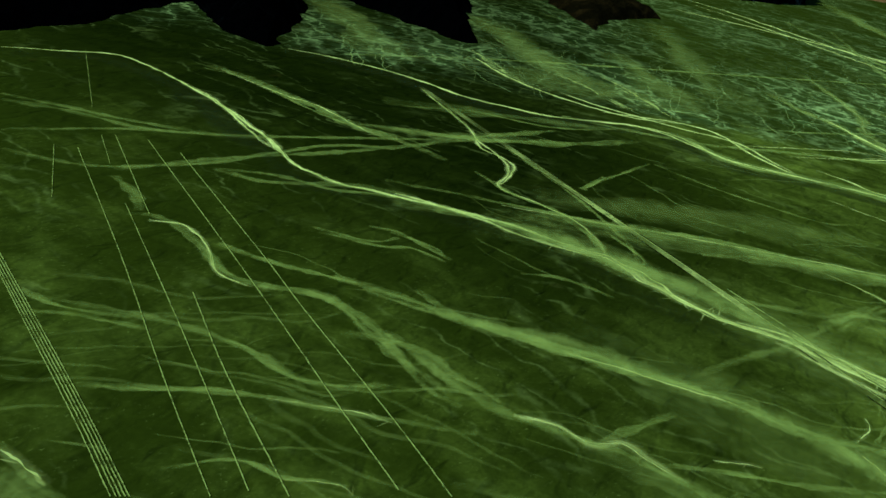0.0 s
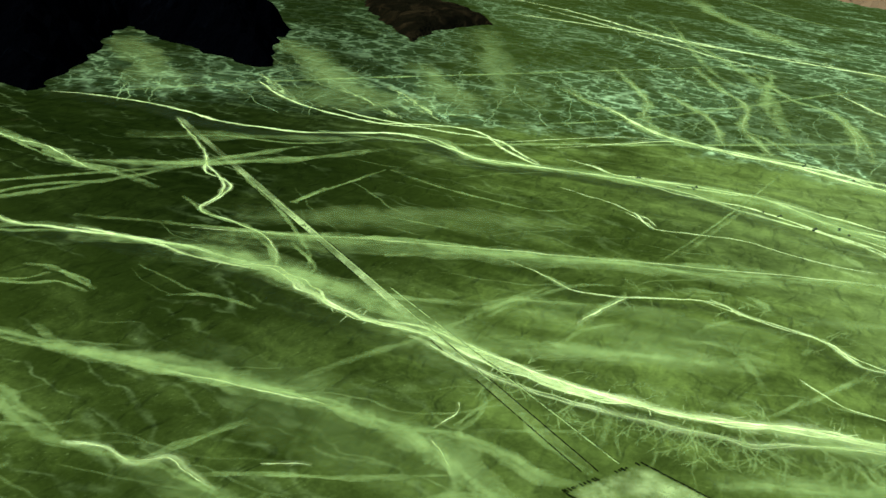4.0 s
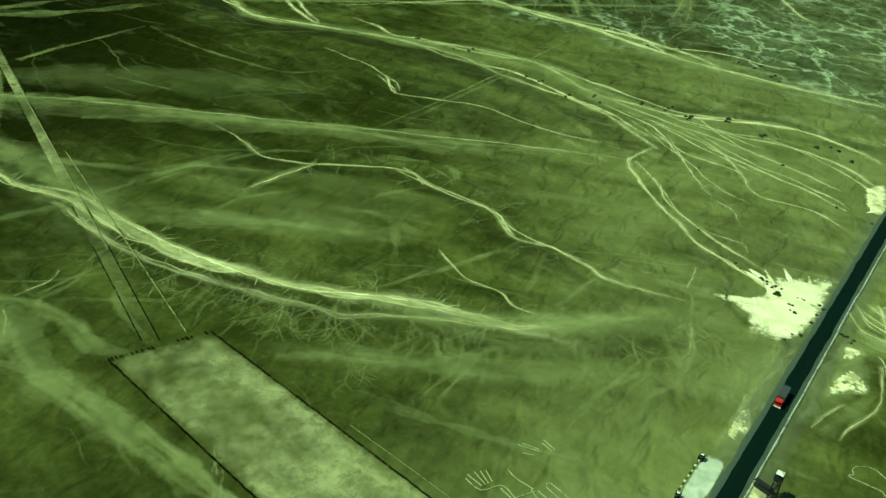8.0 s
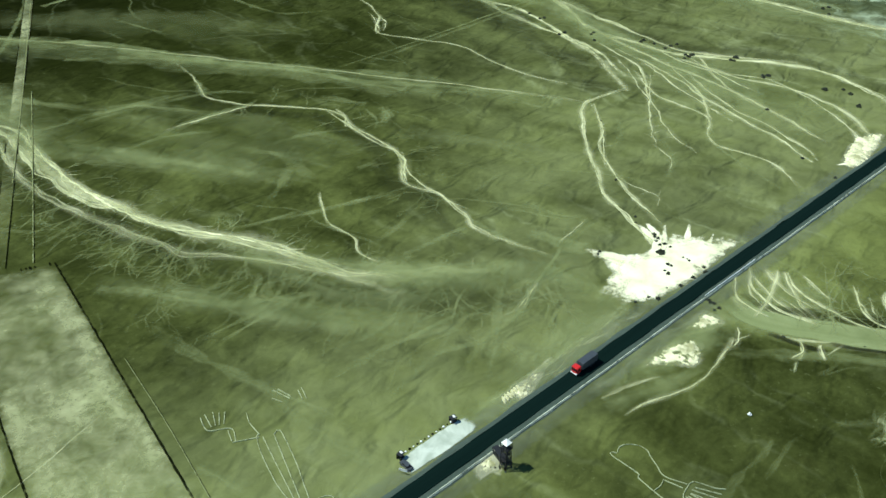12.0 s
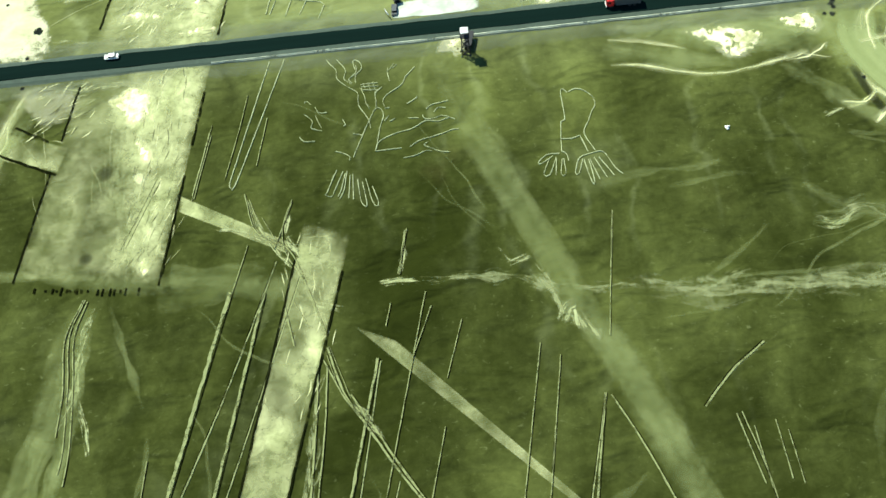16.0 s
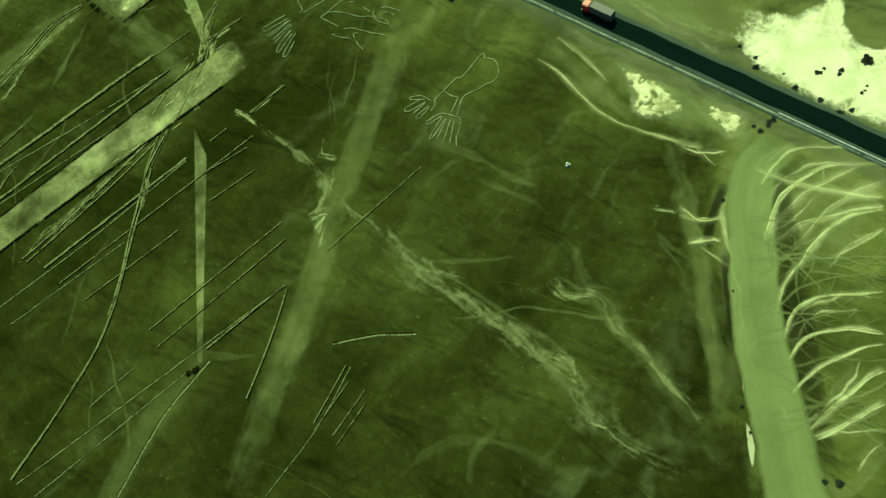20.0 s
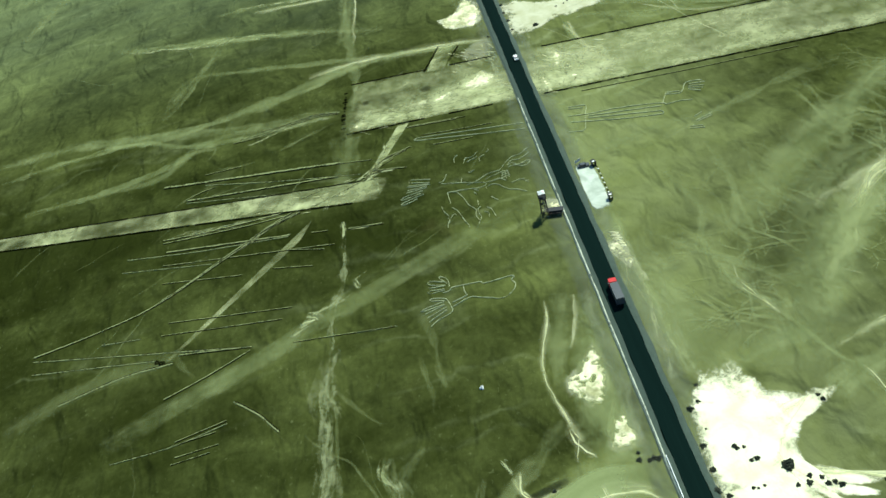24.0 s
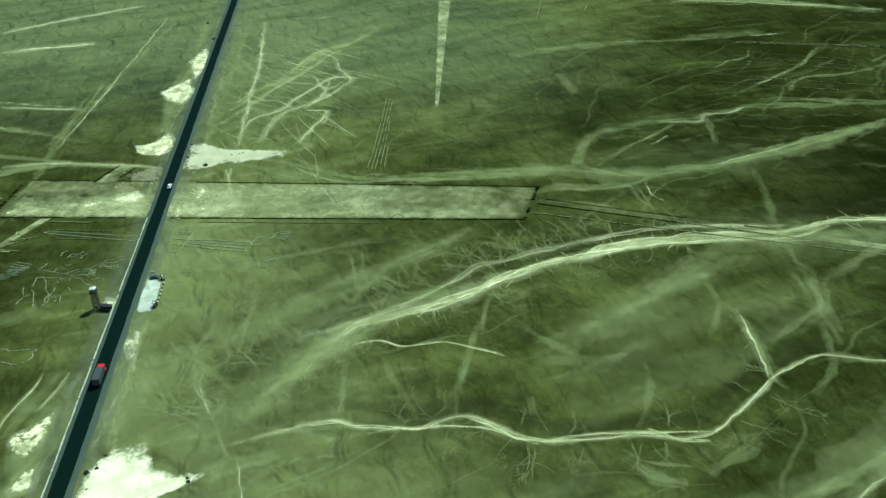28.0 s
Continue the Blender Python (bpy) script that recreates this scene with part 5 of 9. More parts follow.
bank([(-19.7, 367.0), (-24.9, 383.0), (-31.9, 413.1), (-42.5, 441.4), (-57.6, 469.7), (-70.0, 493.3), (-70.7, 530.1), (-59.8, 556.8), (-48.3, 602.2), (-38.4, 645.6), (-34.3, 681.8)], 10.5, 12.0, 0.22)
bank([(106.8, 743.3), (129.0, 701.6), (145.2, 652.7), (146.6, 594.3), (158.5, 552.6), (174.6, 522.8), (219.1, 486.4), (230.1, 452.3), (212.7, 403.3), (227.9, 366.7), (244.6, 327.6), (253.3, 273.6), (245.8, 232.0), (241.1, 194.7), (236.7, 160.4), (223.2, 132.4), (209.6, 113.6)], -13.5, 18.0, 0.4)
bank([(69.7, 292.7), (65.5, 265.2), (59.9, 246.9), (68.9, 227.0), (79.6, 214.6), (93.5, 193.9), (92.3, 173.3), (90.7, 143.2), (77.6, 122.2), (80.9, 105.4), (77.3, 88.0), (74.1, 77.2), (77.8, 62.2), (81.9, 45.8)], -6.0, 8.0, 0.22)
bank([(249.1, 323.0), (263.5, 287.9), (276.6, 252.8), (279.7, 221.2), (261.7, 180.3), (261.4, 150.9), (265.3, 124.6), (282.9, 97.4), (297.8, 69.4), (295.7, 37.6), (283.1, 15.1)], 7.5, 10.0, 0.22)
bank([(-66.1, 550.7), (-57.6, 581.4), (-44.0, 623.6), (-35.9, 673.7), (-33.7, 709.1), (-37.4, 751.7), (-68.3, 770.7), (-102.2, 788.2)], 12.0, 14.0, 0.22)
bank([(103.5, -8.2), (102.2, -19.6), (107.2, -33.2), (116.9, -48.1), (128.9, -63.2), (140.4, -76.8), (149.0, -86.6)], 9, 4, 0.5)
pan([(89.3, 9.1), (83.3, 13.2), (82.1, 19.1), (84.5, 24.0), (88.7, 25.2), (92.4, 32.0), (92.9, 40.3), (97.6, 36.3), (101.1, 29.5), (105.6, 26.1), (110.3, 25.3), (115.3, 27.9), (120.7, 28.7), (120.6, 23.7), (114.7, 4.5), (103.2, 5.3), (95.9, 7.1)], 1.0)
pit(*(-98.9, -37.9), 2.2)
pit(*(-101.1, -63.4), 1.6)
faint([(-122.6, 31.5), (-120.3, 38.9), (-113.6, 49.0), (-106.6, 59.5), (-101.9, 73.9)], 3, 3, .5)
faint([(-124.3, 33.1), (-118.7, 45.6), (-110.1, 60.5), (-104.6, 74.8)], 1, 1, .5)
faint([(-121.7, 26.8), (-113.5, 26.0), (-104.5, 26.4)], 1.5, 1.5, .5)
faint([(-111.9, 61.0), (-108.4, 56.2), (-104.1, 51.1)], 1, 1, .4)
faint([(-30.7, 32.2), (-28.6, 24.3), (-25.4, 14.1)], 3, 3, .4)
faint([(-134.3, -42.8), (-131.6, -36.1), (-129.0, -28.2), (-128.5, -19.5), (-125.5, -10.2)], 2.5, 2.5, .55)
faint([(-60.9, 46.0), (-57.5, 37.6), (-55.0, 29.6)], 4, 4, .45)
pan([(-1.1, -1.4), (1.5, -1.5), (1.2, -5.5), (-1.8, -11.0), (-4.0, -10.5), (-3.4, -5.9)], .42)
faint([(251.9, 153.6), (253.3, 103.3), (250.7, 55.9), (241.6, 19.5)], 26, 34, .38)
faint([(355.0, 218.6), (359.7, 162.5), (359.5, 123.6), (374.7, 33.3)], 15, 20, .5)
faint([(253.8, 290.0), (271.2, 216.4), (260.3, 157.6), (262.7, 123.6)], 9, 12, .5)
faint([(18.6, 15.9), (32.9, 26.4), (46.8, 39.7), (59.0, 48.5), (65.3, 56.0)], 2.4, 2.4, .42)
faint([(-5.1, 31.3), (16.3, 35.5), (33.6, 30.1), (51.1, 33.9)], 2, 2, .42)
faint([(-15.8, 49.0), (9.1, 48.0), (30.0, 41.6)], 2, 2, .36)
faint([(-6.2, 58.1), (14.4, 57.0), (28.6, 64.2)], 2, 2, .36)
faint([(-8.7, 79.0), (7.2, 85.7), (-12.2, 96.2), (-24.7, 109.7), (-39.4, 135.4)], 2.6, 2.6, .42)
faint([(12.8, 65.0), (2.6, 80.7), (-4.6, 96.4), (4.4, 104.0)], 2.2, 2.2, .36)
faint([(-20.7, 28.3), (-27.3, 50.4), (-36.5, 80.1), (-42.4, 107.8)], 2.6, 2.6, .36)
faint([(50.9, 33.0), (60.6, 36.3), (66.8, 39.8)], 1.2, 1.2, .6)
faint([(89.2, 49.5), (99.7, 51.5), (111.4, 54.5)], .8, .8, .6)
faint([(44.0, 82.7), (60.1, 82.3), (69.3, 78.3)], 2, 2, .36)
faint([(18.5, 135.9), (41.5, 126.7), (62.4, 121.6)], 2, 2, .36)
faint([(41.0, 95.9), (55.4, 98.8), (63.9, 102.9)], 2, 2, .36)
faint([(44.6, -89.9), (55.6, -85.2), (72.1, -85.4), (89.1, -85.0)], 0.8, 0.8, 0.25)
faint([(85.3, -69.6), (91.9, -66.5), (93.5, -68.5)], 0.8, 0.8, 0.22)
faint([(37.3, 256.8), (63.7, 249.2), (80.0, 234.5)], 2.4, 2.4, .4)
faint([(56.0, 185.2), (73.8, 181.8), (89.2, 173.5)], 2, 2, .36)
faint([(23.5, 143.5), (38.9, 153.2), (53.7, 166.0)], 2.4, 2.4, .4)
faint([(1.6, 224.6), (25.7, 222.6), (46.0, 211.9)], 2, 2, .36)
faint([(-52.5, 176.5), (-31.0, 184.2), (-19.7, 198.3)], 2, 2, .36)
faint([(-3.4, 142.7), (-13.0, 132.5), (-16.5, 117.4)], 1.6, 1.6, .4)
faint([(0.6, 108.3), (-7.9, 99.3), (-13.5, 96.7)], 1.6, 1.6, .4)
faint([(62.8, 39.2), (51.8, 33.5), (42.6, 31.1)], 1.6, 1.6, .4)
faint([(10.1, 272.1), (29.3, 263.6), (48.8, 259.7)], 2, 2, .4)
faint([(183.7, 98.4), (171.0, 87.3), (159.7, 84.1)], 2, 2, .36)
faint([(182.0, 74.6), (171.4, 59.2), (155.8, 51.6)], 2, 2, .4)
faint([(213.9, 72.3), (194.2, 52.5), (186.2, 31.5), (181.7, 15.8)], 1.6, 1.6, .45)
# ---- branching gullies on the banks ----
def bank_gullies(name, line, sides, count, length, width, strength, spread, label, seed, shift=0.0):
    """Twigs of silt that branch away from a streambed, uphill; too many to count."""
    rng = random.Random(seed)
    c = smooth_line(line, 2.0)
    d, side = tangent_sides(c)
    out = Sheet()
    n = 0

    def twig(start, head, reach, w, much, depth):
        nonlocal n
        path = wander(start, head, reach, 1.4, 0.55, seed + n * 2.3)
        n += 1
        out.strip(path, np.linspace(w, w * 0.4, len(path)), much, 0.2165 + 0.00002 * n, n * 3.1, 5, False, 0.2)
        if depth:
            for _ in range(rng.randrange(2, 5)):
                k = rng.randrange(len(path) // 4, len(path))
                twig(path[k], head + rng.choice((-1, 1)) * rng.uniform(0.45, 1.1), reach * rng.uniform(0.3, 0.6), w * 0.7, much * 0.85, depth - 1)

    for _ in range(count):
        i, sgn = rng.randrange(len(c)), rng.choice(sides)
        head = math.atan2(*(sgn * side[i])[::-1]) + rng.uniform(-spread, spread)
        twig(c[i] + side[i] * sgn * (shift + rng.uniform(0, 3)), head, rng.uniform(*length), width * rng.uniform(0.6, 1.3), strength * rng.uniform(0.4, 1.0), 2)
    return out.done(name, thread_silt, label, "gullies", "stuff")


bank_gullies("main_wash_gullies", [(-23.9, 232.1), (-20.8, 199.1), (-12.2, 171.1), (-4.2, 148.9), (6.6, 128.6), (16.1, 108.5), (23.9, 87.9), (34.0, 76.2), (47.4, 62.6), (58.7, 52.4), (80, 44)], (-1,), 56, (9, 26), 0.8, 0.36, 0.5, "short branching gullies along the bank of a dry wash", 41, 5.0)
bank_gullies("far_bank_gullies", [(-23.9, 232.1), (-12.2, 171.1), (6.6, 128.6), (23.9, 87.9), (47.4, 62.6)], (1,), 30, (4, 11), 0.45, 0.5, 0.4, "short branching gullies along the bank of a dry wash", 43, 4.5)
bank_gullies("plain_twigs", [(-40, 150), (-10, 90), (20, 50), (60, 30)], (-1, 1), 20, (10, 24), 0.75, 0.24, 1.2, "branching gully twigs on the plain beside the highway", 47, 2.0)
bank_gullies("second_wash_gullies", [(68.9, 227.0), (79.6, 214.6), (93.5, 193.9), (92.3, 173.3), (90.7, 143.2), (77.6, 122.2), (80.9, 105.4), (77.3, 88.0)], (-1, 1), 34, (6, 16), 0.5, 0.4, 0.6, "short branching gullies along a narrow wash", 53, 1.0)
bank_gullies("south_bank_gullies", [(101, -22), (107, -38), (117, -52), (128, -67), (138, -80)], (1,), 20, (16, 44), 0.55, 0.42, 0.5, "long branching gullies on the southern plain", 59, 2.0)
# ---- scattered silt along the road ----
scuff([(16, 8.6), (40, 8.2), (64, 9), (86, 9.5)], 3.6, .6)
scuff([(30, 12.5), (55, 13), (80, 13.5)], 3, .35)
scuff([(32, -8), (55, -8.4), (78, -7.6), (99, -8)], 2.6, .5)
scuff([(-76, -7.6), (-100, -8.2), (-124, -7.8)], 2.8, .7)
scuff([(-70, 8), (-96, 8.5), (-122, 8)], 2.8, .6)
scuff([(-120, -9), (-190, -10), (-260, -9), (-330, -10)], 4, .5)
scuff([(-125, 9), (-190, 10), (-280, 9), (-380, 11)], 3.6, .5)
scuff([(-20, 8.6), (-6, 8.8), (5, 8.3)], 2.2, .5)
# ---- broad pale halos of the larger washes ----
faint([(219, 486), (230, 452), (213, 403), (228, 366), (245, 327), (253, 273), (246, 232), (241, 195)], 9, 15, .6)
faint([(249, 323), (263, 288), (277, 252), (280, 221), (262, 180), (258, 140)], 9, 14, .6)
faint([(440, 420), (381, 317), (384, 260), (374, 210), (366, 165), (369, 127), (371, 90)], 12, 20, .55)
faint([(55, -14), (75, -16), (98, -12)], 8, 8, .5)
faint([(-130, -12), (-200, -14), (-300, -13), (-400, -14)], 7, 8, .55)
faint([(-128, 12), (-200, 14), (-300, 13), (-400, 16)], 6, 8, .5)
# ---- smaller streaks and rills ----
faint([(-154.9, 22), (-219.1, 41.7), (-298.4, 82), (-387.7, 125)], 18, 24, 0.4)
scuff([(-307.7, -194.9), (-293.4, -172.6), (-306.3, -170.2), (-285.3, -156.1), (-273.8, -142.8)], 3.5, 0.75)
scuff([(-217.4, -186.3), (-203, -146.8), (-194.7, -116.5), (-177.1, -79.8)], 3, 0.8)
faint([(-266.2, -61), (-228.6, -67.3), (-171.6, -67.2), (-121.1, -66.6), (-85.3, -72.2), (-53.5, -74.5)], 3, 3, 0.35)
scuff([(-233.3, -127.5), (-223.2, -96), (-214.2, -65.8)], 1.6, 0.7)
scuff([(-89.2, -39.7), (-90.9, -27.2), (-92.8, -9.5)], 4, 0.9)
scuff([(-90.8, 10.7), (-80.4, 20.2), (-87.1, 32.9)], 5, 0.7)
faint([(-327.5, -274.2), (-340.3, -239.4), (-353.5, -203.6)], 4, 4, 0.5)
faint([(-138, -156.5), (-165.1, -143.5), (-191.2, -128.3)], 2.5, 2.5, 0.35)
scuff([(-103.9, 87.7), (-101.5, 104.9), (-84.7, 123.1)], 2, 0.4)
rill([(89.3, 50.3), (97.8, 51.9), (109.5, 54.1)], 0.7, 0.6)
rill([(52.2, 32.9), (59.3, 36.5), (66, 39.1)], 1, 0.5)
faint([(108, 55.9), (102.6, 64.3), (100.6, 76.6)], 2, 2, 0.45)
faint([(92.7, 96.8), (101.1, 98.5), (109, 100.1)], 1.6, 1.6, 0.3)
faint([(27.2, 130.9), (52.1, 123.7), (71.1, 115.1)], 2, 2, 0.25)
faint([(44, 82.7), (62.5, 81.6), (72, 80.1)], 1.6, 1.6, 0.3)
faint([(9, 32.2), (36.1, 42.7), (45.4, 32.6)], 1.6, 1.6, 0.25)
faint([(4.1, 56.6), (25.9, 51.5), (42, 43.8)], 1.6, 1.6, 0.25)
faint([(10.3, 713.5), (15.2, 681.1), (14.3, 637.6), (14.2, 603.7), (9.9, 567.3), (14.1, 541.9), (16.5, 515.9), (14.7, 491.9)], 7, 7, 0.5)
rill([(11.6, 702.1), (12.4, 635.4), (17.9, 605.1), (10.2, 557.6), (15.5, 524.2)], 1.6, 0.6)
faint([(-154.1, 677.5), (-136.8, 654.7), (-122.1, 627.4), (-113.3, 607.9), (-93.5, 589.7), (-55.2, 563.9)], 4, 4, 0.4)
faint([(-189.5, 602.2), (-175.2, 575.8), (-156.1, 558.6), (-130.7, 549.8), (-101.6, 543.2), (-68.1, 543.3), (-26, 539.1), (2.9, 521.6), (48.5, 516.4), (98.9, 496)], 3.5, 3.5, 0.45)
faint([(-114.4, 535.3), (-103.9, 512.8), (-85.8, 499.8), (-61.7, 483.8), (-46.1, 458.7)], 4, 4, 0.4)
faint([(-121.4, 451.4), (-114.4, 440.5), (-106.1, 424.1), (-96, 416.3), (-93.8, 398.3)], 2, 2, 0.45)
faint([(-96.1, 444.8), (-89, 433.6), (-88.8, 417.8), (-90.1, 398.1)], 2, 2, 0.4)
faint([(-73.5, 373.3), (-62, 363.1), (-57.8, 351), (-56.4, 334.7)], 2, 2, 0.4)
wash([(-164.7, 309.3), (-158.4, 297), (-156.9, 282.9), (-148, 278), (-148.4, 267.6), (-149.8, 253.3)], 3, 3, 0.38)
faint([(-154.1, 282.6), (-134.7, 279.4), (-115.8, 274.6)], 2.5, 2.5, 0.45)
rill([(-131.5, 254.6), (-124.1, 246.4), (-121.1, 241.6)], 1, 0.43)
faint([(-88.5, 255.5), (-86.9, 239.8), (-87.1, 226.2), (-97.3, 214)], 5, 5, 0.5)
rill([(-79.1, 226), (-66.1, 225.5), (-58.7, 229.3)], 0.8, 0.6)
faint([(-253.8, 449.4), (-243, 440.1), (-234, 427.3), (-226.5, 415.5)], 2, 2, 0.4)
faint([(-248, 465.3), (-243.7, 450.1), (-237.5, 439), (-225.8, 426.7)], 2.5, 2.5, 0.45)
faint([(-222.1, 405.7), (-209, 392.5), (-208.8, 375), (-203.5, 359), (-186.7, 345)], 1.6, 1.6, 0.4)
rill([(-221.5, 362.1), (-213.8, 352.7), (-207.4, 344.3), (-202.4, 337), (-198.2, 326.5)], 1.3, 0.34)
faint([(-259.9, 399), (-248.5, 387.1), (-231.1, 374.7), (-221.5, 362.1)], 1.5, 1.5, 0.45)
rill([(-291.6, 384.9), (-291, 374), (-290.1, 362.7)], 1.8, 0.5)
faint([(-281.6, 380.5), (-273.8, 371.4), (-270.4, 365.8)], 0.9, 0.9, 0.26)
faint([(-265.2, 352.6), (-246.7, 343), (-241.7, 329.9), (-235.3, 323.3), (-230.4, 315.1)], 1.3, 1.3, 0.5)
rill([(-242.5, 328.9), (-235.8, 322.8), (-231.5, 317.3), (-232.3, 312.1)], 0.7, 0.43)
faint([(-162, 548.6), (-166.3, 522.7), (-174.7, 504.8)], 5, 5, 0.45)
faint([(-165.8, 462.6), (-161.3, 444.2), (-152.1, 423.5), (-141.2, 402.2)], 2.5, 2.5, 0.5)
faint([(-175.1, 379), (-167.7, 369.3), (-159.8, 354.6), (-161.2, 337.6), (-161.1, 322.7), (-161.8, 315)], 3, 3, 0.45)
faint([(-97.7, 283.9), (-62, 277.9), (-26, 269.1), (35.6, 260.7)], 2.5, 2.5, 0.3)
faint([(-115.3, 537), (-92.6, 516.1), (-78.3, 486.5), (-59.1, 467.8), (-46.9, 444.6)], 3, 3, 0.45)
faint([(21.5, 384.2), (42.1, 359), (62.3, 319.6), (82, 281.1), (109.2, 245.9), (136.7, 210.2), (155.8, 181.4)], 6, 6, 0.45)
faint([(0.2, 269.9), (32.6, 260.2), (56.1, 255.8)], 3, 3, 0.4)
faint([(35.1, 229.3), (53.4, 227.7), (73, 226)], 3, 3, 0.4)
faint([(74.4, 376.4), (79, 356.9), (84.9, 331.7)], 1.5, 1.5, 0.45)
rill([(189.7, 275.5), (183.3, 263.2), (174.2, 253.8)], 1.2, 0.7)
faint([(145.8, 427.1), (140.8, 389.7), (142.6, 350.8), (149.1, 316.7), (171.2, 300.7)], 2, 2, 0.4)
faint([(-91.9, 435.2), (-86.7, 411.3), (-90.6, 403.2)], 1.5, 1.5, 0.4)
faint([(-119.8, 456.9), (-106.9, 431.3), (-92.1, 427.3)], 1.5, 1.5, 0.4)
faint([(1655.5, 832.6), (1363.8, 654), (1176.9, 518.3), (1066.9, 422), (1009, 328.3)], 30, 30, 0.45)
faint([(1725.5, 745.7), (1491.7, 562.2), (1350.9, 387.2)], 10, 10, 0.4)
rill([(1138.9, 941.5), (1088.6, 801.4), (1009, 664.5), (942.4, 549.9), (924.8, 456.2), (936.3, 377.4), (912.8, 311.7)], 7, 0.7)
rill([(1076, 860.6), (989.2, 694), (906.5, 562.1), (838.5, 453.5), (804, 367.9)], 6, 0.6)
faint([(1148.1, 732.9), (901.5, 503.6), (694.1, 360), (565.8, 301.2), (440.7, 255.3)], 9, 9, 0.5)
faint([(1149.5, 652), (736.6, 429.6), (657.5, 350.8)], 6, 6, 0.4)
faint([(829.8, 422.3), (785.1, 376.5), (605.5, 326.5), (498.3, 276.5)], 8, 8, 0.5)
faint([(316.5, 939.6), (258.2, 824.2), (201.6, 735.1), (181.3, 684.2)], 34, 34, 0.26)
faint([(459.6, 832.9), (388.5, 721.6), (321.7, 611.5), (305, 549.4), (286.1, 486.1)], 40, 40, 0.3)
faint([(469.8, 662), (402.7, 576), (299.7, 488.8)], 40, 40, 0.3)
faint([(759.4, 754.3), (575.6, 623.2), (452.4, 527.9), (370.9, 451)], 30, 30, 0.25)
faint([(287.7, 650.8), (273, 586.9), (286.6, 536.8)], 40, 40, 0.25)
faint([(-0.3, 138.6), (5.4, 119.3), (8.6, 94.3), (21.7, 69), (36, 60.4), (62.1, 49), (78.1, 39.9)], 8, 8, 0.55)
faint([(10.9, 124.1), (16.6, 100.5), (30.6, 86.5), (42.1, 70.8), (57.2, 57.2), (73.3, 46.1)], 7, 9, 0.55)
faint([(-105.3, 301.1), (-96.8, 281.2), (-91, 255.3), (-84.4, 231.9), (-77, 218.3), (-74.4, 202.8), (-77.6, 185.1)], 2.2, 2.2, 0.5)
rill([(-101.3, 287.4), (-95.4, 276.8), (-91, 255.3)], 1, 0.7)
faint([(-84.5, 234.6), (-88.6, 219.1), (-92.4, 209.3), (-102.2, 199.3)], 3.5, 3.5, 0.5)
rill([(-83.1, 225.2), (-89, 214.8), (-96.5, 204.9)], 1, 0.6)
faint([(-141.9, 243.3), (-143.4, 230.2), (-138.9, 218.6), (-128.8, 209.6), (-114.5, 202.6), (-102.4, 197.8), (-98.9, 186.1), (-100, 171.3), (-103, 157.9)], 4, 4, 0.5)
faint([(-92.5, 180.7), (-93.9, 166), (-96, 149.4)], 3, 3, 0.5)
faint([(-77.1, 221), (-60.9, 221.3), (-43.3, 221.7)], 1.3, 1.3, 0.4)
faint([(-136.9, 251.3), (-130.8, 243.7), (-123.2, 235.2)], 1, 1, 0.5)
faint([(-71, 214), (-55.5, 197.4), (-44.7, 184)], 2, 2, 0.3)
faint([(-45.1, 137.8), (-33.1, 123.8), (-22.6, 106.8), (-4.9, 90.6), (4.1, 70.7), (14.5, 51.6)], 2.5, 2.5, 0.35)
faint([(-36.8, 177.7), (-44.8, 173.7), (-51.6, 169)], 0.9, 0.9, 0.26)
faint([(-38.9, 161.9), (-44, 160.2), (-50.1, 159.1)], 0.9, 0.9, 0.26)
faint([(-30.1, 151.7), (-36.7, 149.3), (-44.2, 147.5)], 0.9, 0.9, 0.26)
faint([(-20.5, 140.6), (-26.1, 139.6), (-32.1, 138.2)], 0.9, 0.9, 0.26)
faint([(-12.5, 126.3), (-19.1, 124), (-28.8, 122.4)], 0.9, 0.9, 0.26)
faint([(-6, 118.8), (-11.1, 114.7), (-17.3, 111.3)], 0.9, 0.9, 0.26)
faint([(2.9, 105.9), (-6.8, 104.8), (-15.5, 104.4)], 0.9, 0.9, 0.26)
faint([(8.6, 91.8), (2, 87.3), (-4.7, 82.5)], 0.9, 0.9, 0.26)
faint([(17.2, 76.8), (6.2, 75.2), (-6.1, 75.2)], 0.9, 0.9, 0.26)
faint([(27.4, 62.4), (18.3, 56.3), (11, 50.4)], 0.9, 0.9, 0.26)
faint([(4, 259.1), (19, 259.5), (34.3, 256.2)], 2, 2, 0.35)
faint([(20.4, 226.4), (46.1, 227.2), (69.4, 224.5)], 1.5, 1.5, 0.4)
faint([(-10.2, 237.2), (4.6, 214.3), (21.3, 192.7), (34.6, 171.3), (42.1, 149.5)], 4, 4, 0.4)
faint([(40.1, 128.9), (55.7, 121.3), (77.4, 117.7)], 1.5, 1.5, 0.3)
rill([(92.8, 141.8), (86.9, 132.8), (77.3, 121.4)], 2, 0.8)
rill([(188.5, 273.4), (176.5, 262.4), (172, 254.1)], 1, 0.8)
faint([(141.2, 225.8), (188.1, 226.6), (242.9, 227.4), (298.5, 228.6)], 2, 2, 0.3)
faint([(107.5, 185.4), (103.6, 171.6), (97.1, 165.7)], 1.2, 1.2, 0.5)
faint([(28.5, 336.2), (54.4, 316), (79.7, 286.1), (106.6, 249.2), (125.2, 210.3), (156.7, 168.7), (185.7, 119.5)], 3, 3, 0.5)
faint([(45.2, 346), (69.2, 306.8), (89, 271.7), (112.7, 236), (129.1, 196.4), (164.7, 150.7)], 3, 3, 0.45)
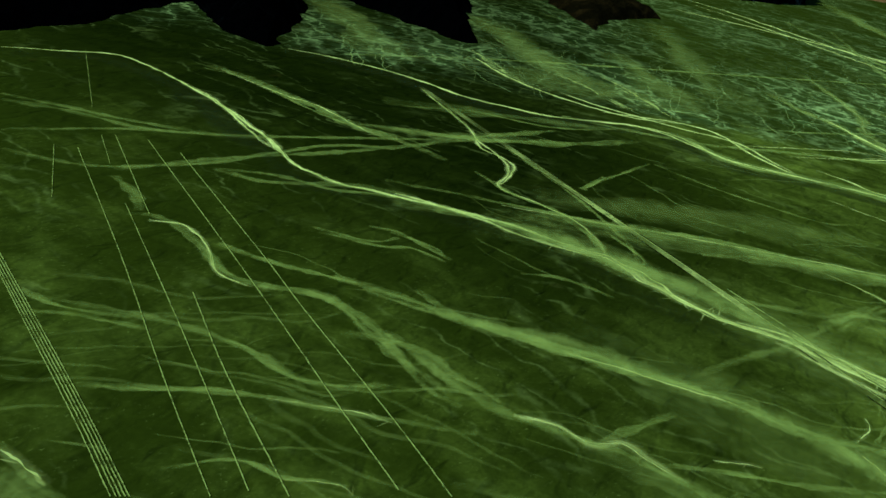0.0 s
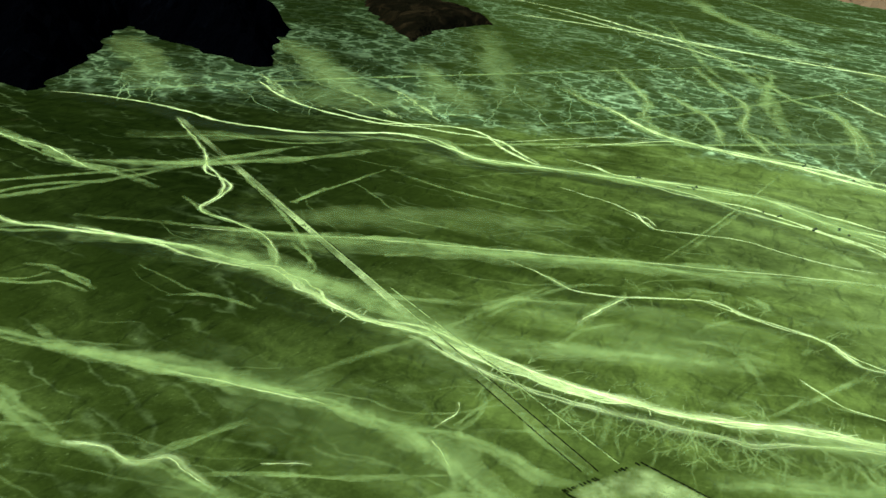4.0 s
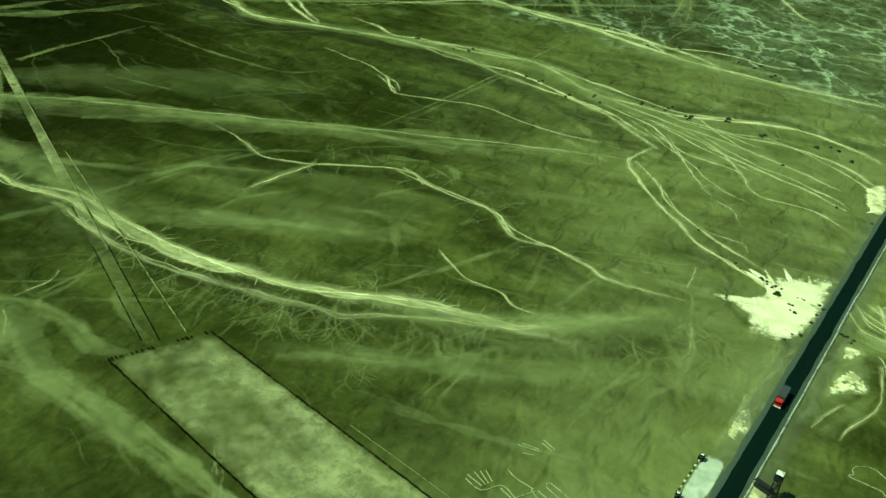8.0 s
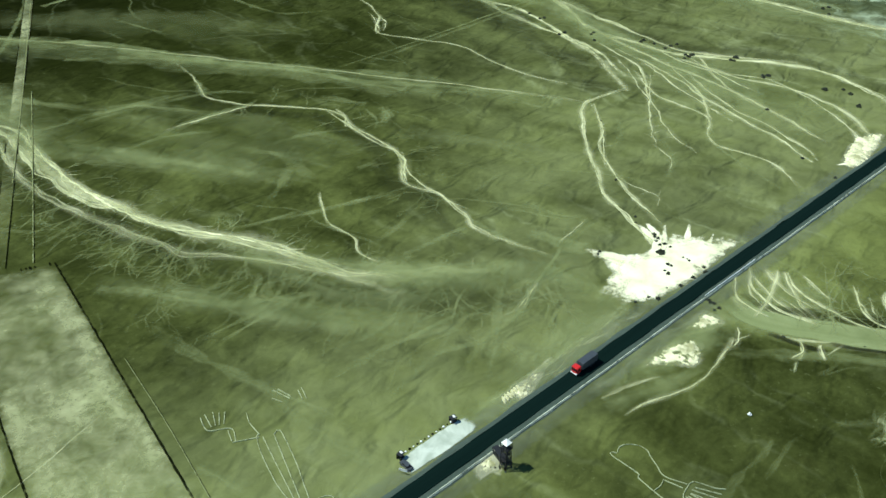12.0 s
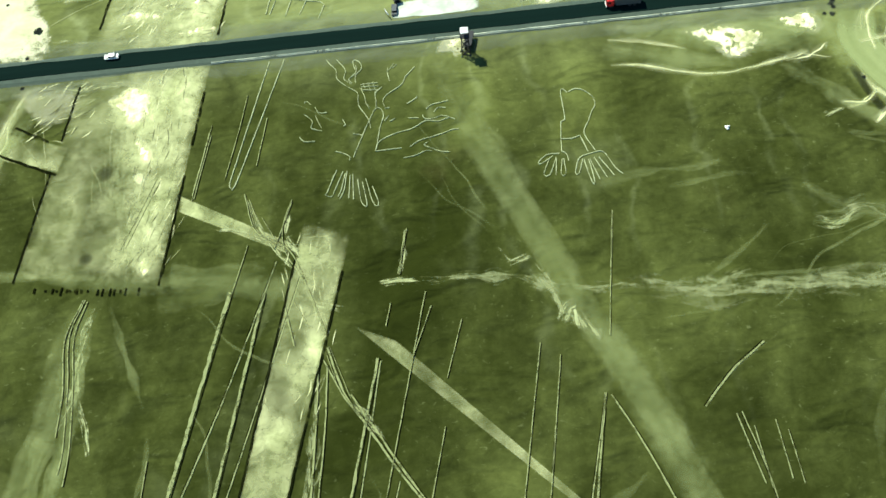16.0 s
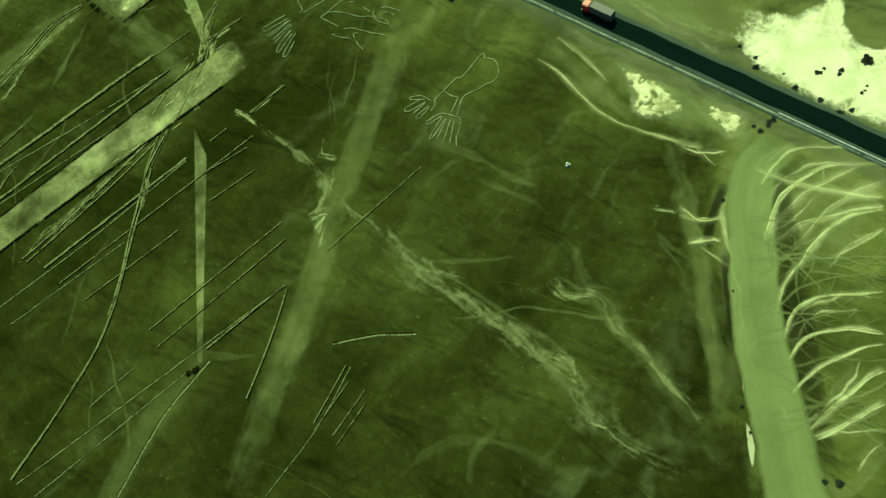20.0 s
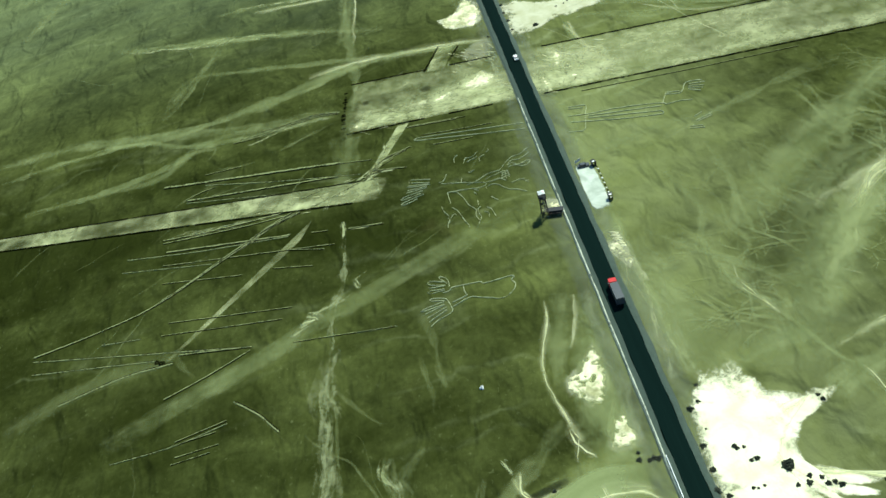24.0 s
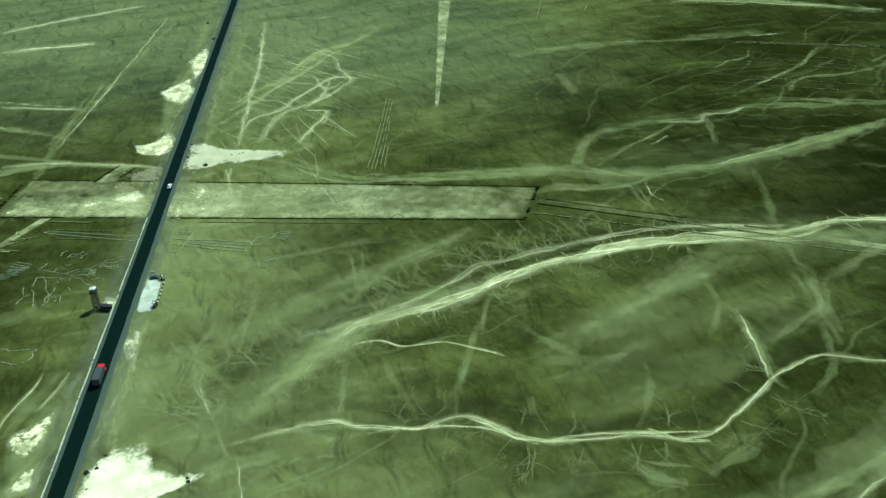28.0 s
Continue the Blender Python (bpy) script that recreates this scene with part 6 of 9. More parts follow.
faint([(-3.5, 414.1), (17.8, 380.9), (49.3, 342.1)], 8, 8, 0.4)
faint([(6.1, 405), (-7.3, 376.2), (-18.9, 358.9)], 3, 3, 0.5)
faint([(9.1, 380.7), (-3.3, 352.8), (-13.4, 344.3)], 1.5, 1.5, 0.5)
faint([(16.6, 472.6), (6.9, 438.3), (8.1, 403.1), (-6.4, 375.3)], 2.5, 2.5, 0.55)
faint([(75.1, 585.8), (118.6, 557.2), (147.8, 506.8), (202.7, 482)], 3, 3, 0.4)
faint([(39.4, 529.5), (75.2, 515), (143.2, 501.5)], 5, 5, 0.5)
rill([(255, 421.3), (298.5, 396.7), (356.1, 361.6), (377.9, 323.4)], 2, 0.55)
rill([(272.3, 388.4), (316.1, 362.7), (370.8, 339.5)], 1.5, 0.5)
rill([(240.9, 145.8), (209.6, 100.2), (189.3, 73.6), (182.2, 54.8)], 1.5, 0.6)
rill([(246.4, 134.5), (230.8, 99.5), (219.1, 61.1)], 1.5, 0.6)
rill([(266.7, 120.8), (258.4, 93.9), (252.7, 66.9)], 1.5, 0.6)
rill([(233.7, 118.3), (193.2, 87.8), (175.3, 70.7)], 1.5, 0.6)
rill([(187.2, 117.5), (172.4, 98.3), (158.1, 85.9), (143.6, 72.4)], 1, 0.7)
rill([(150.9, 82.6), (141.6, 60.7), (142.5, 46.5), (135.8, 41.4)], 1, 0.5)
rill([(175.7, 73.7), (170.6, 60.1), (159.9, 54)], 0.8, 0.5)
faint([(77.3, 88), (76.7, 71.5), (79, 55.7), (83.8, 40.3)], 3, 3, 0.5)
faint([(89.2, 86.9), (100, 66), (109.4, 52.6)], 2.5, 2.5, 0.35)
faint([(85.5, 46), (97.8, 48.5), (110.8, 51.1)], 1, 1, 0.35)
faint([(65.3, 38.8), (50.6, 32.7), (44.9, 30.7)], 2.5, 2.5, 0.4)
faint([(0.6, 108.3), (-7.6, 101.2), (-15.3, 94.5)], 1.5, 1.5, 0.35)
faint([(9.6, 89.5), (-2.1, 84.6), (-13.1, 80.1)], 1.5, 1.5, 0.35)
faint([(13.2, 76.8), (7.3, 74.7), (1.6, 72.5)], 1.5, 1.5, 0.35)
faint([(-45.1, 139.1), (-28.8, 119.5), (-11.8, 92.9), (0.9, 69.3), (14, 57.4)], 3, 3, 0.35)
rill([(187.2, 281), (175.7, 258.8), (168.7, 253.7)], 1, 0.8)
rill([(29.8, 9.7), (43.5, 9.3), (59.2, 7.6), (71, 7)], 2.5, 0.6)
faint([(-115.7, 55.1), (-107.4, 69.3), (-99.7, 82.3), (-92.3, 96.6)], 3, 3, 0.5)
faint([(-123.4, 26.5), (-114.3, 27), (-102.1, 26.3)], 1.5, 1.5, 0.5)
faint([(49.3, 31.6), (56.6, 34.3), (65.5, 37.9)], 1, 1, 0.5)
rill([(17.7, 8.9), (36.3, 6.1), (50.3, 7.9), (73, 7.6)], 1, 0.6)
scuff([(10.5, -76.6), (14.3, -82.9), (16.5, -89.3), (19.3, -94.2)], 2.2, 0.57)
scuff([(4.5, -76.6), (7.5, -75.3), (10.4, -74.1)], 0.9, 0.69)
scuff([(-60.3, -49.5), (-57.1, -57.2), (-52.9, -65.1), (-47.2, -71.9), (-44.6, -75.9)], 0.9, 0.69)
scuff([(-45.7, -64.2), (-41.3, -63.6), (-37.1, -63.7)], 1, 0.57)
scuff([(-44.9, -80.1), (-41.3, -84.4), (-39.3, -89.3)], 1.6, 0.69)
faint([(-80, -71.7), (-64.8, -72.9), (-55.1, -75.3)], 6, 6, 0.4)
faint([(-82.5, -76.7), (-51.5, -76), (-36.3, -76.9)], 5, 5, 0.35)
scuff([(-22.7, -78.3), (-6.7, -78.1), (4.9, -79.6), (16.4, -83.6), (30.2, -84.3), (41, -85.2)], 1.6, 0.42)
scuff([(38.3, -83.1), (49.1, -88.4), (62.1, -88.4), (74.9, -88.3), (87.4, -89.7), (107.9, -91.9)], 2, 0.42)
scuff([(49.1, -88.4), (55.6, -85.1), (62.1, -83.3)], 1.2, 0.46)
faint([(47.7, -87), (59.5, -79), (68.1, -71.7)], 1, 1, 0.22)
faint([(78.4, -61.2), (83.4, -67.2), (91, -71.4), (100.9, -75.3), (109.3, -77.1)], 1.5, 1.5, 0.22)
faint([(80.6, -73.4), (87.1, -72.8), (92.3, -71)], 1, 1, 0.28)
scuff([(16.6, -93.2), (18.3, -89.4), (21, -88.5)], 2.4, 0.9)
scuff([(19.7, -90.1), (22.8, -95.7), (23.7, -98.6)], 1.6, 0.69)
scuff([(2.5, -71), (5.9, -75.6), (10.7, -74.6), (11.2, -72.2)], 0.8, 0.57)
faint([(-80.6, -111.1), (-81, -119.8), (-82.9, -128.3)], 0.9, 0.9, 0.26)
faint([(-72.6, -128.9), (-68, -138), (-64.2, -144.1)], 1, 1, 0.4)
faint([(-93.5, -77.2), (-87.7, -91.6), (-82.3, -105.2)], 1.2, 1.2, 0.3)
scuff([(-38.5, -96.5), (-41.3, -104.1), (-42.9, -117.1), (-44.1, -130.8), (-44.9, -145.1)], 0.9, 0.57)
scuff([(-43.4, -114.3), (-43.8, -122.7), (-45.6, -136.2), (-46, -146.4)], 0.8, 0.52)
faint([(18.3, -136), (25.5, -132.3), (30.3, -128.8)], 1.5, 1.5, 0.19)
scuff([(88.5, -133.7), (91.9, -133), (95.4, -132)], 2, 0.69)
faint([(45.7, -59.4), (62.2, -57.1), (69, -58.4)], 1, 1, 0.19)
scuff([(79, -71.2), (84.5, -72), (91.2, -70.2), (98.4, -74), (107.4, -76.2), (116.7, -79.5), (125, -81.6), (131, -84.9)], 2, 0.45)
faint([(93.5, -49.2), (101.9, -52.7), (105.8, -55.4)], 0.75, 0.75, 0.19)
faint([(82.6, -23.8), (90.7, -34.3), (98.6, -42.3), (106.2, -49.9), (111.9, -58.2), (120, -66), (130.1, -81)], 3, 3, 0.4)
faint([(103.9, -46.1), (112, -54.8), (119.2, -63.3)], 2, 2, 0.22)
rill([(93.6, -39.1), (100.2, -39.8), (104.1, -36.1)], 0.9, 0.7)
rill([(100.4, -46.6), (102.8, -44.3), (106, -42.1)], 1, 0.7)
scuff([(88.3, -43.3), (91.4, -41.9), (94.8, -41.1)], 0.9, 0.69)
rill([(83.1, -24.5), (89.1, -23.8), (96, -19.5)], 0.9, 0.6)
rill([(88.2, -22.4), (92.3, -23.8), (95.8, -24.5)], 0.7, 0.5)
faint([(28.7, -56.6), (41.8, -53.7), (53, -53.9), (61.1, -52.8)], 1.5, 1.5, 0.22)
scuff([(26.7, -83.2), (40.1, -85.3), (52.4, -86.8), (68.9, -87.6), (77.6, -87.9), (87.9, -88.6), (96, -88.9), (107, -94.1), (116.5, -95.2), (127.5, -94.9)], 2.4, 0.40)
scuff([(84.9, -89), (93.4, -87.4), (98.5, -90.4)], 1.6, 0.57)
scuff([(103.9, -96.2), (107.3, -95.7), (110.4, -94.8)], 1.2, 0.78)
faint([(77.9, -131.8), (80.3, -122.3), (86.1, -115), (98, -109.7), (110.6, -108.4)], 2, 2, 0.17)
faint([(92.2, -123.1), (88.7, -116.3), (89.9, -109.3)], 1.5, 1.5, 0.25)
faint([(44.8, -113.5), (53.8, -106.6), (64.4, -99.9)], 0.5, 0.5, 0.17)
rill([(101.1, -29.7), (107.3, -40.4), (116.2, -52), (122.7, -60.9), (129.8, -72.1)], 2.2, 0.6)
rill([(124.8, -49.7), (123.8, -40.2), (124.9, -29.1), (127, -19.7)], 1.2, 0.5)
rill([(130.3, -55.9), (130.5, -47.5), (135.9, -39.8), (144, -35.3)], 1.3, 0.5)
rill([(133, -57.2), (133.2, -47.4), (140.2, -40.3)], 1, 0.43)
rill([(143.8, -69.9), (146, -59.3), (146.8, -51)], 1.3, 0.5)
rill([(147.1, -71.3), (151.2, -67), (157.1, -62.1)], 1.2, 0.5)
rill([(157, -73.7), (156.7, -68.2), (158.2, -64.3)], 1.2, 0.5)
rill([(112.9, -38.5), (109.9, -27.9), (111.6, -17.6), (115.6, -11.3), (128.4, -3.5)], 1.4, 0.43)
rill([(105.3, -19.6), (108.1, -11.2), (113.3, -7.1)], 1, 0.43)
rill([(114.3, -35.9), (117.5, -28.5), (119.1, -19.4)], 1, 0.43)
rill([(103.1, -26.6), (103.3, -18.9), (107, -9)], 0.9, 0.36)
rill([(130, -36.1), (131.4, -28.3), (135.8, -18.6)], 0.9, 0.36)
rill([(-325.4, -146.2), (-334.2, -122.6), (-335, -85)], 5, 0.7)
faint([(-372.3, -160.6), (-407.8, -109.5), (-422, -48.7)], 3, 3, 0.5)
faint([(-222.4, -114.4), (-217, -87.5), (-211.1, -63.9)], 2, 2, 0.6)
faint([(-159.6, -67.8), (-206.6, -62.8), (-283.1, -52.2), (-396.8, -36.5)], 3, 3, 0.5)
faint([(-137.8, -88.4), (-136.4, -52.1), (-127.4, -19.7)], 3, 3, 0.5)
faint([(-128.5, 58.6), (-105.7, 81.4), (-97.1, 108.4), (-95.5, 149.4), (-99.4, 177.9)], 2, 2, 0.6)
faint([(-101.4, 89.5), (-100.3, 122.4), (-99.5, 192), (-84.1, 221.7)], 2, 2, 0.4)
faint([(-66.9, 171.6), (-59.7, 196.3), (-49.3, 209.1)], 3, 3, 0.5)
faint([(-75.3, 219.1), (-57.9, 219.4), (-42.9, 230.2)], 2, 2, 0.4)
faint([(-92.1, 258), (-98.4, 286.4), (-113.8, 329), (-130.5, 374.2)], 3, 3, 0.45)
faint([(-278.2, 204.9), (-289.1, 273), (-287.2, 311.7), (-293.1, 394.2)], 3, 3, 0.4)
rill([(-386.1, 344.8), (-360.9, 424.7), (-335.9, 486.6)], 5, 0.37)
rill([(24.2, 89.2), (14.4, 114.9), (1.7, 140.4), (-10.7, 160.7), (-19.6, 198.3), (-21.2, 242.5), (-14.8, 281.6)], 1.8, 0.9)
faint([(-33.2, 90.6), (-6.3, 92.1), (7.1, 102.5)], 1.5, 1.5, 0.4)
faint([(-21.1, 113.4), (-12.4, 111.6), (-4.2, 109.8)], 1.5, 1.5, 0.4)
faint([(-29.1, 85.8), (-6.9, 87.7), (9.4, 89.5)], 1.5, 1.5, 0.4)
faint([(11.8, 47.4), (26, 46.1), (39.3, 45.8)], 1.5, 1.5, 0.4)
rill([(50.2, 33.7), (57.9, 36.5), (66.7, 39.3)], 1.2, 0.5)
faint([(36.3, 131.2), (15.1, 136.3), (4, 142.3)], 1.5, 1.5, 0.4)
faint([(63.6, 120.8), (56.3, 122.6), (48.9, 125.5)], 1.5, 1.5, 0.4)
faint([(73, 80.8), (66.2, 81.7), (59.1, 82.7)], 1.5, 1.5, 0.4)
faint([(69, 141.6), (74.7, 141.5), (80.1, 141.3)], 0.9, 0.9, 0.26)
rill([(71.5, 223.8), (54.5, 226), (33.9, 228.1), (28.3, 228.1)], 1.5, 0.6)
faint([(14.8, 262.9), (30.3, 260.1), (43, 243.4), (51.8, 231.2)], 2, 2, 0.5)
faint([(32.4, 171.2), (18.9, 198.5), (5.5, 220.9), (-9.1, 245.1)], 5, 5, 0.45)
faint([(64.1, 150.1), (57.3, 169.1), (43.5, 191)], 4, 4, 0.3)
faint([(100.8, 164.9), (108.6, 171.1), (114.3, 181.1)], 2, 2, 0.5)
faint([(110.5, 187.5), (105.8, 197.8), (98.6, 209.5)], 4, 4, 0.35)
faint([(79.3, 23.8), (75.3, 33.4), (74.5, 49)], 6, 6, 0.75)
faint([(95.5, 39.5), (90.8, 48.8), (86.5, 63.6)], 6, 6, 0.75)
faint([(99, 79), (101.5, 75), (103.7, 71)], 2, 2, 0.4)
ray([(114.7, 25.9), (118.2, 33.4), (120.4, 39.6)], 4, 1.5)
ray([(118.7, 26.7), (123.5, 37.4)], 3, 1)
# ---- strands of the braided river below the fans ----
faint([(267.8, 232.2), (264.2, 192.5), (258.7, 162.0), (255.4, 131.8), (249.5, 98.7), (246.2, 65.8)], 9, 22, 0.7)
wash([(264.2, 361.2), (261.0, 340.1), (254.2, 317.5), (264.7, 294.2), (265.7, 271.9), (272.8, 247.9), (281.2, 230.2), (278.5, 198.1), (275.8, 172.5), (273.3, 148.2), (270.8, 125.1), (280.5, 105.8), (301.1, 75.2)], 3.2, 3.5, 1.0)
wash([(233.7, 340.6), (244.6, 323.6), (251.1, 303.9), (245.4, 272.3), (250.5, 247.8), (253.2, 230.8), (250.7, 206.8), (243.9, 184.7), (239.0, 159.9), (231.0, 139.7), (223.2, 124.7)], 3, 2.4, 1.0)
wash([(254.2, 124.9), (242.8, 105.3), (232.2, 86.9), (212.8, 69.9)], 2, 2, 0.75)
wash([(271.2, 116.5), (254.5, 93.7), (240.4, 64.8)], 2, 2, 0.75)
wash([(248.6, 163.1), (236.7, 126.5), (207.3, 98.5)], 1.6, 1.6, 0.75)
wash([(263.3, 140.7), (258.6, 104.9), (274.0, 70.6)], 1.6, 1.6, 0.75)
faint([(365.7, 181.6), (378.6, 153.7), (382.1, 129.0), (393.1, 91.0)], 9, 12, 0.65)
wash([(300.0, 385.4), (331.6, 354.8), (370.7, 333.2), (383.5, 313.3), (379.3, 285.5), (386.2, 257.5), (394.1, 230.6), (390.8, 206.3), (377.1, 185.2), (367.4, 163.6), (368.4, 138.3), (365.7, 113.1), (374.8, 87.9)], 2.4, 3.2, 0.85)
wash([(377.1, 185.2), (398.0, 158.8), (404.3, 134.1), (403.0, 113.4), (412.3, 94.3)], 3, 3, 0.75)
faint([(658.3, 517.0), (574.1, 454.1), (501.0, 404.3), (438.1, 380.0), (389.5, 339.8)], 7, 7, 0.55)
rill([(658.3, 517.0), (574.1, 454.1), (501.0, 404.3), (438.1, 380.0), (389.5, 339.8)], 1.4, 0.25)
faint([(567.9, 416.5), (519.9, 372.5), (477.8, 334.0), (400.8, 295.3)], 7, 7, 0.55)
rill([(567.9, 416.5), (519.9, 372.5), (477.8, 334.0), (400.8, 295.3)], 1.4, 0.25)
faint([(753.1, 460.4), (642.1, 387.8), (573.4, 334.4), (474.6, 304.2), (450.4, 277.3), (408.3, 241.9)], 7, 7, 0.55)
rill([(753.1, 460.4), (642.1, 387.8), (573.4, 334.4), (474.6, 304.2), (450.4, 277.3), (408.3, 241.9)], 1.4, 0.25)
faint([(777.1, 394.5), (652.7, 317.7), (615.6, 266.8), (525.2, 218.1), (439.4, 189.9)], 7, 7, 0.55)
rill([(777.1, 394.5), (652.7, 317.7), (615.6, 266.8), (525.2, 218.1), (439.4, 189.9)], 1.4, 0.25)
faint([(491.1, 488.1), (456.1, 445.0), (437.0, 405.9), (405.1, 372.8), (389.5, 339.8)], 7, 7, 0.55)
rill([(491.1, 488.1), (456.1, 445.0), (437.0, 405.9), (405.1, 372.8), (389.5, 339.8)], 1.4, 0.25)
faint([(471.7, 306.4), (427.0, 274.3), (398.6, 256.4)], 7, 7, 0.55)
rill([(471.7, 306.4), (427.0, 274.3), (398.6, 256.4)], 1.4, 0.25)
faint([(619.1, 264.2), (533.4, 227.2), (452.2, 205.5)], 7, 7, 0.55)
rill([(619.1, 264.2), (533.4, 227.2), (452.2, 205.5)], 1.4, 0.25)
faint([(929.7, 299.9), (823.1, 221.7), (746.5, 151.6)], 22, 26, 0.6)
wash([(728.5, 286.4), (647.4, 225.0), (629.4, 185.6), (566.3, 140.0), (542.6, 116.7)], 5, 5, 0.6)
faint([(127.0, 230.7), (195.4, 230.4), (301.0, 233.3), (369.9, 236.1)], 1.2, 1.2, 0.5)
wash([(244.9, 568.7), (244.5, 530.8), (248.4, 498.7), (256.3, 460.3), (264.3, 437.7), (265.2, 417.1), (249.5, 391.5), (233.3, 363.4)], 3.5, 3.5, 0.9)
wash([(219.2, 486.3), (224.9, 462.0), (219.2, 428.5), (213.4, 403.2), (221.0, 383.0), (229.8, 364.1), (235.1, 341.6)], 2.6, 2.6, 0.9)
scuff([(299.3, 710.8), (268.3, 653.9), (240.8, 603.6), (240.1, 572.2)], 6, 0.7)
scuff([(303.5, 612.7), (296.0, 582.4), (279.2, 544.3), (257.0, 506.8)], 6, 0.7)
scuff([(354.0, 597.9), (314.8, 535.4), (279.8, 482.4)], 6, 0.8)
# ---- crossing tracks north-west of the trapezoid ----
dusty_track([(-350.1, 109.7), (-313.5, 90.0), (-293.5, 68.7), (-251.5, 50.3), (-233.5, 37.3), (-207.2, 23.6), (-191.5, 12.1)], 9, 7, 0.8)
dusty_track([(-303.8, 101.5), (-296.5, 80.9), (-264.9, 63.8), (-227.5, 41.0), (-201.3, 28.9), (-177.6, 16.2)], 5, 5, 0.8)
wash([(-240.5, 94.4), (-244.6, 78.0), (-222.4, 62.5), (-197.0, 47.9), (-182.2, 34.4), (-164.4, 29.0)], 4.0, 4.0, 0.43)
wash([(-244.6, 78.0), (-210.9, 69.1), (-195.4, 54.8), (-171.4, 44.4), (-148.7, 38.0)], 5.0, 5.0, 0.34)
wash([(-284.8, 78.3), (-254.1, 84.2), (-236.6, 88.6), (-214.5, 74.6), (-193.9, 61.6)], 4.0, 4.0, 0.40)
wash([(-193.9, 61.6), (-192.3, 68.3), (-188.6, 74.9), (-166.5, 67.2), (-146.0, 60.0)], 2.6, 2.6, 0.56)
wash([(-211.9, 34.0), (-209.1, 46.3), (-197.7, 54.8)], 2.0, 2.0, 0.37)
wash([(-240.8, 50.2), (-233.3, 70.1), (-224.4, 75.1)], 1.6, 1.6, 0.37)
wash([(-247.4, 67.0), (-224.8, 73.3), (-237.5, 85.0)], 2.5, 2.5, 0.37)
wash([(-192.7, 76.9), (-169.6, 72.3)], 2.5, 2.5, 0.25)
wash([(-374.0, 28.3), (-303.8, 30.2), (-256.4, 30.5), (-215.4, 29.5), (-174.7, 29.5), (-143.0, 28.4)], 3.0, 3.0, 0.46)
wash([(-121.5, 27.8), (-104.5, 28.5), (-85.6, 29.5)], 2.0, 2.0, 0.43)
rill([(-374.0, 28.3), (-303.8, 30.2), (-256.4, 30.5), (-215.4, 29.5), (-174.7, 29.5), (-143.0, 28.4)], 2, 0.4)
rill([(-193.9, 61.6), (-192.3, 68.3), (-188.6, 74.9), (-166.5, 67.2), (-146.0, 60.0)], 2, 0.4)
rill([(-240.5, 94.4), (-244.6, 78.0), (-222.4, 62.5), (-197.0, 47.9), (-182.2, 34.4)], 2, 0.4)
faint([(-291.3, 7.0), (-276.2, 19.4), (-247.6, 22.3), (-224.3, 12.2)], 12, 10, 0.5)
wash([(-122.8, 56.3), (-106.3, 70.4), (-96.6, 87.0), (-96.0, 106.9), (-95.3, 126.8), (-91.6, 146.0)], 1.8, 1.8, 0.31)
# ---- silt fans beside the flat streambed ----
faint([(99.8, -8.0), (107.0, -22.9), (114.4, -37.8)], 12, 12, 0.6)
faint([(113.8, -6.0), (117.2, -21.5), (119.8, -35.4)], 14, 14, 0.5)
faint([(132.5, -11.9), (128.1, -24.2), (123.8, -37.5)], 10, 10, 0.45)
wash([(133.4, -13.7), (127.0, -20.2), (120.5, -27.8), (115.8, -36.9)], 2, 2, 0.6)
wash([(124.4, -5.8), (118.8, -15.5), (115.5, -27.4), (114.4, -37.8)], 1.8, 1.8, 0.5)
wash([(108.0, -8.2), (106.1, -15.8), (105.5, -23.8), (108.2, -32.1)], 2, 2, 0.5)
wash([(130.2, -7.2), (125.6, -13.8), (122.7, -22.9), (121.3, -34.5)], 2, 2, 0.5)
wash([(136.0, -19.2), (132.9, -24.7), (129.6, -32.6)], 1.6, 1.6, 0.55)
wash([(107.6, -14.9), (106.0, -21.0), (106.1, -28.4)], 1.4, 1.4, 0.5)
wash([(98.7, -40.3), (101.6, -38.2), (104.2, -37.0)], 0.8, 0.8, 0.9)
wash([(101.1, -45.1), (104.0, -42.3), (106.9, -41.2)], 0.8, 0.8, 0.8)
scuff([(79.1, -9.4), (85.4, -12.6), (91.1, -13.2), (93.6, -11.0)], 3, 0.8)
faint([(78.9, -10.9), (86.2, -12.1), (91.6, -10.2)], 6, 6, 0.6)
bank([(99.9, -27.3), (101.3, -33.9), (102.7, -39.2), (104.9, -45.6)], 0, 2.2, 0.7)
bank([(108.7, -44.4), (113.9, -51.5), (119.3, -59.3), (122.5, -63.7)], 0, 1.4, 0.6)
faint([(79.4, -62.1), (85.8, -67.6), (93.7, -70.7), (102.6, -74.9), (110.5, -76.2), (119.2, -81.0), (128.0, -83.1), (133.9, -87.0)], 3, 4, 0.28)
scuff([(78.6, -72.3), (83.9, -73.6), (90.4, -70.5)], 1.6, 0.7)
faint([(108.6, -58.5), (116.2, -64.7), (125.0, -74.8), (130.6, -81.3)], 1.4, 1.4, 0.3)
faint([(108.0, -50.8), (118.8, -65.1), (125.0, -74.8)], 1.2, 1.2, 0.3)
scuff([(-27.1, -78.3), (-20.9, -78.3), (-15.7, -78.9)], 1.2, 0.8)
scuff([(-19.8, -67.1), (-20.5, -72.1), (-20.7, -76.0)], 0.9, 0.8)
scuff([(19.0, -89.2), (19.8, -93.3), (20.7, -96.7)], 1.6, 0.9)
scuff([(-46.8, -79.1), (-41.2, -82.1), (-35.3, -84.7)], 1.2, 0.7)
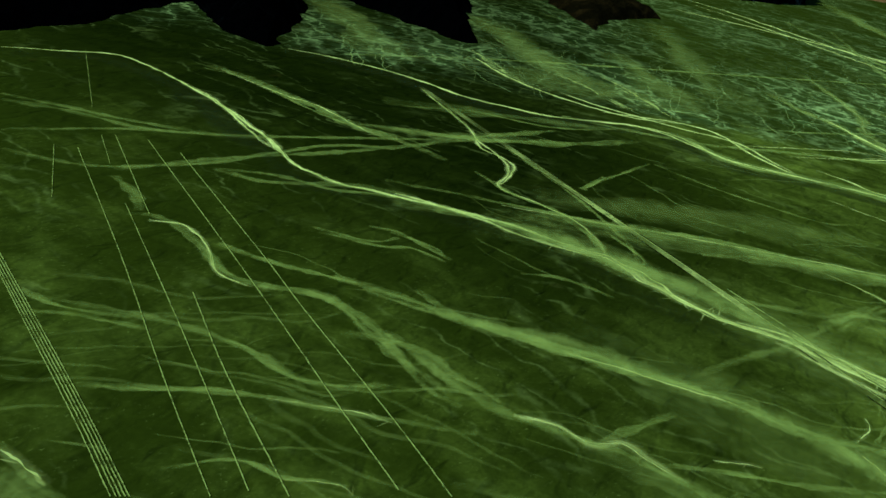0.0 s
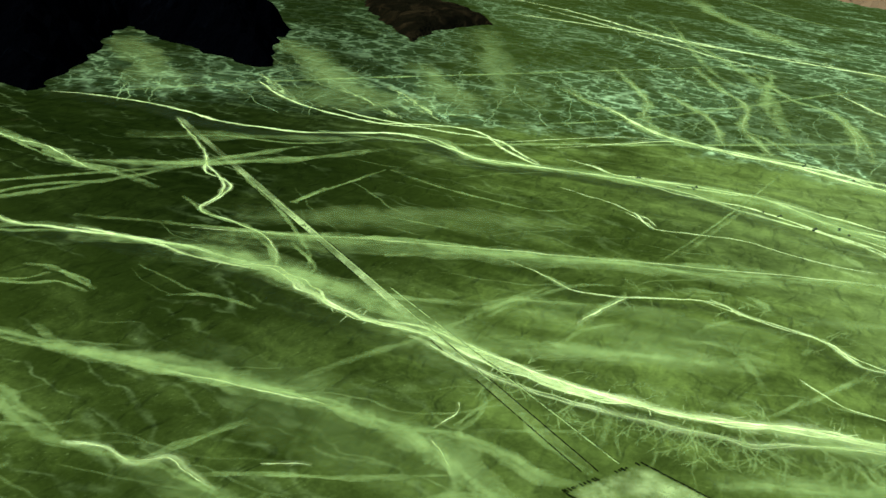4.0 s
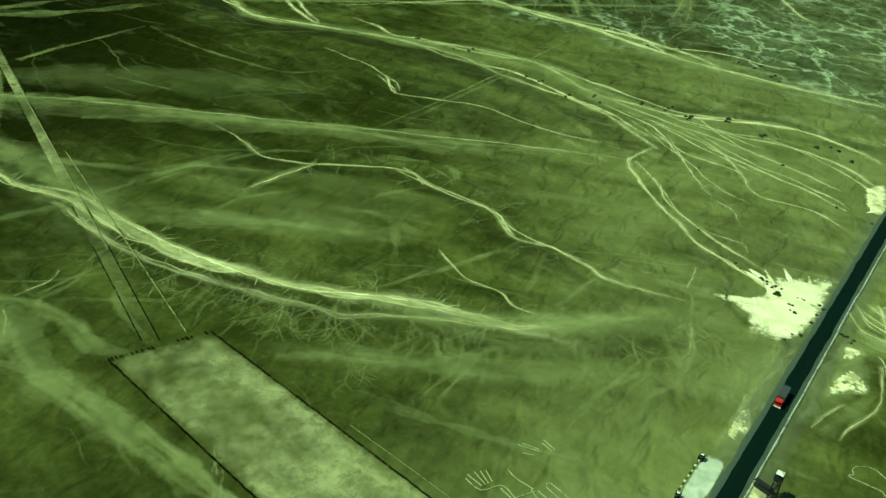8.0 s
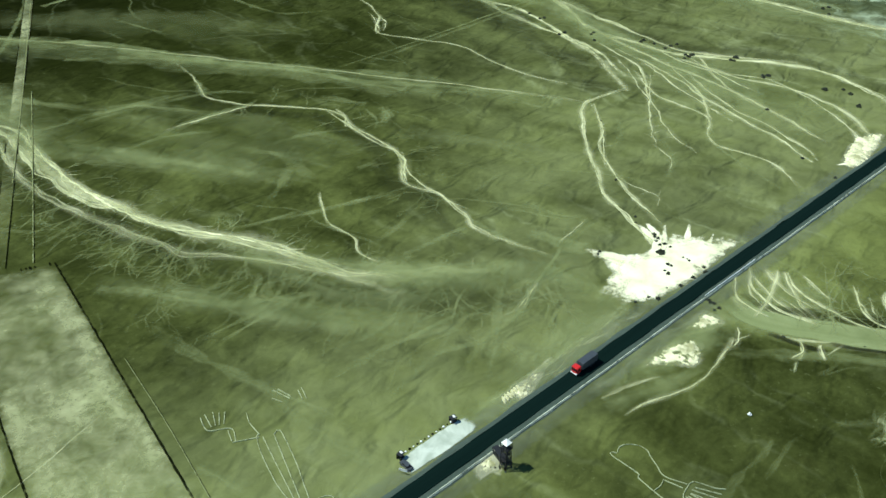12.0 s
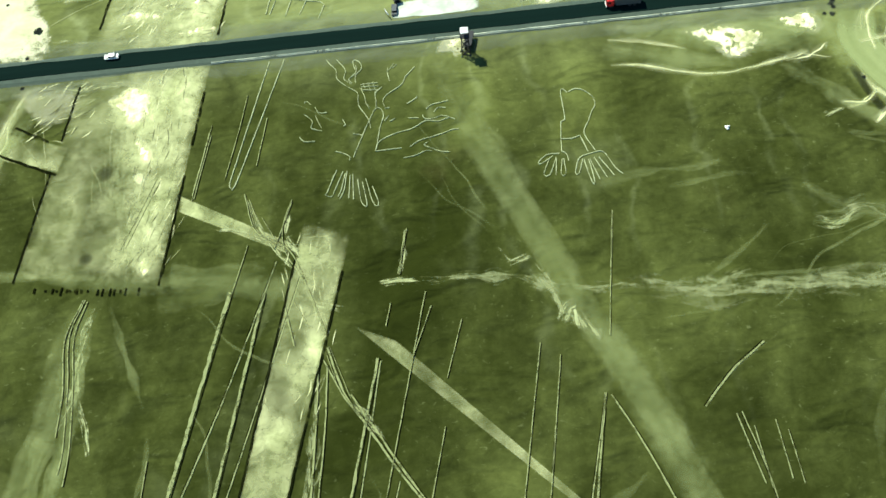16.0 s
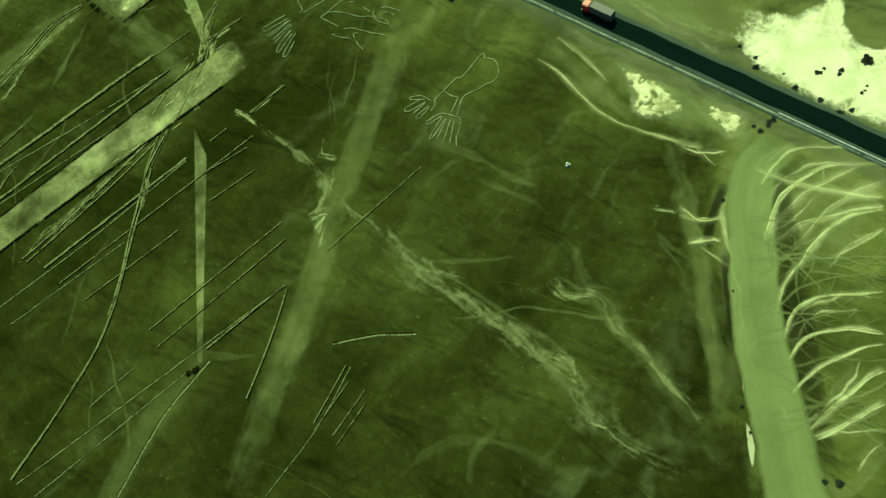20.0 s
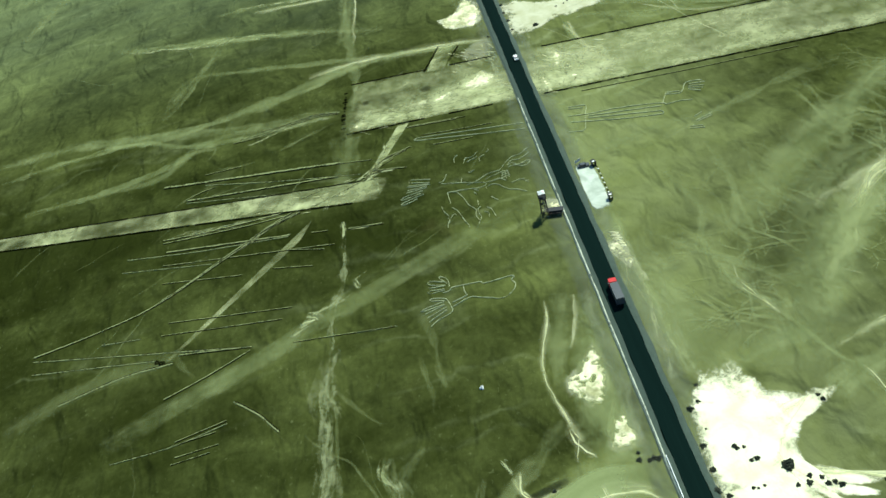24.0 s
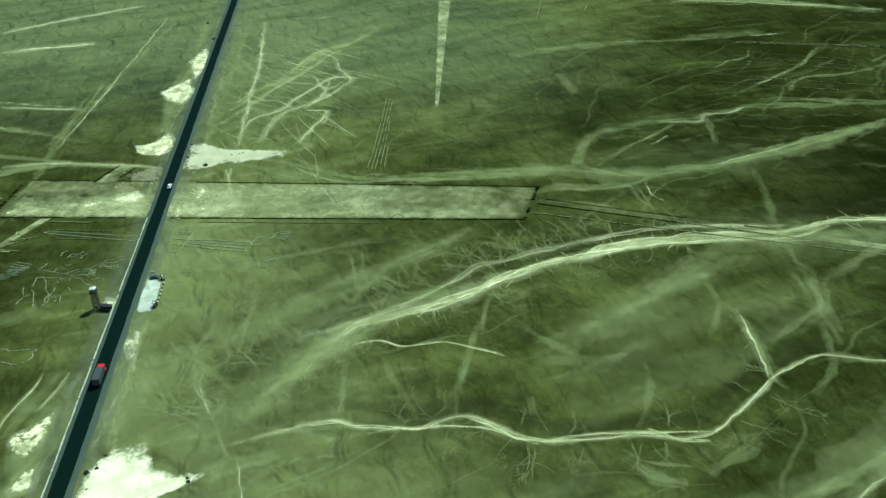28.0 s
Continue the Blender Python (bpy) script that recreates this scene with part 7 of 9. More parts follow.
scuff([(-70.7, -56.4), (-59.6, -60.4), (-48.0, -67.0)], 1.6, 0.7)
scuff([(-49.2, -55.4), (-49.4, -62.9), (-43.5, -72.4)], 1, 0.8)
scuff([(-35.2, -105.6), (-29.7, -112.3), (-26.2, -117.1)], 1.1, 0.7)
scuff([(-40.4, -114.6), (-42.8, -127.6), (-43.2, -139.2)], 1.4, 0.5)
scuff([(-96.8, -77.0), (-99.6, -88.1), (-99.4, -98.2), (-102.7, -108.6)], 1.3, 0.8)
scuff([(-99.4, -98.2), (-96.9, -105.2), (-94.5, -115.2)], 1, 0.8)
faint([(38.0, -8.5), (58.0, -11.5), (80.0, -14.0), (101.0, -15.0)], 9, 9, 0.65)
faint([(36.0, -14.0), (46.0, -17.5), (58.0, -20.5), (72.0, -22.5)], 4, 4, 0.45)
faint([(20.0, 9.0), (45.0, 12.0), (70.0, 15.0), (84.0, 19.0)], 10, 12, 0.6)
faint([(-70.0, 8.0), (-40.0, 9.0), (-22.0, 9.0)], 5, 6, 0.5)
# ---- dusty ground along the great wash ----
faint([(-39.0, 429.9), (-21.5, 373.8), (-17.2, 316.3), (-18.7, 264.1), (-28.9, 230.3)], 34, 40, 0.28)
faint([(10.2, 430.5), (58.3, 387.8), (99.4, 339.0), (134.1, 276.6)], 26, 34, 0.2)
faint([(-62.6, 461.9), (-39.0, 429.9), (-21.5, 373.8), (-17.2, 316.3), (-18.7, 264.1), (-28.9, 230.3)], 9, 12, 0.6)
faint([(-98, 340), (-99, 276), (-98, 235), (-90, 195)], 26, 30, 0.12)

# ---- road ----
def road_profile(name, profile, material, label, category, x0=-1500.0, x1=1700.0, step=12.0, rough=0.0):
    """A long strip with the given cross-section of (y, z) pairs."""
    xs = np.arange(x0, x1 + 1, step)
    verts, n = [], len(profile)
    for x in xs:
        for y, z in profile:
            w = rough * noise.noise((x * 0.11, y * 0.8, 2.0))
            verts.append((x, y + w, z + 0.3 * abs(w)))
    faces = [(i * n + j, i * n + j + 1, (i + 1) * n + j + 1, (i + 1) * n + j) for i in range(len(xs) - 1) for j in range(n - 1)]
    ob = mesh_object(name, verts, faces, material)
    return tagged(ob, label, category, "", "structure")


road_profile("road", [(-2.6, 0.60), (-2.4, 0.74), (-0.1, 0.80), (2.2, 0.74), (2.4, 0.60)], asphalt, "straight black asphalt highway across the desert", "road")
road_profile("road_shoulder_south", [(-4.9, 0.0), (-3.9, 0.50), (-2.6, 0.62)], gravel, "grey gravel shoulder beside the highway", "shoulder", step=3, rough=0.4)
road_profile("road_shoulder_north", [(2.4, 0.62), (3.3, 0.50), (4.3, 0.0)], gravel, "grey gravel shoulder beside the highway", "shoulder", step=3, rough=0.5)
road_profile("berm_south", [(-4.6, 0.30), (-4.3, 0.72), (-3.95, 0.5)], berm_soil, "narrow pale earth ridge along the highway", "berm", -72, 600, 2.5, 0.25)


def verge_strip(y, half, label):
    """Gravel thrown off the shoulder, thinning out over the ground."""
    out = Sheet()
    out.strip(np.stack([np.arange(-900, 901, 8.0), np.full(226, y)], 1), half, 0.28, next_layer(), y, 9, False, 0)
    return out.done("road_verge", verge, label, "verge")


verge_strip(6.2, 3.6, "soft grey-green gravel verge north of the highway")
verge_strip(-7.2, 3.0, "soft grey-green gravel verge south of the highway")


def parking_ground(ring):
    """Pale swept gravel of the stopping place, crumbling at its rim."""
    c = smooth_line(ring + ring[:1], 0.8)[:-1]
    mid = c.mean(0)
    verts, cover, flow = [], [], []
    for r, v in ((1.1, 0.0), (1.0, 0.55), (0.88, 1.0), (0.4, 1.25), (0.0, 1.25)):
        for p in c:
            q = mid + (p - mid) * r
            verts.append((q[0], q[1], 0.226))
            cover.append(v)
            flow.append((q[0] / 5, q[1] / 5))
    n = len(c)
    faces = [(k * n + i, k * n + (i + 1) % n, (k + 1) * n + (i + 1) % n, (k + 1) * n + i) for k in range(4) for i in range(n)]
    ob = mesh_object("parking_ground", verts, faces, swept)
    add_cover(ob.data, cover, [0.75] * len(verts), flow)
    return tagged(ob, "bright swept gravel of a stopping place beside the highway", "parking ground", "", "structure")


parking_ground([(-20.0, 5.2), (-18.5, 10.2), (-9.0, 11.0), (1.6, 10.8), (4.2, 9.2), (3.2, 5.4), (-8.0, 4.8)])

# ---- large cleared figures ----
def cleared_field(name, corners, label, edge_gaps, strength=0.8, border=True, fresh=(), ridge=0.7):
    """A four-sided field: cleared ground with dark stone ridges along its two long sides. fresh: spots (x, y, size, amount) of lately turned, brighter ground. corners: start left, start right, end right, end left."""
    thing = new(name)
    tagged(thing, label, "geoglyph", "cleared fields on the plain")
    a, b, c, d = [np.array(q, float) for q in corners]
    rows, cols = 90, 15
    z = next_layer() if border else 0.012
    verts, cover, flow, much = [], [], [], []
    for i in range(rows + 1):
        s = i / rows
        p, q = a + (d - a) * s, b + (c - b) * s
        for j in range(cols):
            u = j / (cols - 1)
            r = p + (q - p) * u
            verts.append((r[0], r[1], z))
            cover.append(min(1.0, 0.3 + min(u, 1 - u) * 10, min(s, 1 - s) * 40) * 0.92 * (0.5 + 0.5 * min(1.0, min(u, 1 - u) * 40)))
            patchy = 0.5 * noise.noise((r[0] * 0.07, r[1] * 0.05, 3.3)) + 0.5 * noise.noise((r[0] * 0.21, r[1] * 0.17, 8.1))
            bright = sum(h * math.exp(-((r[0] - x) ** 2 + (r[1] - y) ** 2) / (g * g)) for x, y, g, h in fresh)
            much.append(min(1.0, max(0.08, strength * (1 + patchy * (2.2 if fresh else 1.8)) + bright)))
            flow.append((np.linalg.norm(d - a) * s / 30, np.linalg.norm(q - p) * u / 12))
    faces = [(i * cols + j, i * cols + j + 1, (i + 1) * cols + j + 1, (i + 1) * cols + j) for i in range(rows) for j in range(cols - 1)]
    field = mesh_object("cleared_surface", verts, faces, cleared, thing)
    add_cover(field.data, cover, much, flow)
    if border:
        for p, q in ((a, d), (b, c)):
            spans, last = [], 0.0
            for g0, g1 in edge_gaps:
                if g0 > last:
                    spans.append((last, g0))
                last = g1
            if last < 1.0:
                spans.append((last, 1.0))
            for s0, s1 in spans:
                v, f = strip_mesh([[tuple(p + (q - p) * s0), tuple(p + (q - p) * s1)]], ridge, 0.14, 0.22)
                mesh_object("stone_border", v, f, dark_stones, thing, "dark ridge of heaped stones")
    return thing


TURNED = [(-93, -18, 8, 0.6), (-79, -12, 10, 0.5), (-89, -33, 6, 0.5), (-82, -50, 8, 0.5), (-84, -66, 7, 0.4), (-88, -57, 6, 0.4), (-78, -35, 8, 0.3), (-92, -44, 7, 0.2), (-100, -68, 9, 0.15),
          (-96, 16, 8, 0.45), (-80, 10, 9, 0.5), (-70, 22, 6, 0.4), (-66, 35, 6, 0.3), (-84, 27, 9, 0.3), (-75, 55, 22, 0.26), (-70, 90, 26, 0.2), (-66, 130, 26, 0.06)]
cleared_field("trapezoid_geoglyph", [(-119.4, -68.5), (-81.5, -72.9), (-49.3, 162.9), (-80.4, 174.9)], "huge pale trapezoid with dark stone edges, cut by the road", [(0.135, 0.175), (0.25, 0.335)], 0.24, True, TURNED)


def end_ridge(p0, p1):
    """A broken row of small stone heaps that closes the end of a cleared field."""
    rng = random.Random(int(abs(p0[0]) * 10))
    n = max(4, int(math.dist(p0, p1) / 1.1))
    paths = []
    for k in range(n):
        if rng.random() < 0.3:
            continue
        s = (k + rng.random() * 0.7) / n
        x, y = p0[0] + (p1[0] - p0[0]) * s, p0[1] + (p1[1] - p0[1]) * s
        h = rng.uniform(0.3, 1.3)
        paths.append([(x - 0.1 * h, y - h), (x, y), (x + 0.12 * h, y + h * 0.7)])
    thing = new("end_ridge")
    for path in paths:
        v, f = strip_mesh([path], 0.6, 0.12, 0.22)
        mesh_object("stone_heap", v, f, dark_stones, thing)
    return tagged(thing, "broken row of dark stones closing the end of a trapezoid", "stone ridge")


for p0, p1 in (((-80.4, 174.9), (-67.0, 169.8)), ((-60.0, 167.0), (-49.3, 162.9)), ((-113.5, -71.0), (-99.0, -72.6)), ((-97.5, -73.0), (-84.5, -74.0))):
    end_ridge(p0, p1)
RUT = "short crisp scratches and ruts in the cleared ground"
gullies("wheel_ruts", 70, (-93, -78, -70, -8), 1.25, 0.7, (1, 4), (0.16, 0.4), 0.7, 0.3, silt, RUT, 0.222, 61)
gullies("wheel_ruts", 60, (-93, -78, -70, -8), 1.25, 0.7, (1, 4), (0.12, 0.3), 0.7, 0.3, dark_cover, RUT, 0.236, 62)
gullies("wheel_ruts", 60, (-103, -70, 6, 34), 0.3, 1.0, (2, 7), (0.2, 0.5), 0.8, 0.6, silt, RUT, 0.224, 63)
gullies("wheel_ruts", 44, (-103, -70, 6, 34), 0.3, 1.2, (2, 6), (0.12, 0.3), 0.6, 0.8, dark_cover, RUT, 0.237, 64)
gullies("wheel_ruts", 36, (-127, -106, -26, -7), 0.4, 1.2, (2, 6), (0.16, 0.4), 0.7, 0.8, silt, RUT, 0.226, 65)
gullies("wheel_ruts", 26, (-127, -106, -26, -7), 0.4, 1.2, (2, 5), (0.12, 0.3), 0.7, 0.8, dark_cover, RUT, 0.238, 66)
gullies("wheel_ruts", 30, (-50, -38, -112, -64), 1.0, 1.0, (2, 6), (0.15, 0.35), 0.8, 0.5, silt, RUT, 0.228, 67)
cleared_field("strip_geoglyph", [(-45.1, -58.5), (-33.0, -63.0), (-88.0, -300.0), (-94.0, -300.0)], "long pale cleared strip with dark stone edges", [(0.0, 0.045), (0.3, 0.31)], 0.34, True, [(-42, -93, 4, 0.6), (-46, -101, 4, 0.35), (-52, -114, 4, 0.4), (-55, -124, 4, 0.3), (-41, -83, 5, 0.2)])
cleared_field("corridor_geoglyph", [(-78.1, -47.1), (-78.0, -52.2), (-49.5, -67.3), (-48.1, -64.6)], "narrow pale corridor joining two cleared fields", [], 0.5, False)
cleared_field("side_corridor_geoglyph", [(-110.3, -28.0), (-112.2, -36.0), (-133.9, -28.5), (-131.1, -20.4)], "short dusty corridor leaving a cleared trapezoid", [], 0.5, False)
cleared_field("wedge_geoglyph", [(-33.4, -88.3), (-22.9, -93.3), (20.2, -138.6), (19.2, -139.4)], "long pale wedge narrowing to three stone heaps", [(0.1, 0.35)], 0.29, False)
cleared_field("far_wedge_geoglyph", [(-415.0, 160.4), (-413.4, 170.0), (-187.9, 138.1), (-188.1, 136.2)], "long thin pale wedge on the plain", [], 0.5, False)

cleared_field("avenue_geoglyph", [(-67.3, 175.5), (-63.4, 171.4), (133.5, 617.6), (130.2, 622.1)], "narrow pale cleared avenue running away across the plain", [(0.13, 0.18), (0.2, 0.34), (0.44, 0.46), (0.63, 1.0)], 0.07, True, [(67.9, 482.5, 12, 0.35), (55.2, 455.3, 12, 0.35), (45.0, 429.0, 12, 0.35), (33.0, 403.0, 12, 0.35), (25.8, 386.7, 12, 0.35), (10.4, 348.8, 8, 0.45), (0.6, 329.8, 8, 0.45), (-8.4, 312.2, 8, 0.45), (-14.0, 301.1, 8, 0.45), (119.9, 602.2, 14, 0.2), (97.0, 556.7, 14, 0.2)], 0.38)


def stone_ridge(points, width):
    v, f = strip_mesh([points], width, 0.12, 0.2)
    return tagged(mesh_object("stone_ridge", v, f, dark_stones), "low dark ridge of heaped stones edging cleared ground", "stone ridge", "stone ridges")

# ---- lines and drawings ----
old_line([(-63.4, -76.6), (-80.8, -149.4)], 1.5)
old_line([(-54.8, -77.8), (-66.9, -138.5)], 1.1)
old_line([(-27.4, -97.3), (-37.6, -144.4)], 1.0)
old_line([(-15.5, -81.4), (-30.1, -145.0)], .45)
old_line([(-23.9, -83.4), (-25.3, -89.4)], .45)
old_line([(-7.3, -89.4), (-11.7, -103.7)], .4)
old_line([(-12.8, -115.0), (-20.1, -144.2)], .4)
old_line([(10.3, -97.2), (1.4, -139.9)], .4)
old_line([(14.6, -100.5), (6.7, -141.9)], .4)
old_line([(23.3, -110.4), (18.0, -134.8)], .7)
old_line([(24.6, -111.0), (29.9, -122.5), (35.7, -138.2)], .6)
old_line([(-19.7, -64.1), (-21.6, -76.2)], .7)
old_line([(31.6, -64.8), (26.3, -97.0)], .4)
old_line([(44.4, -115.6), (52.0, -107.8), (60.2, -101.8)], .8)
old_line([(50.7, -117.7), (53.6, -133.1)], .4)
old_line([(53.9, -120.7), (54.8, -134.2)], .35)
old_line([(58.6, -119.7), (59.3, -132.6)], .35)
old_line([(60.8, -122.1), (61.5, -133.7)], .35)
old_line([(-39.3, -93.5), (-35.4, -105.2), (-30.3, -113.4), (-23.6, -123.9), (-16.6, -133.8), (-11.2, -143.4)], .8)
old_line([(-40.2, -96.6), (-35.1, -106.6), (-29.6, -113.4)], .5)
old_line([(-41.3, -96.7), (-42.1, -114.2), (-43.5, -133.4), (-45.3, -146.3)], .6)
old_line([(-39.3, -98.0), (-40.0, -114.1), (-41.8, -131.9), (-43.4, -146.2)], .6)
old_line([(-60.8, -48.9), (-57.4, -60.3), (-48.9, -66.4), (-43.9, -78.1), (-39.4, -90.5)], .45)
old_line([(-48.3, -52.5), (-50.4, -59.1), (-52.5, -65.5)], .4)
old_line([(-49.8, -81.6), (-47.2, -92.4)], .6)
old_line([(-99.8, -75.0), (-102.6, -84.3), (-101.4, -97.1), (-100.5, -112.3), (-101.0, -118.3)], .5)
old_line([(-99.2, -75.5), (-101.4, -85.1), (-100.1, -97.0), (-99.0, -112.3), (-99.4, -121.1)], .5)
old_line([(-100.3, -75.0), (-103.6, -85.2), (-102.4, -98.7), (-102.6, -109.5)], .5)
old_line([(-70.9, -127.4), (-70.1, -132.8), (-67.2, -140.5)], .4)
old_line([(-80.4, -116.9), (-81.7, -132.3)], .4)
old_line([(-157.3, 588.8), (-205.2, 469.8), (-239.8, 388.6), (-261.3, 335.1)], .5)
old_line([(-130.5, 599.2), (-173.3, 500.6)], .5)
old_line([(-175.4, 516.1), (-217.8, 412.1), (-252.3, 330.8)], .5)
old_line([(-199.6, 431.2), (-222.6, 380.5), (-245.5, 322.5)], .6)
old_line([(-119.3, 586.7), (-174.4, 431.1), (-206.3, 345.5), (-220.5, 306.3)], .55)
old_line([(-116.0, 561.9), (-155.9, 447.4), (-174.1, 398.4), (-196.7, 332.8), (-210.9, 295.2)], .55)
old_line([(-247.9, 478.2), (-269.4, 391.3), (-280.4, 350.1)], .5)
old_line([(-246.5, 481.1), (-267.6, 393.5), (-279.3, 349.3)], .5)
old_line([(-244.5, 485.3), (-266.4, 394.4), (-278.5, 348.6)], .5)
old_line([(-242.4, 489.7), (-264.7, 396.9), (-277.6, 347.9)], .5)
old_line([(-240.4, 494.1), (-263.4, 398.5), (-276.8, 347.3)], .5)
old_line([(-165.0, 597.6), (-198.8, 535.2)], .5)
old_line([(-52.8, 767.7), (-115.9, 647.9)], .4)
old_line([(-137.0, 601.8), (-155.2, 562.7)], .4)
old_line([(2.2, -187.4), (12.7, -149.5), (23.5, -110.4)], .5)
old_line([(8.4, -186.5), (18.0, -142.3)], .45)
old_line([(26.0, -173.9), (21.5, -153.8), (21.1, -136.6)], .8)
old_line([(-33.9, -105.6), (-24.5, -120.8), (-9.8, -144.7), (-3.8, -164.4), (0.1, -187.6)], .8)
old_line([(-39.4, -159.6), (-32.6, -131.1), (-26.8, -98.0)], .5)
old_line([(-32.6, -160.9), (-23.4, -126.2)], .45)
old_line([(29.7, -77.3), (31.8, -64.2)], .4)
old_line([(9.6, -127.1), (11.3, -118.4)], .4)
old_line([(55.5, -152.6), (55.0, -133.7), (51.9, -117.4)], .4)
old_line([(-74.2, -131.6), (-62.8, -101.9), (-51.9, -69.4)], .6)
old_line([(-65.4, -138.7), (-56.0, -108.0), (-45.8, -74.3)], .5)
old_line([(3.3, -163.1), (5.6, -149.0)], .4)
old_line([(1.5, 309.8), (-31.4, 226.9), (-55.0, 168.0)], .7)
old_line([(51.3, 434.5), (-1.4, 313.2), (-38.9, 228.6)], .6)
old_line([(127.6, 613.8), (82.5, 529.8)], .8)
old_line([(-110.4, 95.2), (-151.9, 101.9), (-205.3, 109.3)], .6)
old_line([(-110.1, 97.2), (-151.7, 103.7), (-205.0, 111.2)], .6)
old_line([(-109.9, 99.1), (-151.4, 105.5), (-200.3, 112.3)], .6)
old_line([(-109.6, 101.3), (-155.0, 107.5), (-170.6, 109.5)], .6)
old_line([(-110.6, 103.6), (-136.4, 106.8)], .6)
old_line([(-402.7, 240.2), (-350.3, 226.5)], 1.0)
old_line([(-396.9, 277.6), (-366.7, 265.9)], 1.0)
old_line([(-54.5, 99.0), (-58.6, 64.9), (-63.4, 33.2), (-65.4, 19.5)], .3)
old_line([(-71.2, -28.0), (-72.9, -37.8), (-74.7, -47.8)], .5)
old_line([(-70.7, -29.3), (-72.6, -39.6), (-74.2, -48.8)], .4)
old_line([(-61.2, -16.9), (-63.0, -27.8), (-66.3, -43.8)], .4)
old_line([(-55.5, -25.3), (-56.9, -33.9), (-58.0, -40.4)], .4)
old_line([(-59.4, -64.1), (-63.8, -80.9)], .4)
old_line([(-59.9, -51.0), (-56.8, -60.5), (-49.4, -66.9)], .3)
old_line([(-48.4, -51.9), (-50.6, -59.9), (-49.6, -67.3), (-45.0, -75.1)], .4)
old_line([(-19.2, -63.7), (-21.9, -76.1)], .5)
old_line([(-14.3, -85.2), (-19.6, -98.6)], .5)
old_line([(-84.5, -41.3), (-88.4, -51.6), (-92.3, -61.7)], .22)
old_line([(-83.5, -42.0), (-87.5, -52.2), (-91.1, -61.6)], .22)
old_line([(-70.6, -25.6), (-72.6, -37.2), (-74.7, -49.3)], .22)
old_line([(-47.1, -70.4), (-44.3, -74.9)], .25)
old_line([(-47.5, -80.7), (-44.1, -87.2)], .25)
old_line([(-43.0, -81.1), (-40.4, -88.1)], .25)
old_line([(-38.8, -93.3), (-34.0, -106.3)], .25)
old_line([(-39.7, -94.5), (-37.0, -103.0)], .25)
old_line([(-56.0, -56.4), (-51.1, -65.6)], .3)
old_line([(-59.5, -50.6), (-56.9, -57.8)], .25)
stone_ridge([(-130.9, -27.9), (-112.6, -36.8)], .9)
stone_ridge([(-126.4, -19.7), (-116.4, -25.4)], .9)
figure("tree_geoglyph", [
    [(-32.2, -40.9), (-29.6, -34.1), (-27.1, -28.1), (-25.8, -25.8), (-24.5, -26.1), (-23.8, -28.4), (-24.9, -32.2), (-25.7, -36.8), (-26.3, -39.6)],
    [(-27.4, -32.2), (-27.8, -29.4), (-29.2, -26.6), (-30.4, -24.3), (-30.6, -21.8), (-30.7, -19.9), (-33.0, -17.9), (-34.4, -16.6), (-36.4, -14.2), (-36.5, -11.4), (-38.3, -9.0), (-39.2, -7.4)],
    [(-32.4, -16.6), (-34.4, -14.6), (-33.8, -12.0), (-34.8, -10.0), (-36.3, -7.8)],
    [(-32.1, -16.5), (-33.0, -15.0), (-31.0, -13.0), (-31.0, -10.5)],
    [(-31.1, -16.5), (-31.2, -14.0), (-29.5, -11.9), (-29.6, -9.9), (-30.8, -8.7), (-31.8, -8.9), (-31.2, -12.0)],
    [(-29.7, -18.5), (-28.7, -21.8), (-28.5, -23.7), (-27.4, -25.6)],
    [(-23.9, -18.8), (-25.9, -20.7), (-25.7, -23.1), (-25.8, -25.6)],
    [(-23.4, -25.5), (-23.9, -23.6), (-22.7, -21.6), (-20.5, -20.2), (-18.3, -18.3), (-17.5, -16.3), (-16.1, -14.7), (-14.7, -13.1)],
    [(-21.7, -17.2), (-22.2, -14.8), (-22.1, -12.4)],
    [(-21.8, -13.2), (-20.4, -11.2)],
    [(-20.9, -12.8), (-19.7, -11.6)],
    [(-23.4, -26.1), (-22.1, -26.0)],
    [(-23.6, -30.2), (-22.5, -28.7)],
    [(-22.2, -30.6), (-20.8, -29.8)],
    [(-26.3, -39.6), (-25.3, -36.8), (-23.1, -35.5), (-20.1, -34.4), (-17.0, -33.8), (-14.8, -32.8), (-12.6, -31.5), (-9.4, -32.1), (-6.4, -31.3), (-4.8, -32.0)],
    [(-26.3, -39.6), (-22.5, -39.5), (-19.4, -39.4)],
    [(-19.0, -42.6), (-15.9, -42.2), (-13.0, -41.0), (-11.4, -41.5)],
    [(-17.1, -39.3), (-15.0, -37.8), (-12.0, -37.0), (-8.9, -36.3), (-6.0, -35.3), (-4.1, -35.3)],
    [(-12.5, -38.4), (-13.5, -39.2), (-11.5, -40.6), (-9.0, -41.8), (-7.0, -42.2)],
    [(-13.4, -29.6), (-12.7, -30.9), (-10.4, -31.0), (-8.1, -30.4), (-6.0, -31.3)],
    [(-12.3, -27.7), (-10.9, -26.5), (-8.6, -26.1), (-6.3, -25.7)],
    [(-10.3, -29.0), (-9.2, -27.6), (-7.1, -28.0)],
    [(-17.4, -25.4), (-15.2, -24.0), (-14.5, -23.4)],
    [(-17.2, -30.1), (-14.4, -30.4)],
    [(-36.9, -38.4), (-34.3, -39.5), (-33.1, -40.5), (-33.2, -41.6)],
], .3)
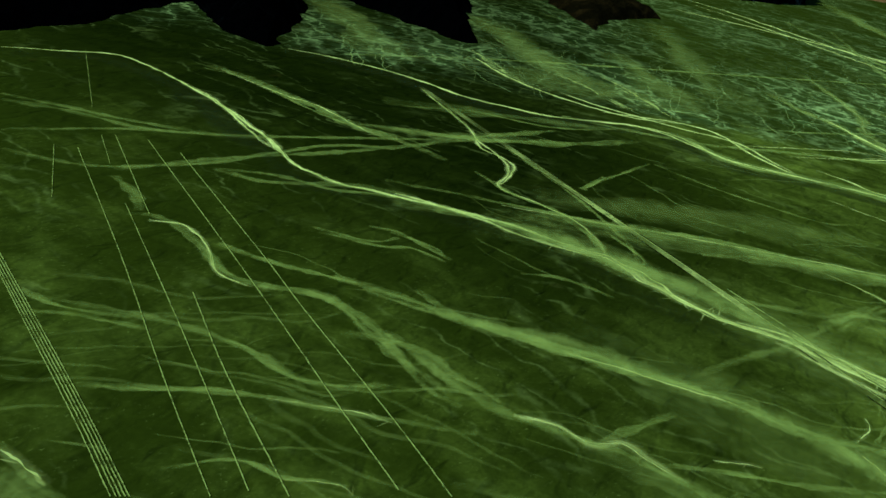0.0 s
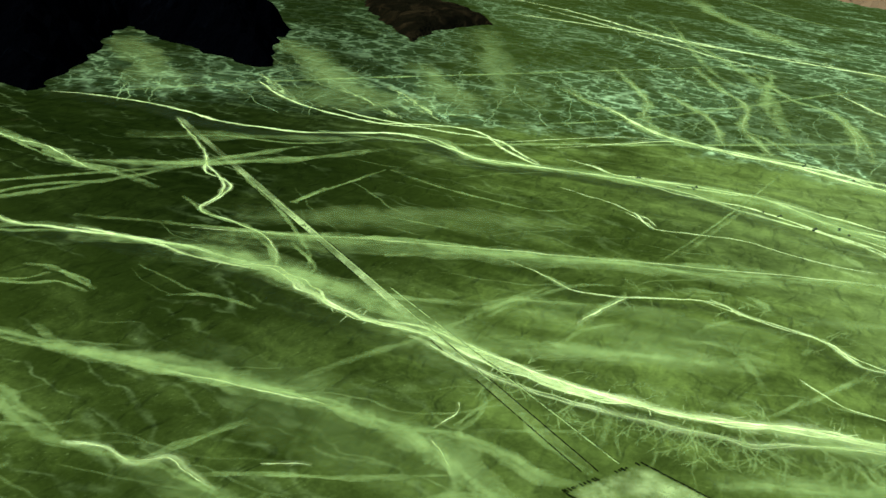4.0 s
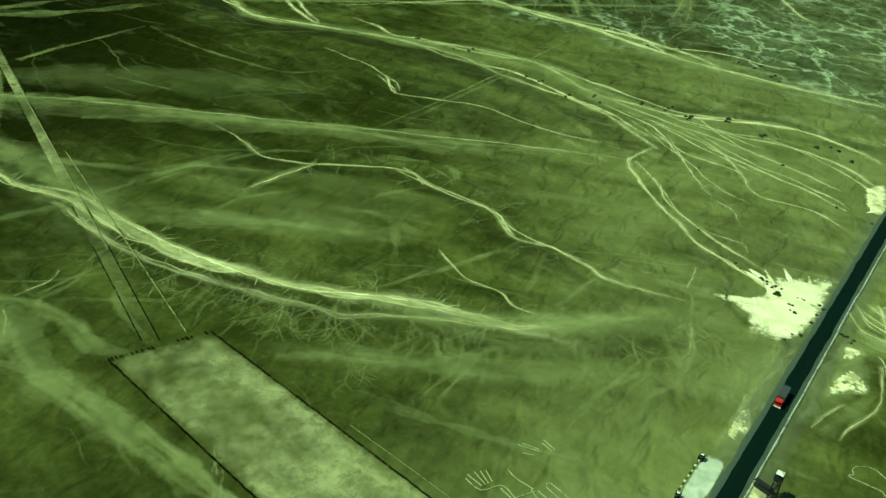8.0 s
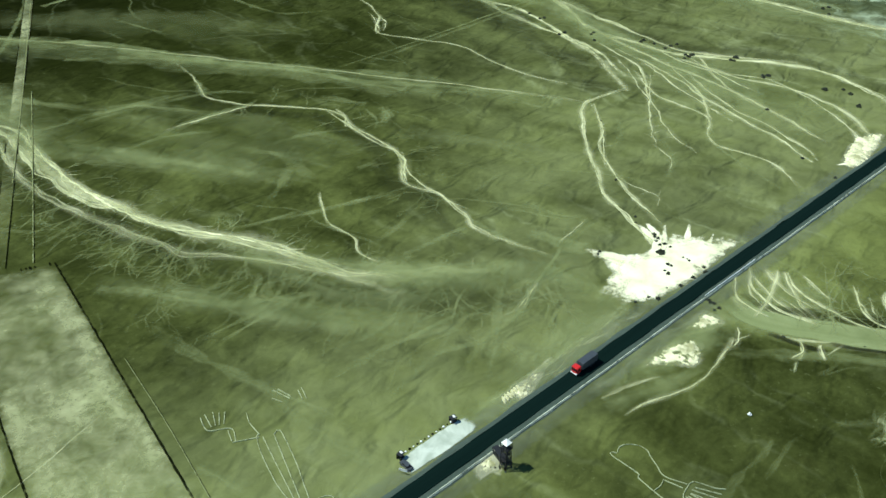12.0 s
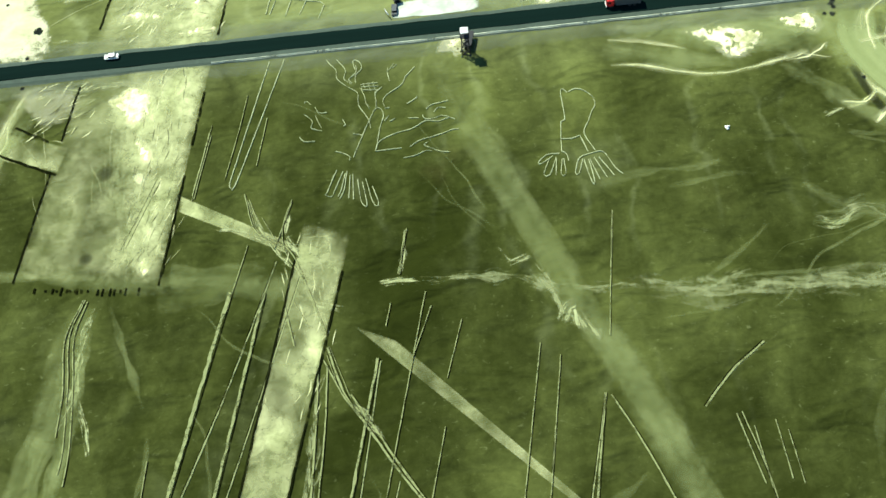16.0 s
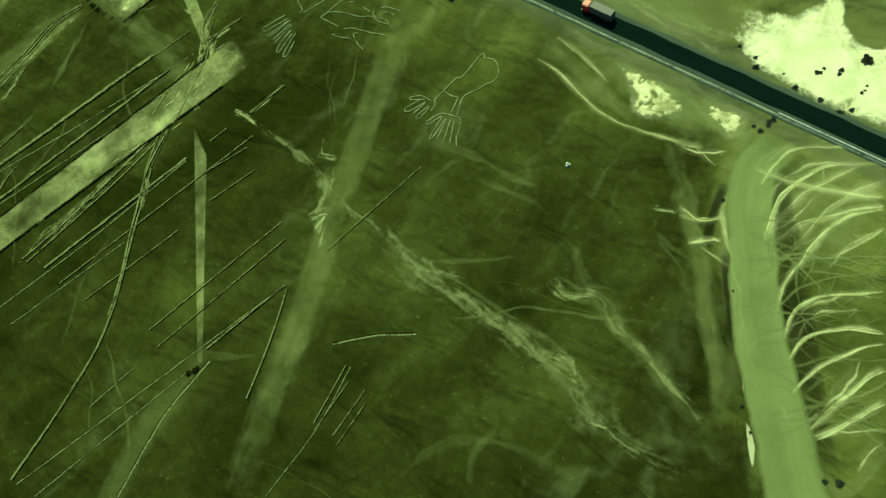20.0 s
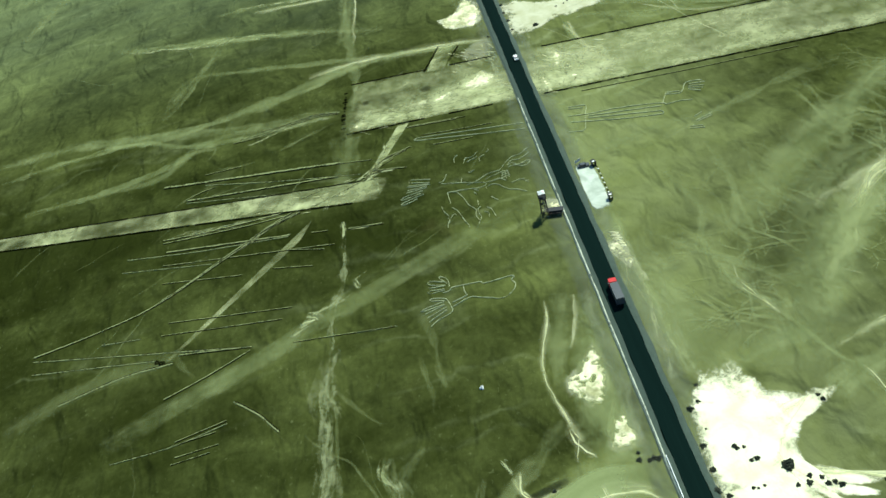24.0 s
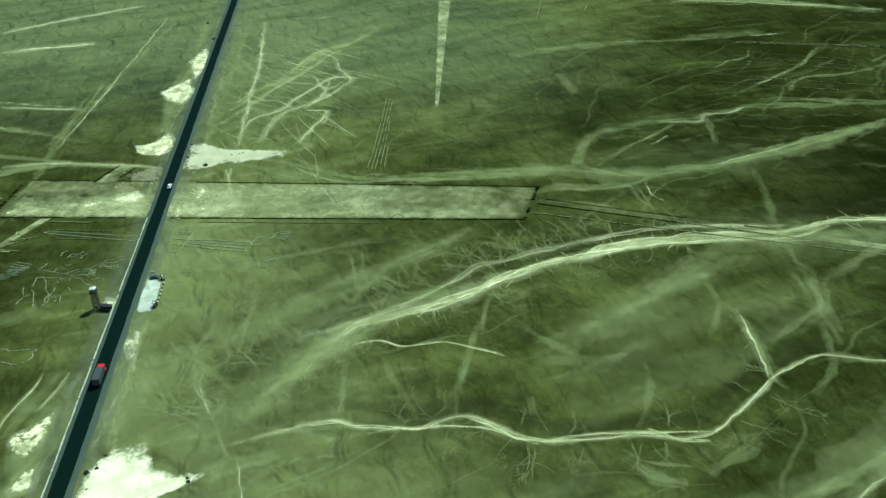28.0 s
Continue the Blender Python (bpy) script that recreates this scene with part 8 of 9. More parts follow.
figure("tree_roots", [
    [(-36.7, -44.4), (-38.8, -49.9), (-39.6, -51.7)],
    [(-35.0, -44.9), (-37.2, -50.4), (-38.0, -52.2), (-39.6, -51.7)],
    [(-34.4, -45.6), (-35.6, -50.7), (-36.4, -52.5)],
    [(-33.9, -44.9), (-34.8, -50.6), (-35.9, -53.1)],
    [(-33.1, -46.1), (-33.6, -53.2)],
    [(-32.4, -46.1), (-32.4, -53.7)],
    [(-31.2, -47.9), (-30.5, -54.0), (-29.8, -55.7), (-28.9, -55.7), (-30.0, -48.7)],
    [(-29.1, -47.8), (-27.5, -54.7), (-26.5, -56.3), (-26.0, -55.2), (-27.4, -50.4)],
], .32)
figure("nest_mark", [
    [(-29.8, -17.3), (-25.0, -17.2)],
    [(-29.7, -18.1), (-24.8, -18.4)],
    [(-29.2, -19.2), (-24.6, -19.6)],
    [(-29.1, -16.9), (-28.3, -19.6)],
    [(-27.8, -16.9), (-27.0, -20.0)],
    [(-26.5, -16.8), (-25.7, -20.0)],
], .24)
figure("spiral_doodle", [
    [(-45.4, -25.4), (-43.8, -26.9), (-43.0, -28.4), (-43.5, -30.0), (-42.3, -30.7), (-40.5, -31.4)],
    [(-42.3, -25.9), (-41.5, -28.4), (-40.6, -30.3)],
    [(-42.3, -23.4), (-41.4, -25.3), (-39.1, -25.5)],
    [(-45.4, -21.5), (-44.5, -21.1), (-43.6, -22.3)],
    [(-34.9, -28.3), (-34.1, -30.1), (-34.7, -30.5)],
    [(-32.2, -33.3), (-29.6, -34.1)],
    [(-46.5, -32.7), (-45.4, -34.2), (-42.4, -34.5)],
], .28)
figure("lizard_geoglyph", [
    [(-55.3, -5.8), (-59.3, -21.9), (-63.3, -38.3), (-64.9, -45.2), (-64.5, -46.5), (-63.4, -45.8), (-58.4, -29.6), (-51.1, -5.5)],
    [(-41.7, 44.2), (-42.7, 44.1), (-45.2, 37.9), (-48.0, 26.7), (-49.0, 18.9), (-51.1, 10.6)],
    [(-41.5, 42.8), (-44.2, 32.5), (-48.0, 17.3)],
    [(-38.7, 41.6), (-42.7, 29.4), (-46.8, 16.8)],
    [(-38.7, 41.6), (-36.6, 41.6), (-39.6, 30.5), (-43.4, 20.0), (-47.0, 10.5)],
    [(-56.9, 11.9), (-55.2, 18.0), (-49.8, 16.7), (-40.6, 14.2), (-40.2, 11.8), (-41.5, 8.2)],
    [(-55.8, 11.5), (-54.2, 16.9)],
    [(-47.9, 46.3), (-46.2, 51.4), (-50.7, 54.4), (-51.6, 56.4), (-50.5, 60.9)],
    [(-48.7, 47.2), (-47.3, 51.4)],
    [(-50.0, 55.8), (-48.9, 61.4)],
    [(-48.9, 55.3), (-46.8, 60.5)],
    [(-48.0, 54.9), (-45.4, 59.3)],
    [(-46.8, 54.4), (-44.2, 58.2)],
    [(-41.7, 44.2), (-41.3, 49.9), (-39.9, 53.6)],
    [(-29.8, 50.5), (-31.2, 53.8)],
    [(-27.4, 50.2), (-29.1, 56.5)],
    [(-26.7, 50.8), (-27.8, 56.0)],
    [(-23.7, 51.4), (-25.0, 47.3)],
    [(-22.3, 51.7), (-23.9, 46.9)],
    [(-48.7, 46.7), (-42.3, 43.4)],
], .38)
figure("paw_geoglyph", [
    [(21.7, -45.5), (22.1, -40.8), (22.7, -36.3), (23.7, -35.9), (23.8, -32.7), (23.7, -26.9), (24.4, -25.9), (25.4, -27.2)],
    [(25.7, -27.0), (27.6, -26.2), (29.9, -27.1), (32.0, -29.8), (32.0, -32.5), (31.0, -33.9), (29.7, -37.0), (28.1, -40.6), (30.2, -46.3)],
    [(27.0, -41.5), (28.3, -46.3)],
    [(21.9, -41.7), (24.8, -41.9), (27.0, -41.2)],
    [(21.0, -46.1), (17.7, -46.2), (15.4, -48.3), (16.4, -48.5), (19.3, -46.6)],
    [(18.3, -47.4), (16.4, -51.9), (17.9, -52.2), (20.0, -47.3)],
    [(20.1, -47.7), (19.4, -52.5)],
    [(21.5, -47.8), (20.8, -52.4), (21.9, -52.4), (22.0, -47.8)],
    [(23.1, -48.6), (22.9, -46.5), (21.7, -45.5)],
    [(28.8, -47.0), (25.9, -48.1), (24.3, -52.3), (25.2, -52.6), (26.7, -48.4)],
    [(27.0, -48.8), (28.1, -55.5), (28.8, -55.5), (28.2, -48.7)],
    [(28.5, -48.7), (30.2, -55.1)],
    [(29.6, -48.3), (32.1, -54.7)],
    [(30.8, -48.3), (33.9, -54.3)],
    [(28.8, -47.0), (32.1, -46.9), (34.4, -51.9), (36.1, -54.0)],
], .34)

# ---- shrubs ----
def shrub_mesh(seed, leaves=90):
    """A low desert shrub of radius one: bent stems and a ragged dome of small leaf clumps."""
    rng = random.Random(seed)
    bm, stems = bmesh.new(), bmesh.new()
    for _ in range(leaves):
        a, r = rng.uniform(0, 2 * math.pi), math.sqrt(rng.random())
        lump = 0.86 + 0.14 * math.sin(3 * a + seed) + 0.1 * math.sin(5 * a)
        x, y = r * lump * math.cos(a), r * lump * math.sin(a)
        z = (1 - r * r * 0.8) * rng.uniform(0.25, 1.0)
        s = rng.uniform(0.16, 0.32)
        m = Matrix.Translation((x, y, max(z, 0.12))) @ Euler((rng.uniform(0, 6), rng.uniform(0, 6), rng.uniform(0, 6))).to_matrix().to_4x4() @ Matrix.Diagonal((s, s * 0.7, s * 0.5, 1))
        bmesh.ops.create_icosphere(bm, subdivisions=1, radius=1.0, matrix=m)
    for k in range(7):
        a = k * 0.9 + rng.random()
        rod(stems, (0, 0, -0.05), (0.6 * math.cos(a), 0.6 * math.sin(a), rng.uniform(0.35, 0.7)), 0.035, 5)
    meshes = []
    for name, b, mat in (("leaf_clumps", bm, foliage), ("stems", stems, bark)):
        me = bpy.data.meshes.new(name)
        b.to_mesh(me)
        b.free()
        me.materials.append(mat)
        meshes.append(me)
    return meshes


SHRUBS = [shrub_mesh(s) for s in (1, 2, 3, 4)]
shrub_rng = random.Random(5)


def shrub(x, y, r):
    ob = new("desert_shrub")
    ob.location = (x, y, 0.0)
    k = shrub_rng.randrange(4)
    ob.rotation_euler = (0, 0, shrub_rng.uniform(0, 6.28))
    ob.scale = (r, r, r * shrub_rng.uniform(0.75, 1.1))
    for me in SHRUBS[k]:
        new(me.name, me).parent = ob
    return tagged(ob, "dark rounded desert shrub growing on pale wash silt", "shrub", "shrubs of the washes")


# bushes in the braided river
shrub(253.7, 206.8, 1)
shrub(244.7, 183.9, 1.2)
shrub(256.4, 172.9, 0.9)
shrub(267.5, 147.6, 1.1)
shrub(267.5, 140.8, 0.9)
shrub(271.3, 133.0, 1)
shrub(269.4, 118.2, 1.3)
shrub(283.0, 101.0, 1.6)
shrub(274.6, 77.5, 1.4)
shrub(397.3, 118.5, 1.5)
shrub(385.5, 105.1, 1.3)
shrub(375.1, 99.5, 1)
shrub(260.3, 303.4, 1)
shrub(270.7, 267.5, 1)
shrub(392.0, 229.8, 1)

# ---- lookout tower ----
def lookout_tower(x, y):
    tower = new("lookout_tower")
    tower.location = (x, y, 0)
    tagged(tower, "dark steel lattice lookout tower with stairs and a pale roof", "lookout tower")
    h, b, t = 7.4, 1.15, 0.85
    corner = lambda sx, sy, z: (sx * (b + (t - b) * z / h), sy * (b + (t - b) * z / h), z)
    for sx in (-1, 1):
        for sy in (-1, 1):
            bm = bmesh.new()
            rod(bm, corner(sx, sy, 0), corner(sx, sy, h), 0.11, 8)
            part("leg", bm, steel, tower)
            bm = bmesh.new()
            box(bm, sx * b, sy * b, 0.1, 0.5, 0.5, 0.24, None, 0.03)
            part("footing", bm, gravel, tower, "concrete footing")
    signs = [(-1, -1), (1, -1), (1, 1), (-1, 1)]
    for lev in range(4):
        z0, z1 = lev * h / 4, (lev + 1) * h / 4
        for (ax, ay), (cx, cy) in zip(signs, signs[1:] + signs[:1]):
            bm = bmesh.new()
            rod(bm, corner(ax, ay, z0), corner(cx, cy, z1), 0.05)
            rod(bm, corner(cx, cy, z0), corner(ax, ay, z1), 0.05)
            rod(bm, corner(ax, ay, z1), corner(cx, cy, z1), 0.07)
            part("brace", bm, steel, tower)
        bm = bmesh.new()
        side = 1 if lev % 2 else -1
        for k in range(9):
            f = (k + 0.5) / 9
            box(bm, side * (0.62 - 1.24 * f), 0.35 * side, z0 + (z1 - z0) * f, 0.2, 0.62, 0.05)
        rod(bm, (side * 0.7, 0.05 * side, z0), (-side * 0.7, 0.05 * side, z1), 0.05)
        rod(bm, (side * 0.7, 0.65 * side, z0), (-side * 0.7, 0.65 * side, z1), 0.05)
        part("stair_flight", bm, steel, tower)
    bm = bmesh.new()
    box(bm, 0, 0, h, 2.5, 2.5, 0.16, None, 0.03)
    part("platform", bm, steel, tower)
    for (ax, ay), (cx, cy) in zip(signs, signs[1:] + signs[:1]):
        bm = bmesh.new()
        for z in (0.5, 1.0):
            rod(bm, (ax * 1.2, ay * 1.2, h + z), (cx * 1.2, cy * 1.2, h + z), 0.04)
        for k in range(5):
            f = k / 4
            px, py = ax * 1.2 + (cx - ax) * 1.2 * f, ay * 1.2 + (cy - ay) * 1.2 * f
            rod(bm, (px, py, h), (px, py, h + 1.0), 0.03)
        part("railing", bm, steel, tower)
    for ax, ay in signs:
        bm = bmesh.new()
        rod(bm, (ax * 1.1, ay * 1.1, h), (ax * 1.1, ay * 1.1, h + 2.0), 0.06)
        part("roof_post", bm, steel, tower)
    bm = bmesh.new()
    bmesh.ops.create_cone(bm, cap_ends=True, segments=4, radius1=1.5, radius2=0.15, depth=0.55, matrix=Matrix.Translation((0, 0, h + 2.25)) @ Matrix.Rotation(radians(45), 4, "Z"))
    part("roof", bm, white_paint, tower, "small pale pyramid roof")
    return tower


lookout_tower(-0.2, -10.2)


def shelter(x, y, turn):
    """A low open shelter with a dark sheet roof on six posts."""
    thing = new("ticket_shelter")
    thing.location, thing.rotation_euler = (x, y, 0), (0, 0, radians(turn))
    tagged(thing, "low shelter with a dark sheet roof between tower and road", "shelter")
    bm = bmesh.new()
    box(bm, 0, 0, 2.25, 5.4, 1.9, 0.1, Matrix.Rotation(radians(3), 4, "X"), 0.02)
    part("roof", bm, dark_sheet, thing)
    for px in (-2.5, 0, 2.5):
        for py in (-0.8, 0.8):
            bm = bmesh.new()
            rod(bm, (px, py, 0), (px, py, 2.22), 0.06)
            part("post", bm, steel, thing)
    bm = bmesh.new()
    box(bm, 0, 0.7, 0.9, 4.8, 0.1, 1.7)
    part("back_wall", bm, dark_sheet, thing)
    bm = bmesh.new()
    box(bm, 0, -0.2, 0.45, 4.2, 0.4, 0.08)
    for px in (-1.8, 1.8):
        box(bm, px, -0.2, 0.2, 0.1, 0.35, 0.42)
    part("bench", bm, bark, thing)
    return thing


shelter(0.9, -6.9, 76)


# a row of stones marks the visitors' path
def stone(x, y, r, label, category, group, material=dark_stones, seed=0):
    rng = random.Random(seed)
    bm = bmesh.new()
    bmesh.ops.create_icosphere(bm, subdivisions=2, radius=r)
    for v in bm.verts:
        v.co *= 1 + 0.25 * noise.noise(v.co * (2.2 / r) + Vector((seed, 0, 0)))
        v.co.z *= 0.65
    ob = part("boulder", bm, material)
    ob.location = (x, y, r * 0.4)
    return tagged(ob, label, category, group)


for k in range(5):
    stone(-3.9 + 0.75 * k, -6.4 - 1.05 * k, 0.3, "dark boulder edging the path to the tower", "boulder", "path stones", seed=k)
for k, (sx, sy, sr) in enumerate(((18.8, -142.1, 0.75), (19.6, -140.7, 0.75), (19.7, -139.8, 0.6))):
    stone(sx, sy, sr, "dark stone heap at the tip of a wedge", "stone heap", "wedge stone heaps", seed=20 + k)


def kiosk(x, y, turn):
    """A vendor's stall: a dark roof on four posts, patched with a white sheet, over a dark counter."""
    thing = new("vendor_stall")
    thing.location, thing.rotation_euler = (x, y, 0), (0, 0, radians(turn))
    tagged(thing, "small dark vendor stall, its roof patched with white sheet", "stall", "stalls at the parking place")
    bm = bmesh.new()
    box(bm, 0, 0, 2.0, 1.9, 1.6, 0.08, Matrix.Rotation(radians(5), 4, "X"), 0.02)
    part("roof", bm, dark_sheet, thing)
    bm = bmesh.new()
    box(bm, 0.35, 0.1, 2.09, 0.7, 0.9, 0.05, Matrix.Rotation(radians(5), 4, "X"), 0.01)
    part("roof_sheet", bm, white_paint, thing, "white sheet laid over the roof")
    for px in (-0.8, 0.8):
        for py in (-0.65, 0.65):
            bm = bmesh.new()
            rod(bm, (px, py, 0), (px, py, 2.0), 0.05)
            part("post", bm, steel, thing)
    bm = bmesh.new()
    box(bm, 0, -0.5, 0.45, 1.5, 0.5, 0.9, None, 0.03)
    part("counter", bm, dark_sheet, thing)
    bm = bmesh.new()
    box(bm, 0, 0.62, 1.0, 1.5, 0.06, 1.9)
    part("back_panel", bm, dark_sheet, thing)
    return thing


kiosk(-18.6, 11.2, 12)
kiosk(0.9, 11.5, -8)


def car(x, y, turn, paint, label, z=0.0, group="cars at the parking place"):
    thing = new("parked_car")
    thing.location, thing.rotation_euler = (x, y, z), (0, 0, radians(turn))
    tagged(thing, label, "car", group)
    bm = bmesh.new()
    box(bm, 0, 0, 0.62, 4.1, 1.65, 0.62, None, 0.14)
    part("body", bm, paint, thing)
    bm = bmesh.new()
    box(bm, -0.2, 0, 1.12, 2.2, 1.5, 0.5, None, 0.16)
    cab = part("cabin", bm, window_glass, thing)
    bm = bmesh.new()
    box(bm, -0.2, 0, 1.38, 1.8, 1.35, 0.06, None, 0.02)
    part("roof", bm, paint, cab)
    for wx in (-1.3, 1.3):
        for wy in (-0.75, 0.75):
            bm = bmesh.new()
            rod(bm, (wx, wy - 0.1, 0.31), (wx, wy + 0.1, 0.31), 0.31, 14)
            part("wheel", bm, rubber, thing)
    return thing


car(-19.4, 7.8, 88, grey_paint, "dark grey car parked beside a vendor stall")


def sign_board(x, y, turn):
    thing = new("roadside_sign")
    thing.location, thing.rotation_euler = (x, y, 0), (0, 0, radians(turn))
    tagged(thing, "white board on two posts beside the highway", "sign")
    for py in (-0.9, 0.9):
        bm = bmesh.new()
        rod(bm, (0, py, 0), (0, py, 1.9), 0.05)
        part("post", bm, steel, thing)
    bm = bmesh.new()
    box(bm, 0, 0, 1.5, 0.06, 2.4, 0.9, None, 0.01)
    part("board", bm, white_paint, thing)
    return thing


sign_board(-21.6, 6.5, 25)

# a white cairn among the drawings
bm = bmesh.new()
for k, (dx, dy, dz, r) in enumerate(((0, 0, 0.25, 0.5), (0.35, 0.25, 0.2, 0.35), (-0.3, 0.25, 0.2, 0.33), (0.05, -0.35, 0.2, 0.35), (0, 0.05, 0.65, 0.28))):
    bmesh.ops.create_icosphere(bm, subdivisions=2, radius=r, matrix=Matrix.Translation((dx, dy, dz)))
for v in bm.verts:
    v.co *= 1 + 0.12 * noise.noise(v.co * 3)
cairn = part("white_cairn", bm, white_paint)
cairn.location = (64.2, -43.5, 0)
tagged(cairn, "small heap of whitewashed stones on the dark pavement", "cairn")


# ---- vehicles on the road ----
def wheel_pair(parent, x, r=0.5, half=1.0, n=14):
    for sy in (-1, 1):
        bm = bmesh.new()
        rod(bm, (x, sy * half - 0.14, r), (x, sy * half + 0.14, r), r, n)
        tyre = part("wheel", bm, rubber, parent)
        bm = bmesh.new()
        rod(bm, (x, sy * (half + 0.02) - 0.15, r), (x, sy * (half + 0.02) + 0.15, r), r * 0.5, 10)
        part("rim", bm, steel, tyre)


def lorry(x, y, z, cab_paint, box_paint, label, length):
    """A lorry with a forward cab that heads towards -x."""
    thing = new("lorry")
    thing.location = (x, y, z)
    tagged(thing, label, "lorry", "vehicles on the highway")
    bm = bmesh.new()
    box(bm, -length / 2 + 1.0, 0, 1.75, 2.0, 2.3, 2.3, None, 0.18)
    cab = part("cab", bm, cab_paint, thing)
    bm = bmesh.new()
    box(bm, -length / 2 - 0.01, 0, 2.15, 0.06, 1.9, 0.8, None, 0.02)
    part("windscreen", bm, window_glass, cab)
    for sy in (-1, 1):
        bm = bmesh.new()
        box(bm, -length / 2 + 0.8, sy * 1.15, 2.15, 0.8, 0.05, 0.7)
        part("side_window", bm, window_glass, cab)
        bm = bmesh.new()
        box(bm, -length / 2 - 0.02, sy * 0.85, 0.95, 0.06, 0.35, 0.22)
        part("headlight", bm, white_paint, cab)
    bm = bmesh.new()
    box(bm, -length / 2, 0, 0.65, 0.3, 2.3, 0.35, None, 0.05)
    part("bumper", bm, white_paint, cab)
    bm = bmesh.new()
    box(bm, 0.1, 0, 0.75, length - 0.4, 0.9, 0.25)
    part("chassis", bm, steel, thing)
    bm = bmesh.new()
    box(bm, 1.25, 0, 2.15, length - 2.6, 2.4, 2.5, None, 0.05)
    body = part("cargo_box", bm, box_paint, thing)
    bm = bmesh.new()
    box(bm, length / 2 - 0.02, 0, 2.15, 0.06, 2.1, 2.2)
    part("rear_doors", bm, grey_paint, body)
    for wx in (-length / 2 + 1.2, length / 2 - 3.0, length / 2 - 1.7):
        wheel_pair(thing, wx)
    return thing


lorry(44.5, 0.6, 0.76, red_paint, grey_paint, "lorry with a red cab and grey box on the highway", 9.5)

car(-101.0, 1.2, 180, white_paint, "white car driving along the black highway", 0.76, "vehicles on the highway")


def guard_rail(x0, x1, y):
    thing = new("guard_rail")
    tagged(thing, "white steel guard rail beside the highway culvert", "guard rail")
    bm = bmesh.new()
    for z in (0.86, 1.12):
        box(bm, (x0 + x1) / 2, y, z, x1 - x0, 0.2, 0.2, None, 0.04)
    part("rail", bm, white_paint, thing)
    for k in range(int((x1 - x0) / 2.5) + 1):
        bm = bmesh.new()
        box(bm, x0 + 0.1 + k * 2.5, y, 0.65, 0.12, 0.12, 0.9)
        part("post", bm, grey_paint, thing)
    return thing


guard_rail(100.6, 131.0, -3.9)

for bx, by, br in [(103.4, 14.2, .6), (107.3, 15.8, .8), (111.2, 21.5, 1.6), (116.8, 24.1, .9), (116.2, 27.2, .7), (118.0, 29.3, .7), (119.1, 30.4, .8), (114.6, 14.5, .5), (100.2, 5.5, .9), (107.2, 5.2, .9), (87.3, 8.8, .7), (82.1, 10.3, .6), (112.9, 4.1, 1.1), (100.2, -7.8, .7), (97.3, -9.8, .6), (100.4, -5.7, .8), (96.0, 36.9, .7), (95.8, 7.8, .5)]:
    shrub(bx, by, br)
for bx, by, br in [(123.8, 42.5, .6), (120.5, 39.8, .5), (118.1, 27.8, .8), (115.0, 24.8, .7), (116.6, 21.5, .7), (102.6, 12.2, .8), (114.5, 12.0, .6), (114.9, 6.1, .8), (259.0, 304.6, .9), (260.7, 276.1, .9), (266.6, 268.5, .9), (252.8, 217.4, 1), (250.9, 207.6, .9), (240.9, 184.1, 1), (253.7, 172.5, .9), (248.2, 165.7, 1.0), (264.3, 147.2, 1), (266.3, 133.0, 1), (266.2, 118.0, 1.2), (262.9, 118.4, 1), (278.2, 101.0, 1.1), (278.6, 99.3, 1), (271.2, 78.0, 1.2), (389.7, 120.4, 1.3), (380.9, 106.2, 1.2), (392.8, 132.3, 1.1), (389.1, 173.3, 1.2), (376.5, 191.9, 1.2), (386.2, 229.8, 1.2), (240.8, 57.6, .9), (139.9, 64.7, .5), (176.4, 102.4, .5)]:
    shrub(bx, by, br)
